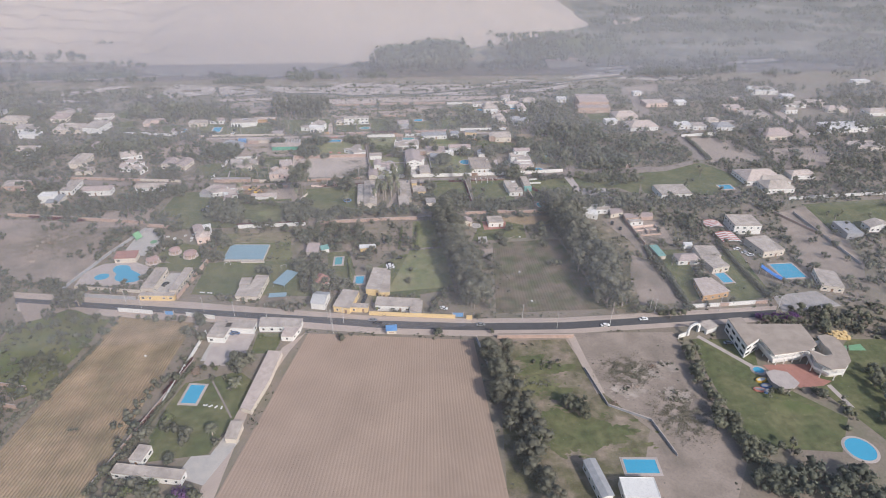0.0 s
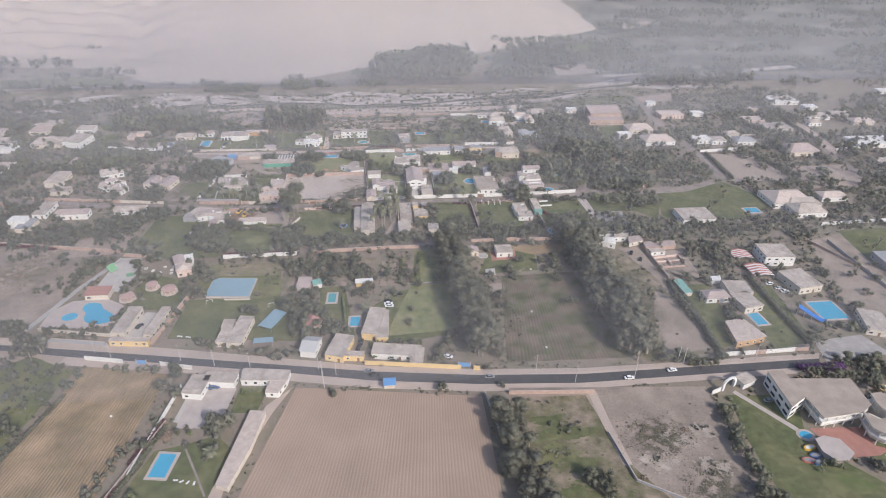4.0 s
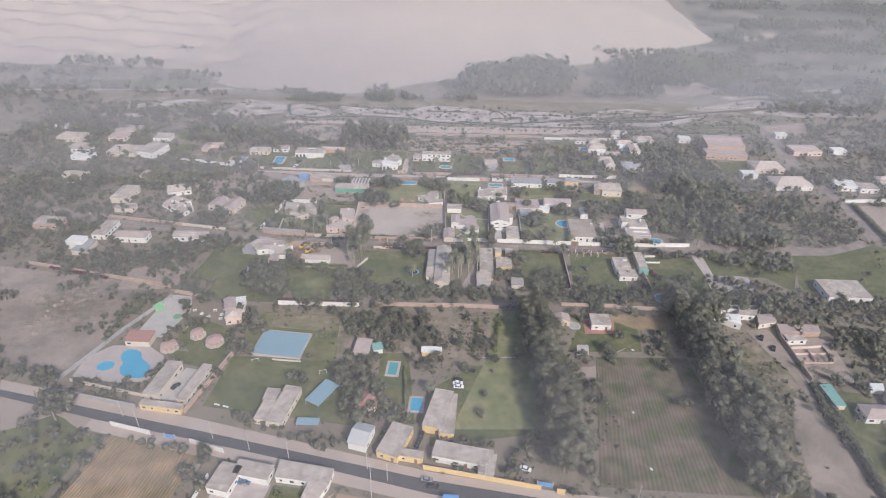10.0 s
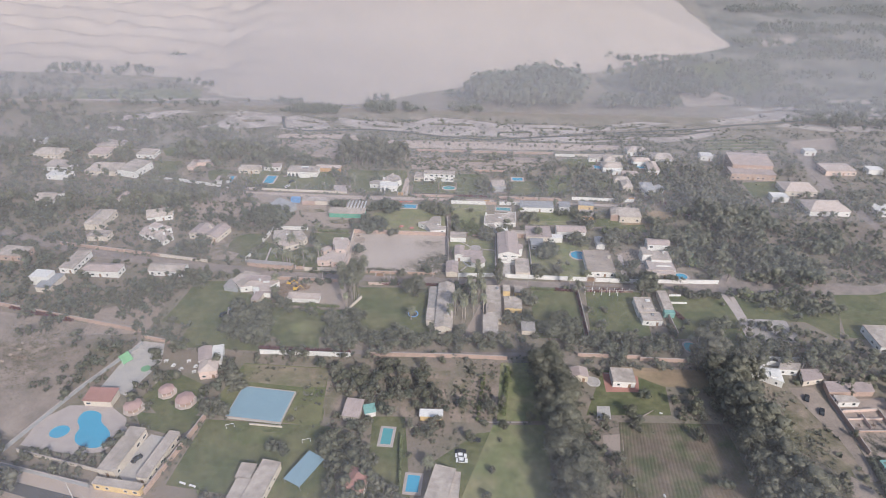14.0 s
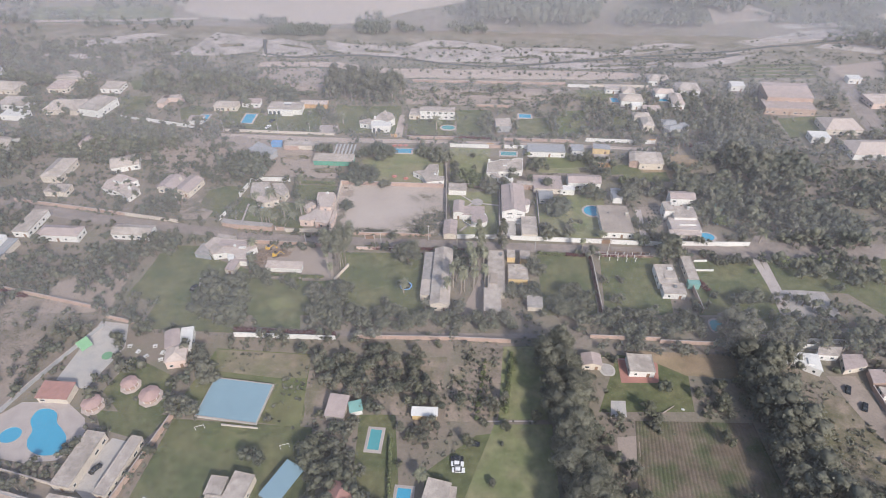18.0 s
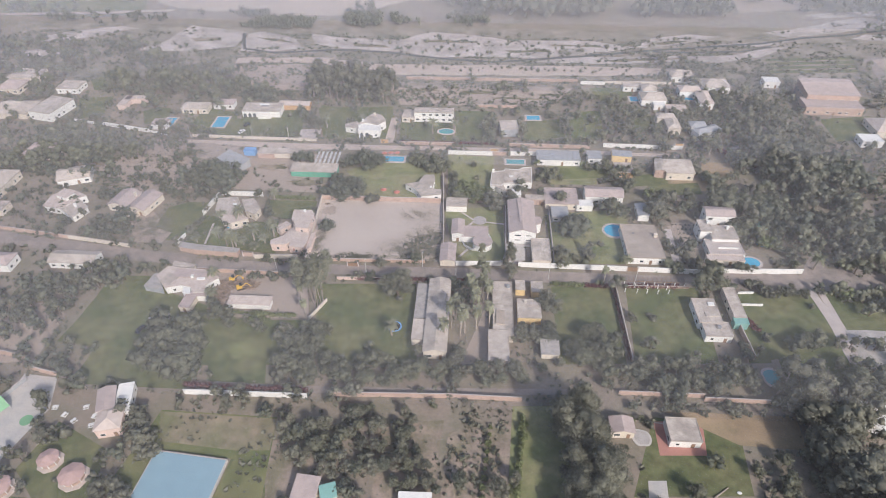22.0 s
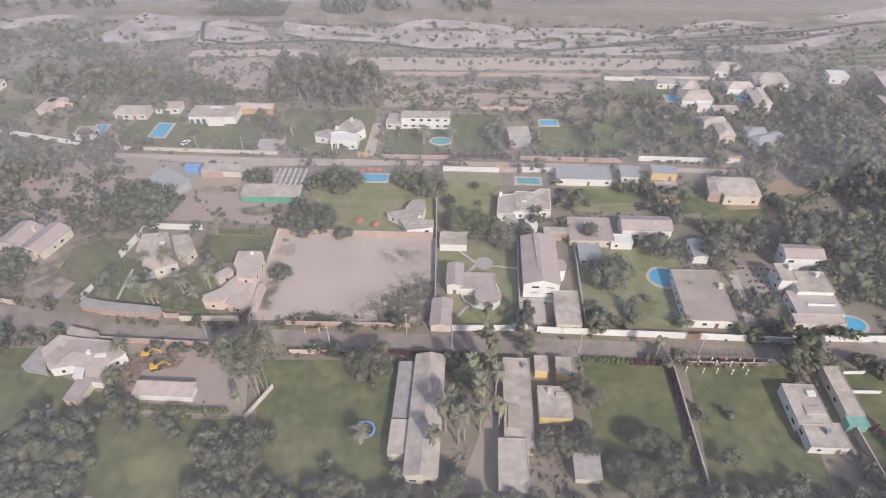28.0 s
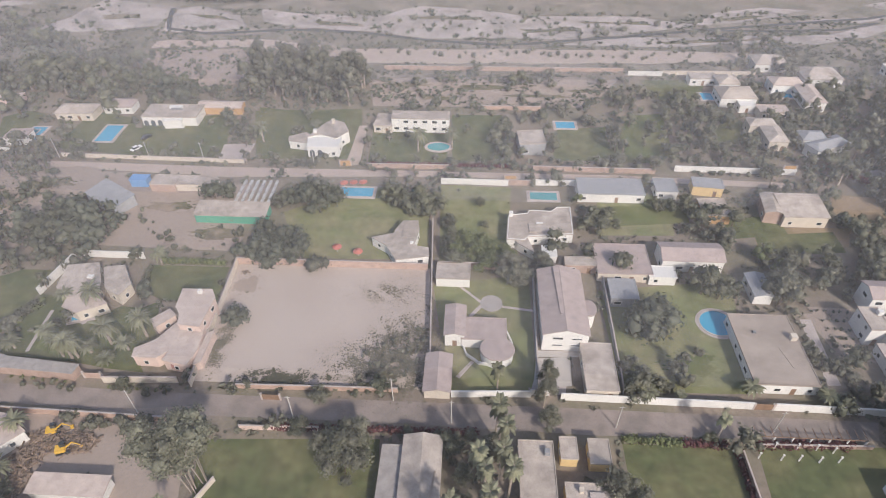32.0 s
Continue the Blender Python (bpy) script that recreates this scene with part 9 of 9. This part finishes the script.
grove("shrub", -185.6, 474.4, -138, 450.4, 22, 26, 1.5, 3)
grove("mixed", -317.1, 450.2, -231.8, 388.5, 90, 60, 6, 9)
grove("mixed", -292.7, 431.6, -240.7, 457.7, 60, 40, 6, 9)
grove("mixed", -362.6, 600.1, -208.5, 597.2, 40, 70, 7, 11)
# trees in the east and north-east
grove("tall", 160.4, 538.7, 172.7, 434.4, 30, 80, 10, 14)
grove("mixed", 126.8, 604.2, 160.7, 544.1, 30, 30, 6, 9)
grove("mixed", 163.3, 417.9, 187.3, 372.5, 22, 34, 6, 9)
grove("mixed", 222.3, 429.9, 257.1, 420.6, 16, 22, 5, 8)
grove("mixed", 248.3, 499.8, 281.1, 495.1, 30, 30, 6, 9)
grove("mixed", 296.2, 462.3, 302.3, 421.2, 18, 20, 4, 7)
grove("mixed", 323.4, 521.5, 366.6, 495.2, 40, 40, 5, 8)
grove("mixed", 348.6, 548.7, 426.1, 534.3, 40, 50, 6, 9)
grove("mixed", 315.3, 429.6, 327.4, 392.7, 20, 20, 5, 8)
grove("mixed", 200.1, 343.8, 244.2, 337.2, 12, 22, 4, 7)
grove("mixed", 198.2, 319.2, 205.3, 291.6, 16, 18, 4, 7)
grove("mixed", 122.3, 355.6, 173.7, 348.8, 14, 26, 5, 8)
grove("mixed", 248.1, 388.6, 195.1, 332.4, 8, 10, 4, 6)
grove("mixed", 169.4, 342.7, 184.5, 320.9, 30, 16, 5, 8)
grove("mixed", 412.9, 493.8, 358.5, 345.5, 90, 50, 6, 9)
# courts, gardens and grounds
gazebo(-122.0, 290.7, 3.4)
gazebo(-112.5, 300.1, 3.0)
gazebo(-102.8, 295.5, 3.6)
garden_table(-121.5, 318.7)
garden_table(-117.0, 316.1)
garden_table(-112.9, 314.1)
garden_table(-111.5, 319.3)
garden_table(-107.1, 316.1)
garden_table(-106.6, 319.6)
garden_table(-106.5, 312.8)
sports_court(-71.6, 295.7, 22.1, 16.3, -5)
disc_green(-128.4, 313.7, 2.0)
sun_panel(-137.1, 316.0)
# single things
tent(215.8, 286.9, 11.5, 12.2, 0)
tent(214.6, 303.8, 10.9, 9.1, 0)
water_slide(219.9, 245.2)
canopy(-45.9, 264.7, 7.3, 14.0, -26, "courtblue", 2.4)
canopy(-48.2, 248.9, 8.8, 3.7, 1, "courtblue", 2.4)
pergola(83.2, 387.1, 23.3, 2.4, 0)
white_post(71.3, 382.1)
white_post(75.9, 381.8)
white_post(79.7, 381.9)
white_post(83.8, 381.7)
white_post(87.9, 381.9)
white_post(75.5, 384.7)
white_post(80.2, 384.6)
white_post(84.3, 384.6)
white_post(87.7, 384.1)
trampoline(-15.9, 358.9, 2.6)
patio_disc(14.5, 424.7, 3.0)
trampoline(133.9, 413.9, 2.4)
pond(65.6, 317.6)
arch_gate(152.9, 202.6)
parasol(-31.2, 443.9)
parasol(-24.7, 442.2)
parasol(-35.0, 476.7)
parasol(-31.8, 477.1)
parasol(-28.6, 477.3)
scrap_heap(-85.5, 369.0, 6, 9)
scrap_heap(-85.4, 374.8, 7, 8)
scrap_heap(-80.5, 378.1, 9, 5)
scrap_heap(-75.5, 378.3, 6, 4)
scrap_heap(-85.0, 364.4, 5, 6)
scrap_heap(-85.1, 378.9, 6, 4)
digger(-83.3, 380.6)
digger(-78.8, 376.2)
nursery_beds(-63.6, 472.5)
lounger_row(-67.9, 175.9)
goal(-80.0, 283.5)
goal(-48.7, 278.1)
log(84.6, 301.0)
bench(-83.8, 256.6)
bench(-87.8, 257.5)
car(9.7, 277.1, 0, "carblack")
car(9.9, 275.2, 0, "carwhite")
car(10.3, 273.0, 0, "carwhite")
car(15.1, 282.9, 0, "carblack")
car(-3.5, 246.1, 80, "carblack")
car(-4.7, 241.9, 75, "carblack")
car(52.1, 217.9, 0, "cargrey")
car(112.6, 211.9, 0, "carwhite")
car(133.4, 215.0, 3, "carwhite")
car(166.1, 193.7, 0, "cargrey")
car(-64.4, 221.7, 5, "carblue")
car(-108.7, 266.6, 60, "carblack")
car(-116.7, 497.0, 60, "carwhite")
car(-116.3, 504.9, 60, "carblack")
car(35.6, 232.6, -20, "carwhite")
car(0.0, 226.1, -6, "cargrey")
car(2.2, 223.5, -6, "carblack")
car(216.3, 276.0, 0, "carwhite")
car(218.8, 271.6, 0, "carwhite")
car(220.4, 268.6, 0, "carwhite")
car(-108.7, 352.8, 70, "carblack")
car(-159.7, 435.7, 60, "cargrey")
car(152.6, 313.2, 62, "carblack")
car(155.2, 305.8, 62, "carblack")
car(-65.1, 221.9, 5, "carblue")
car(206.1, 190.0, 0, "cargrey")
utility_pole(-67.0, 386.5, 8.5)
utility_pole(-30.7, 386.9, 8.5)
utility_pole(-8.5, 392.6, 8.5)
utility_pole(76.3, 388.1, 8.5)
utility_pole(42.1, 387.9, 8.5)
utility_pole(-142.6, 490.5, 8)
utility_pole(-108.2, 489.7, 8)
utility_pole(-88.5, 490.3, 8)
utility_pole(-47.8, 488.2, 8)
utility_pole(-22.0, 229.9, 9)
utility_pole(73.4, 220.9, 9)
utility_pole(88.6, 212.2, 9)
utility_pole(115.1, 212.2, 9)
utility_pole(138.7, 220.6, 9)
utility_pole(-122.5, 249.3, 9)
utility_pole(-113.7, 244.5, 9)
utility_pole(-83.1, 240.6, 9)
utility_pole(-67.5, 236.0, 9)
utility_pole(-51.7, 233.0, 9)
utility_pole(-20.0, 225.0, 9)
utility_pole(-14.1, 225.4, 9)
utility_pole(20.8, 227.4, 9)
utility_pole(5.3, 387.4, 8.5)
utility_pole(-18.7, 218.1, 9)
utility_pole(174.6, 218.7, 9)
utility_pole(140.9, 219.6, 9)
utility_pole(204.7, 216.0, 9)
# school south of the main road
poly_house("white two-storey school wing with window bands", "school_wing", 7.0, "white", "tanroof", [(169.5, 203.5), (176.4, 203.7), (176.7, 188.2), (167.7, 183.3)], bands=2)
poly_house("school hall with a broad flat beige roof", "school_hall", 6.4, "white", "tanroof", [(174.6, 199.4), (202.6, 196.8), (201, 182.1), (194.9, 178.8), (177.3, 177.1), (177.2, 190.4)], 2.5, True)
poly_house("rounded white school wing with balconies and columns", "school_rotunda", 6.8, "cream", "tanroof", [(194.6, 178.6), (192.6, 170.5), (196.2, 165.6), (202.6, 165.6), (208.2, 169.8), (211.6, 177.3), (212.2, 185.5), (209.1, 187.9), (204.6, 187.4), (203.4, 182), (203.9, 178), (202.8, 174.4), (198.6, 173.9)], 2.5, True)
poly_house("open pavilion with a rounded pale roof", "pavilion", 3.0, "paving", "paving", [(170.1, 170.3), (174.5, 171.5), (179.5, 169.4), (180.7, 162.6), (176.4, 159.7), (171.5, 160.1), (169.2, 164.7)], 1.2)
playground_boat(167.8, 168.8, 'caryellow', 10)
playground_boat(163.8, 163.1, 'red', -15)
playground_boat(167.3, 162.2, 'carblue', 20)
playground_boat(168.0, 165.1, 'carblue', 0)
crate_stack(221.8, 194.4)
ploughed_field((-30.7, 219.1), (47.0, 207.1), (46.4, 117.2), (-56.0, 127.3))
ploughed_field((71.9, 295.6), (113.0, 297.0), (118.9, 225.2), (61.6, 226.5), 34, "crop", 0.2, "weedy brown field with rows of low plants")
PATCHES.append(([(71.9, 295.6), (113.0, 297.0), (118.9, 225.2), (61.6, 226.5)], 0.12, "farm_field"))
ploughed_field((-122.9, 239.9), (-85.5, 231.9), (-100.0, 131.7), (-143.3, 136.1), 34, "stubble", 0.36, "dry stubble field with faint rows")
PATCHES.append(([(-122.9, 239.9), (-85.5, 231.9), (-100.0, 131.7), (-143.3, 136.1)], 0.12, "farm_field"))
PATCHES.append(([(-30.7, 219.1), (47.0, 207.1), (46.4, 117.2), (-56.0, 127.3)], 0.12, "ploughed"))
# more pools
pool("rect", -132.2, 507.8, 6.5, 11.7, 1, "paving", "blue")
pool("rect", -161.3, 506.4, 5.4, 9.6, 0, "paving", "blue")
pool("round", -4.7, 503.4, 8.2, 5.4, 0, "paving", "teal")
pool("rect", 43.7, 521.3, 7.3, 4.7, 0, "paving", "blue")
pool("rect", 32.0, 474.3, 8.8, 4.0, 0, "paving", "teal")
pool("rect", -94.5, 414.9, 5.6, 2.4, 18, "paving", "blue")
pool("round", 126.0, 402.3, 7.1, 5.7, 0, "paving", "blue")
pool("kidney", 113.6, 343.1, 8.6, 6.3, 0, "paving", "teal")
pool("rect", -104.1, 357.8, 5.6, 3.4, 17, "paving", "blue")
pool("rect", 254.9, 360.6, 9.2, 6.5, 0, "paving", "blue")
pool("rect", -163.9, 504.0, 5.9, 10.9, 0, "paving", "blue")
pool("rect", 104.9, 547.4, 4.5, 5.9, 0, "paving", "blue")
pool("rect", 136.5, 550.1, 7.7, 4.9, 0, "paving", "blue")
# paths, gates and small works
bush_row(100.1, 426.0, 109.8, 425.6, 5, 0.9, "shrub")
bush_row(100.1, 422.7, 109.5, 422.5, 5, 0.9, "shrub")
bush_row(100.2, 419.7, 109.3, 419.5, 5, 0.9, "shrub")
bush_row(100.2, 416.7, 109.0, 416.5, 5, 0.9, "shrub")
bush_row(100.2, 413.9, 108.8, 413.6, 5, 0.9, "shrub")
bush_row(-103.2, 394.8, -86.5, 393.6, 6, 1.4, "bright")
bush_row(-78.0, 393.0, -61.3, 392.2, 7, 1.3, "bright")
gate(-81.7, 395.4, 4.0, 2.2, 'brick')
gate(25.5, 395.8, 4.4, 2.2, 'white')
gate(42.0, 225.8, 5.0, 2.4, 'blue', -8)
gate(-99.4, 239.9, 4.0, 2.2, 'blue', -8)
gate(1.7, 394.2, 3.6, 2.2, 'grey')
gate(76.3, 394.4, 4.0, 2.2, 'timber')
gate(-37.0, 391.5, 4.0, 2.0, 'timber')
wall("cream", 1.8, -154.5, 267.3, -119.3, 260.3)
kiosk(8.8, 216.8, 0)
rubble(109.5, 170.7, 9, 4)
rubble(98.9, 161.5, 6, 3)
rubble(124.0, 182.0, 5, 3)
rubble(-56.0, 433.6, 3, 2)
rubble(-189.4, 297.0, 8, 3)
rubble(-187.6, 316.9, 8, 3)
wall("brick", 2.0, -156.2, 195.6, -143.9, 192.2)
wall("brick", 2.0, -150.3, 183.4, -142.8, 181.3)
tree("dark", 77.8, 430.9, 9)
tree("grey", 94.2, 429.0, 10)
tree("round", 77.7, 432.5, 8)
bush_row(19.0, 320.1, 15.8, 291.4, 10, 2.2, "bright")
pool("round", 170.4, 175.0, 4.8, 3.9, -6, "paving", "blue")
hedge("leafpurple", 2.5, 5, 190.1, 211.0, 212.2, 209.8)
wall("white", 1.8, 268.7, 463.2, 307.2, 468.2)
hedge("leaf", 3, 3, 308.3, 458.4, 319.3, 407.5)
hedge("leaf", 3, 3, 270.9, 458.9, 267.5, 408.4)
hedge("leaf", 3, 2.5, 391.3, 592.6, 382.0, 474.2)
hedge("leafred", 2.2, 3, 132.1, 496.1, 152.4, 474.6)
wall("adobe", 2.2, -228.9, 354.7, -141.1, 337.2)
wall("adobe", 2.0, -226.6, 411.9, -163.4, 403.0)
wall("cream", 2, -163.4, 403.0, -134.1, 398.6)
hedge("leafred", 2.2, 2.5, -86.0, 183.3, -81.7, 197.4)
hedge("leafred", 1.8, 2.2, -91.8, 165.4, -87.7, 174.0)
hedge("leafred", 2.0, 2.0, -81.7, 197.4, -79.5, 204.3)
scrap_heap(-76.7, 196.9, 3, 4)
hedge("leafred", 2.2, 3, -75.7, 218.3, -68.2, 225.9)
tree("round", -59.8, 197.9, 8)
tree("grey", -56.9, 194.5, 8)
tree("grey", -70.8, 159.5, 6)
tree("date", -58.0, 185.1, 5)
tree("date", -61.9, 160.0, 5)
gate(-36.9, 489.7, 3.6, 2.2, 'orange')
gate(21.4, 482.7, 3.8, 2.2, 'orange')
gate(118.3, 492.9, 3.8, 2.2, 'orange')
hs = house("low pink shed row with arched bays", "shed_row")
vol(hs, -194.6, 525.6, 4.7, 12.2, 0, 2.8, "flat", "pink", "pinkroof", True)
vol(hs, -188.0, 530.2, 16.6, 4.6, 9, 2.8, "flat", "pink", "pinkroof", True)
sack(81.3, 262.6)
sack(81.7, 235.1)
sack(89.8, 301.3)
sack(-101.5, 209.1)
sack(59.0, 158.5)
bush_row(69.6, 275.6, 74.0, 253.4, 9, 1.5, "grey")
bush_row(6.9, 315.1, 5.6, 292.5, 9, 0.9, "shrub")
bush_row(11.5, 315.3, 9.8, 292.8, 9, 0.9, "shrub")
bush_row(15.9, 315.6, 14.1, 292.9, 9, 0.9, "shrub")
bush_row(20.5, 315.9, 18.3, 293.2, 9, 0.9, "shrub")
# houses at the far east
vol(house("white house among far trees"), 418.2, 590.5, 21.1, 10.9, 0, 3.4, "hip", "white", "beige")
vol(house("white house among far trees"), 419.7, 538.8, 23.2, 11.9, 0, 3.4, "flat", "white", "beige")
vol(house("pale house with a flat roof"), 447.8, 543.7, 20.1, 10.2, 0, 3.4, "flat", "cream", "beige")
vol(house("long white building with a flat roof"), 425.7, 472.2, 36.6, 18.9, 0, 3.4, "flat", "white", "white")
vol(house("long pale building with a flat roof"), 411.2, 426.4, 28.9, 15.1, 0, 3.4, "flat", "cream", "beige")
vol(house("white house among far trees"), 551.8, 615.0, 18.5, 9.7, 0, 3.4, "flat", "white", "white")
vol(house("pale house with a hipped roof"), 453.6, 522.1, 20.5, 10.6, 0, 3.4, "hip", "cream", "pinkroof")
vol(house("white house among far trees"), 489.8, 511.0, 23.1, 12.0, 0, 3.4, "hip", "white", "beige")
vol(house("pale villa with a hipped roof"), 320.1, 374.0, 19.0, 9.7, 0, 3.4, "hip", "white", "pinkroof")
vol(house("pale villa with a hipped roof"), 291.6, 365.3, 23.5, 12.0, 0, 3.4, "hip", "white", "beige")
vol(house("white gabled house beside a lawn"), 319.2, 293.0, 15.2, 7.6, 0, 3.4, "gable", "white", "beige")
wall("white", 2.2, 288.5, 337.2, 366.1, 340.6)
wall("white", 2.0, 384.7, 458.5, 474.4, 475.1)
wall("cream", 2.0, 391.2, 423.0, 453.4, 428.1)
grove("shrub", -15.3, 401.7, -2.5, 414, 9, 30, 0.8, 1.8)
grove("shrub", -9.4, 395.6, -45.4, 395.6, 2.5, 16, 0.7, 1.5)
tree("dark", 53.5, 415.7, 10.5)
tree("dark", 57.6, 416.7, 10.5)
tree("dark", 56.2, 420.5, 11.5)
tree("dark", 52.7, 419.2, 9.5)
tree("dark", -52.3, 414.1, 8.5)
tree("grey", 93.2, 432.1, 10)
tree("round", 73.2, 432.3, 10)
tree("dark", -35.8, 467.0, 9)
tree("dark", -42.3, 471.4, 9)
tree("dark", -52.9, 440.2, 9)
tree("dark", -47.8, 439.5, 8.5)
# the tall grove at the east end of the lanes
grove("dark", 154.3, 483, 189.7, 449.7, 34, 40, 11, 16)
grove("mixed", 135.6, 438.6, 177.6, 405.2, 26, 34, 9, 14)
grove("dark", 179.5, 423.6, 200.2, 402.1, 22, 26, 9, 13)
grove("tall", 151.1, 489.2, 164.1, 453.7, 16, 16, 14, 19)
grove("round", 117.7, 437.5, 140.8, 436.3, 14, 9, 8, 11)
grove("round", 162.3, 379.8, 196.4, 374.2, 8, 16, 6, 9)
grove("mixed", 132.5, 337.4, 178.9, 338.6, 12, 22, 7, 11)
grove("mixed", 201.5, 442.4, 225.8, 438.6, 20, 16, 8, 12)
grove("round", -218.2, 481.5, -181.5, 467.7, 40, 26, 7, 11)
grove("round", -123.1, 440.6, -114.5, 451.9, 16, 9, 8, 11)
woods("tall hazy dark woods at the foot of the hill", "leafdark", [(14, 680, 104, 716), (22, 700, 112, 742)], 520, 19, 30, 4)
woods("hazy dark woods beside the river", "leafdark", [(96, 684, 205, 712), (110, 706, 240, 752), (150, 745, 260, 800)], 700, 9, 16, 24)
woods("low hazy scrub under the sand slope", "leafdark", [(-236, 668, -190, 688), (-212, 656, -150, 682), (-165, 648, -112, 670)], 900, 3, 6, 9)
woods("hazy bushes along the far bank", "leafdark", [(-118, 652, -60, 668), (-88, 664, -20, 690), (-55, 660, 20, 676), (-30, 680, 16, 712)], 300, 5, 10, 25)
woods("clumps of dark trees at the edge of the sand slope", "leafdark", [(-316, 722, -304, 734), (-304, 732, -292, 746), (-478, 752, -340, 764), (-338, 790, -322, 846)], 64, 9, 15, 26)
woods("tall plantation of trees by the river", "leafdark", [(314, 616, 390, 651)], 200, 8, 13, 14)
patch("valley_floor", "valley", 0.021, (152.1, 704.5), (1412.3, 712.9), (2458.9, 1788.7), (509.1, 1787.4), (334, 956.6), (140.9, 787.3))
woods("hazy woods and hedgerows along the valley", "leafdark", [(60, 745, 354, 872), (335, 705, 912, 814), (354, 883, 1015, 993), (405, 1031, 1321, 1100), (426, 1158, 1527, 1270), (255, 654, 425, 717), (205, 655, 425, 675)], 5200, 6, 13, 5)
woods("hazy trees and hedgerows beyond the river to the west", "leafdark", [(-532, 699, -257, 732), (-429, 649, -223, 671), (-571, 615, -306, 691), (-233, 666, -132, 674)], 380, 5, 10, 6)
woods("distant tree cover to the west", "leaf", [(-564, 324, -331, 617), (-806, 239, -409, 649)], 2200, 4, 9, 7)
woods("distant tree cover to the east", "leaf", [(334, 333, 526, 656), (405, 251, 910, 699), (395, 302, 628, 655)], 4200, 4, 9, 8)
overgrow(-120, 256, 130, 380, 1300, 3, 0.46)
overgrow(-120, 380, 130, 480, 700, 16, 0.42)
overgrow(-360, 256, -100, 600, 3700, 11, 0.55)
overgrow(110, 250, 400, 620, 3700, 12, 0.66)
overgrow(-100, 480, 130, 560, 900, 13, 0.5)
overgrow(-330, 130, -60, 235, 1300, 14, 0.5)
overgrow(150, 130, 330, 250, 900, 15, 0.5)
weeds(-140, 150, 150, 480, 52000, 1, 0.75, "leafgrey", "low grey-green weeds on open ground")
weeds(-140, 470, 200, 640, 26000, 2, 1.0, "leafdark", "dark low scrub along the river")
weeds(-380, 150, -140, 640, 30000, 3, 1.1, "leaf", "dusty weeds and low bushes to the west")
weeds(150, 150, 400, 640, 30000, 4, 1.1, "leaf", "dusty weeds and low bushes to the east")
weeds(-330, 540, 400, 690, 9000, 5, 1.5, "leafdark", "scattered dark bushes on river gravel", (5,), 0.9)
weeds(-120, 60, 200, 640, 16000, 6, 0.5, "leafgrey", "sparse dry weeds on bare soil", (4,), 1.6)
drift("dusty weeds spreading over the sandy lot", "dryweed", -6.5, 406.5, 8.5, 10.5, 5200, 0.5)
drift("dusty weeds spreading over the sandy lot", "dryweed", -14.0, 403.0, 10.5, 6.0, 2600, 0.45)
drift("dark low scrub along the lot's front wall", "leafgrey", -37.0, 397.4, 7.5, 2.2, 1700, 0.5)
drift("thin dry weeds in the sandy lot", "dryweed", -14.0, 427.5, 9.0, 4.0, 900, 0.35)
drift("thin dry weeds beside the lot wall", "dryweed", -54.6, 407.0, 2.2, 8.0, 1200, 0.4)
drift("weeds and litter in a bare garden", "dryweed", -131.0, 413.0, 9.0, 9.0, 2600, 0.5)
drift("weeds on a dusty yard beside the trees", "dryweed", 140.5, 268.0, 7.0, 20.0, 5200, 0.5)
drift("weeds round the ruins", "dryweed", 171.0, 288.0, 9.0, 9.0, 1800, 0.5)
hedge("leafdark", 2.6, 2.6, 161.6, 283.0, 160.4, 269.8)
hedge("leafdark", 3.0, 3.0, 160.4, 269.8, 161.8, 247.1)
hedge("leafdark", 3.0, 3.0, 161.8, 247.1, 160.8, 227.9)
for k in range(9):
    rubble(-194.6 + 0.4 * k + (k % 3) * 0.8, 302.0 + 4.1 * k, 2.4, 1.8)
drift("dry weeds on a dusty vacant field", "dryweed", -185.0, 322.0, 26.0, 26.0, 4200, 0.7)
drift("dry weeds on a bare building lot", "dryweed", 112.0, 180.0, 12.0, 9.0, 2600, 0.6)
drift("dry weeds on a bare building lot", "dryweed", 124.0, 152.0, 12.0, 12.0, 2600, 0.6)
drift("green weeds in a stubble field", "leaf", -110.0, 196.0, 9.0, 8.0, 2600, 0.6)
drift("green weeds in a stubble field", "leaf", -116.0, 168.0, 7.0, 10.0, 1800, 0.6)
for k in range(5):
    bush_row(-202.4 + 2.9 * k, 525.4 + 1.4 * k, -197.4 + 2.0 * k, 508.6 + 2.6 * k, 7, 1.0, "grey")
rubble(172.5, 300.6, 4, 2)
rubble(167.0, 299.8, 3, 2)

plant()
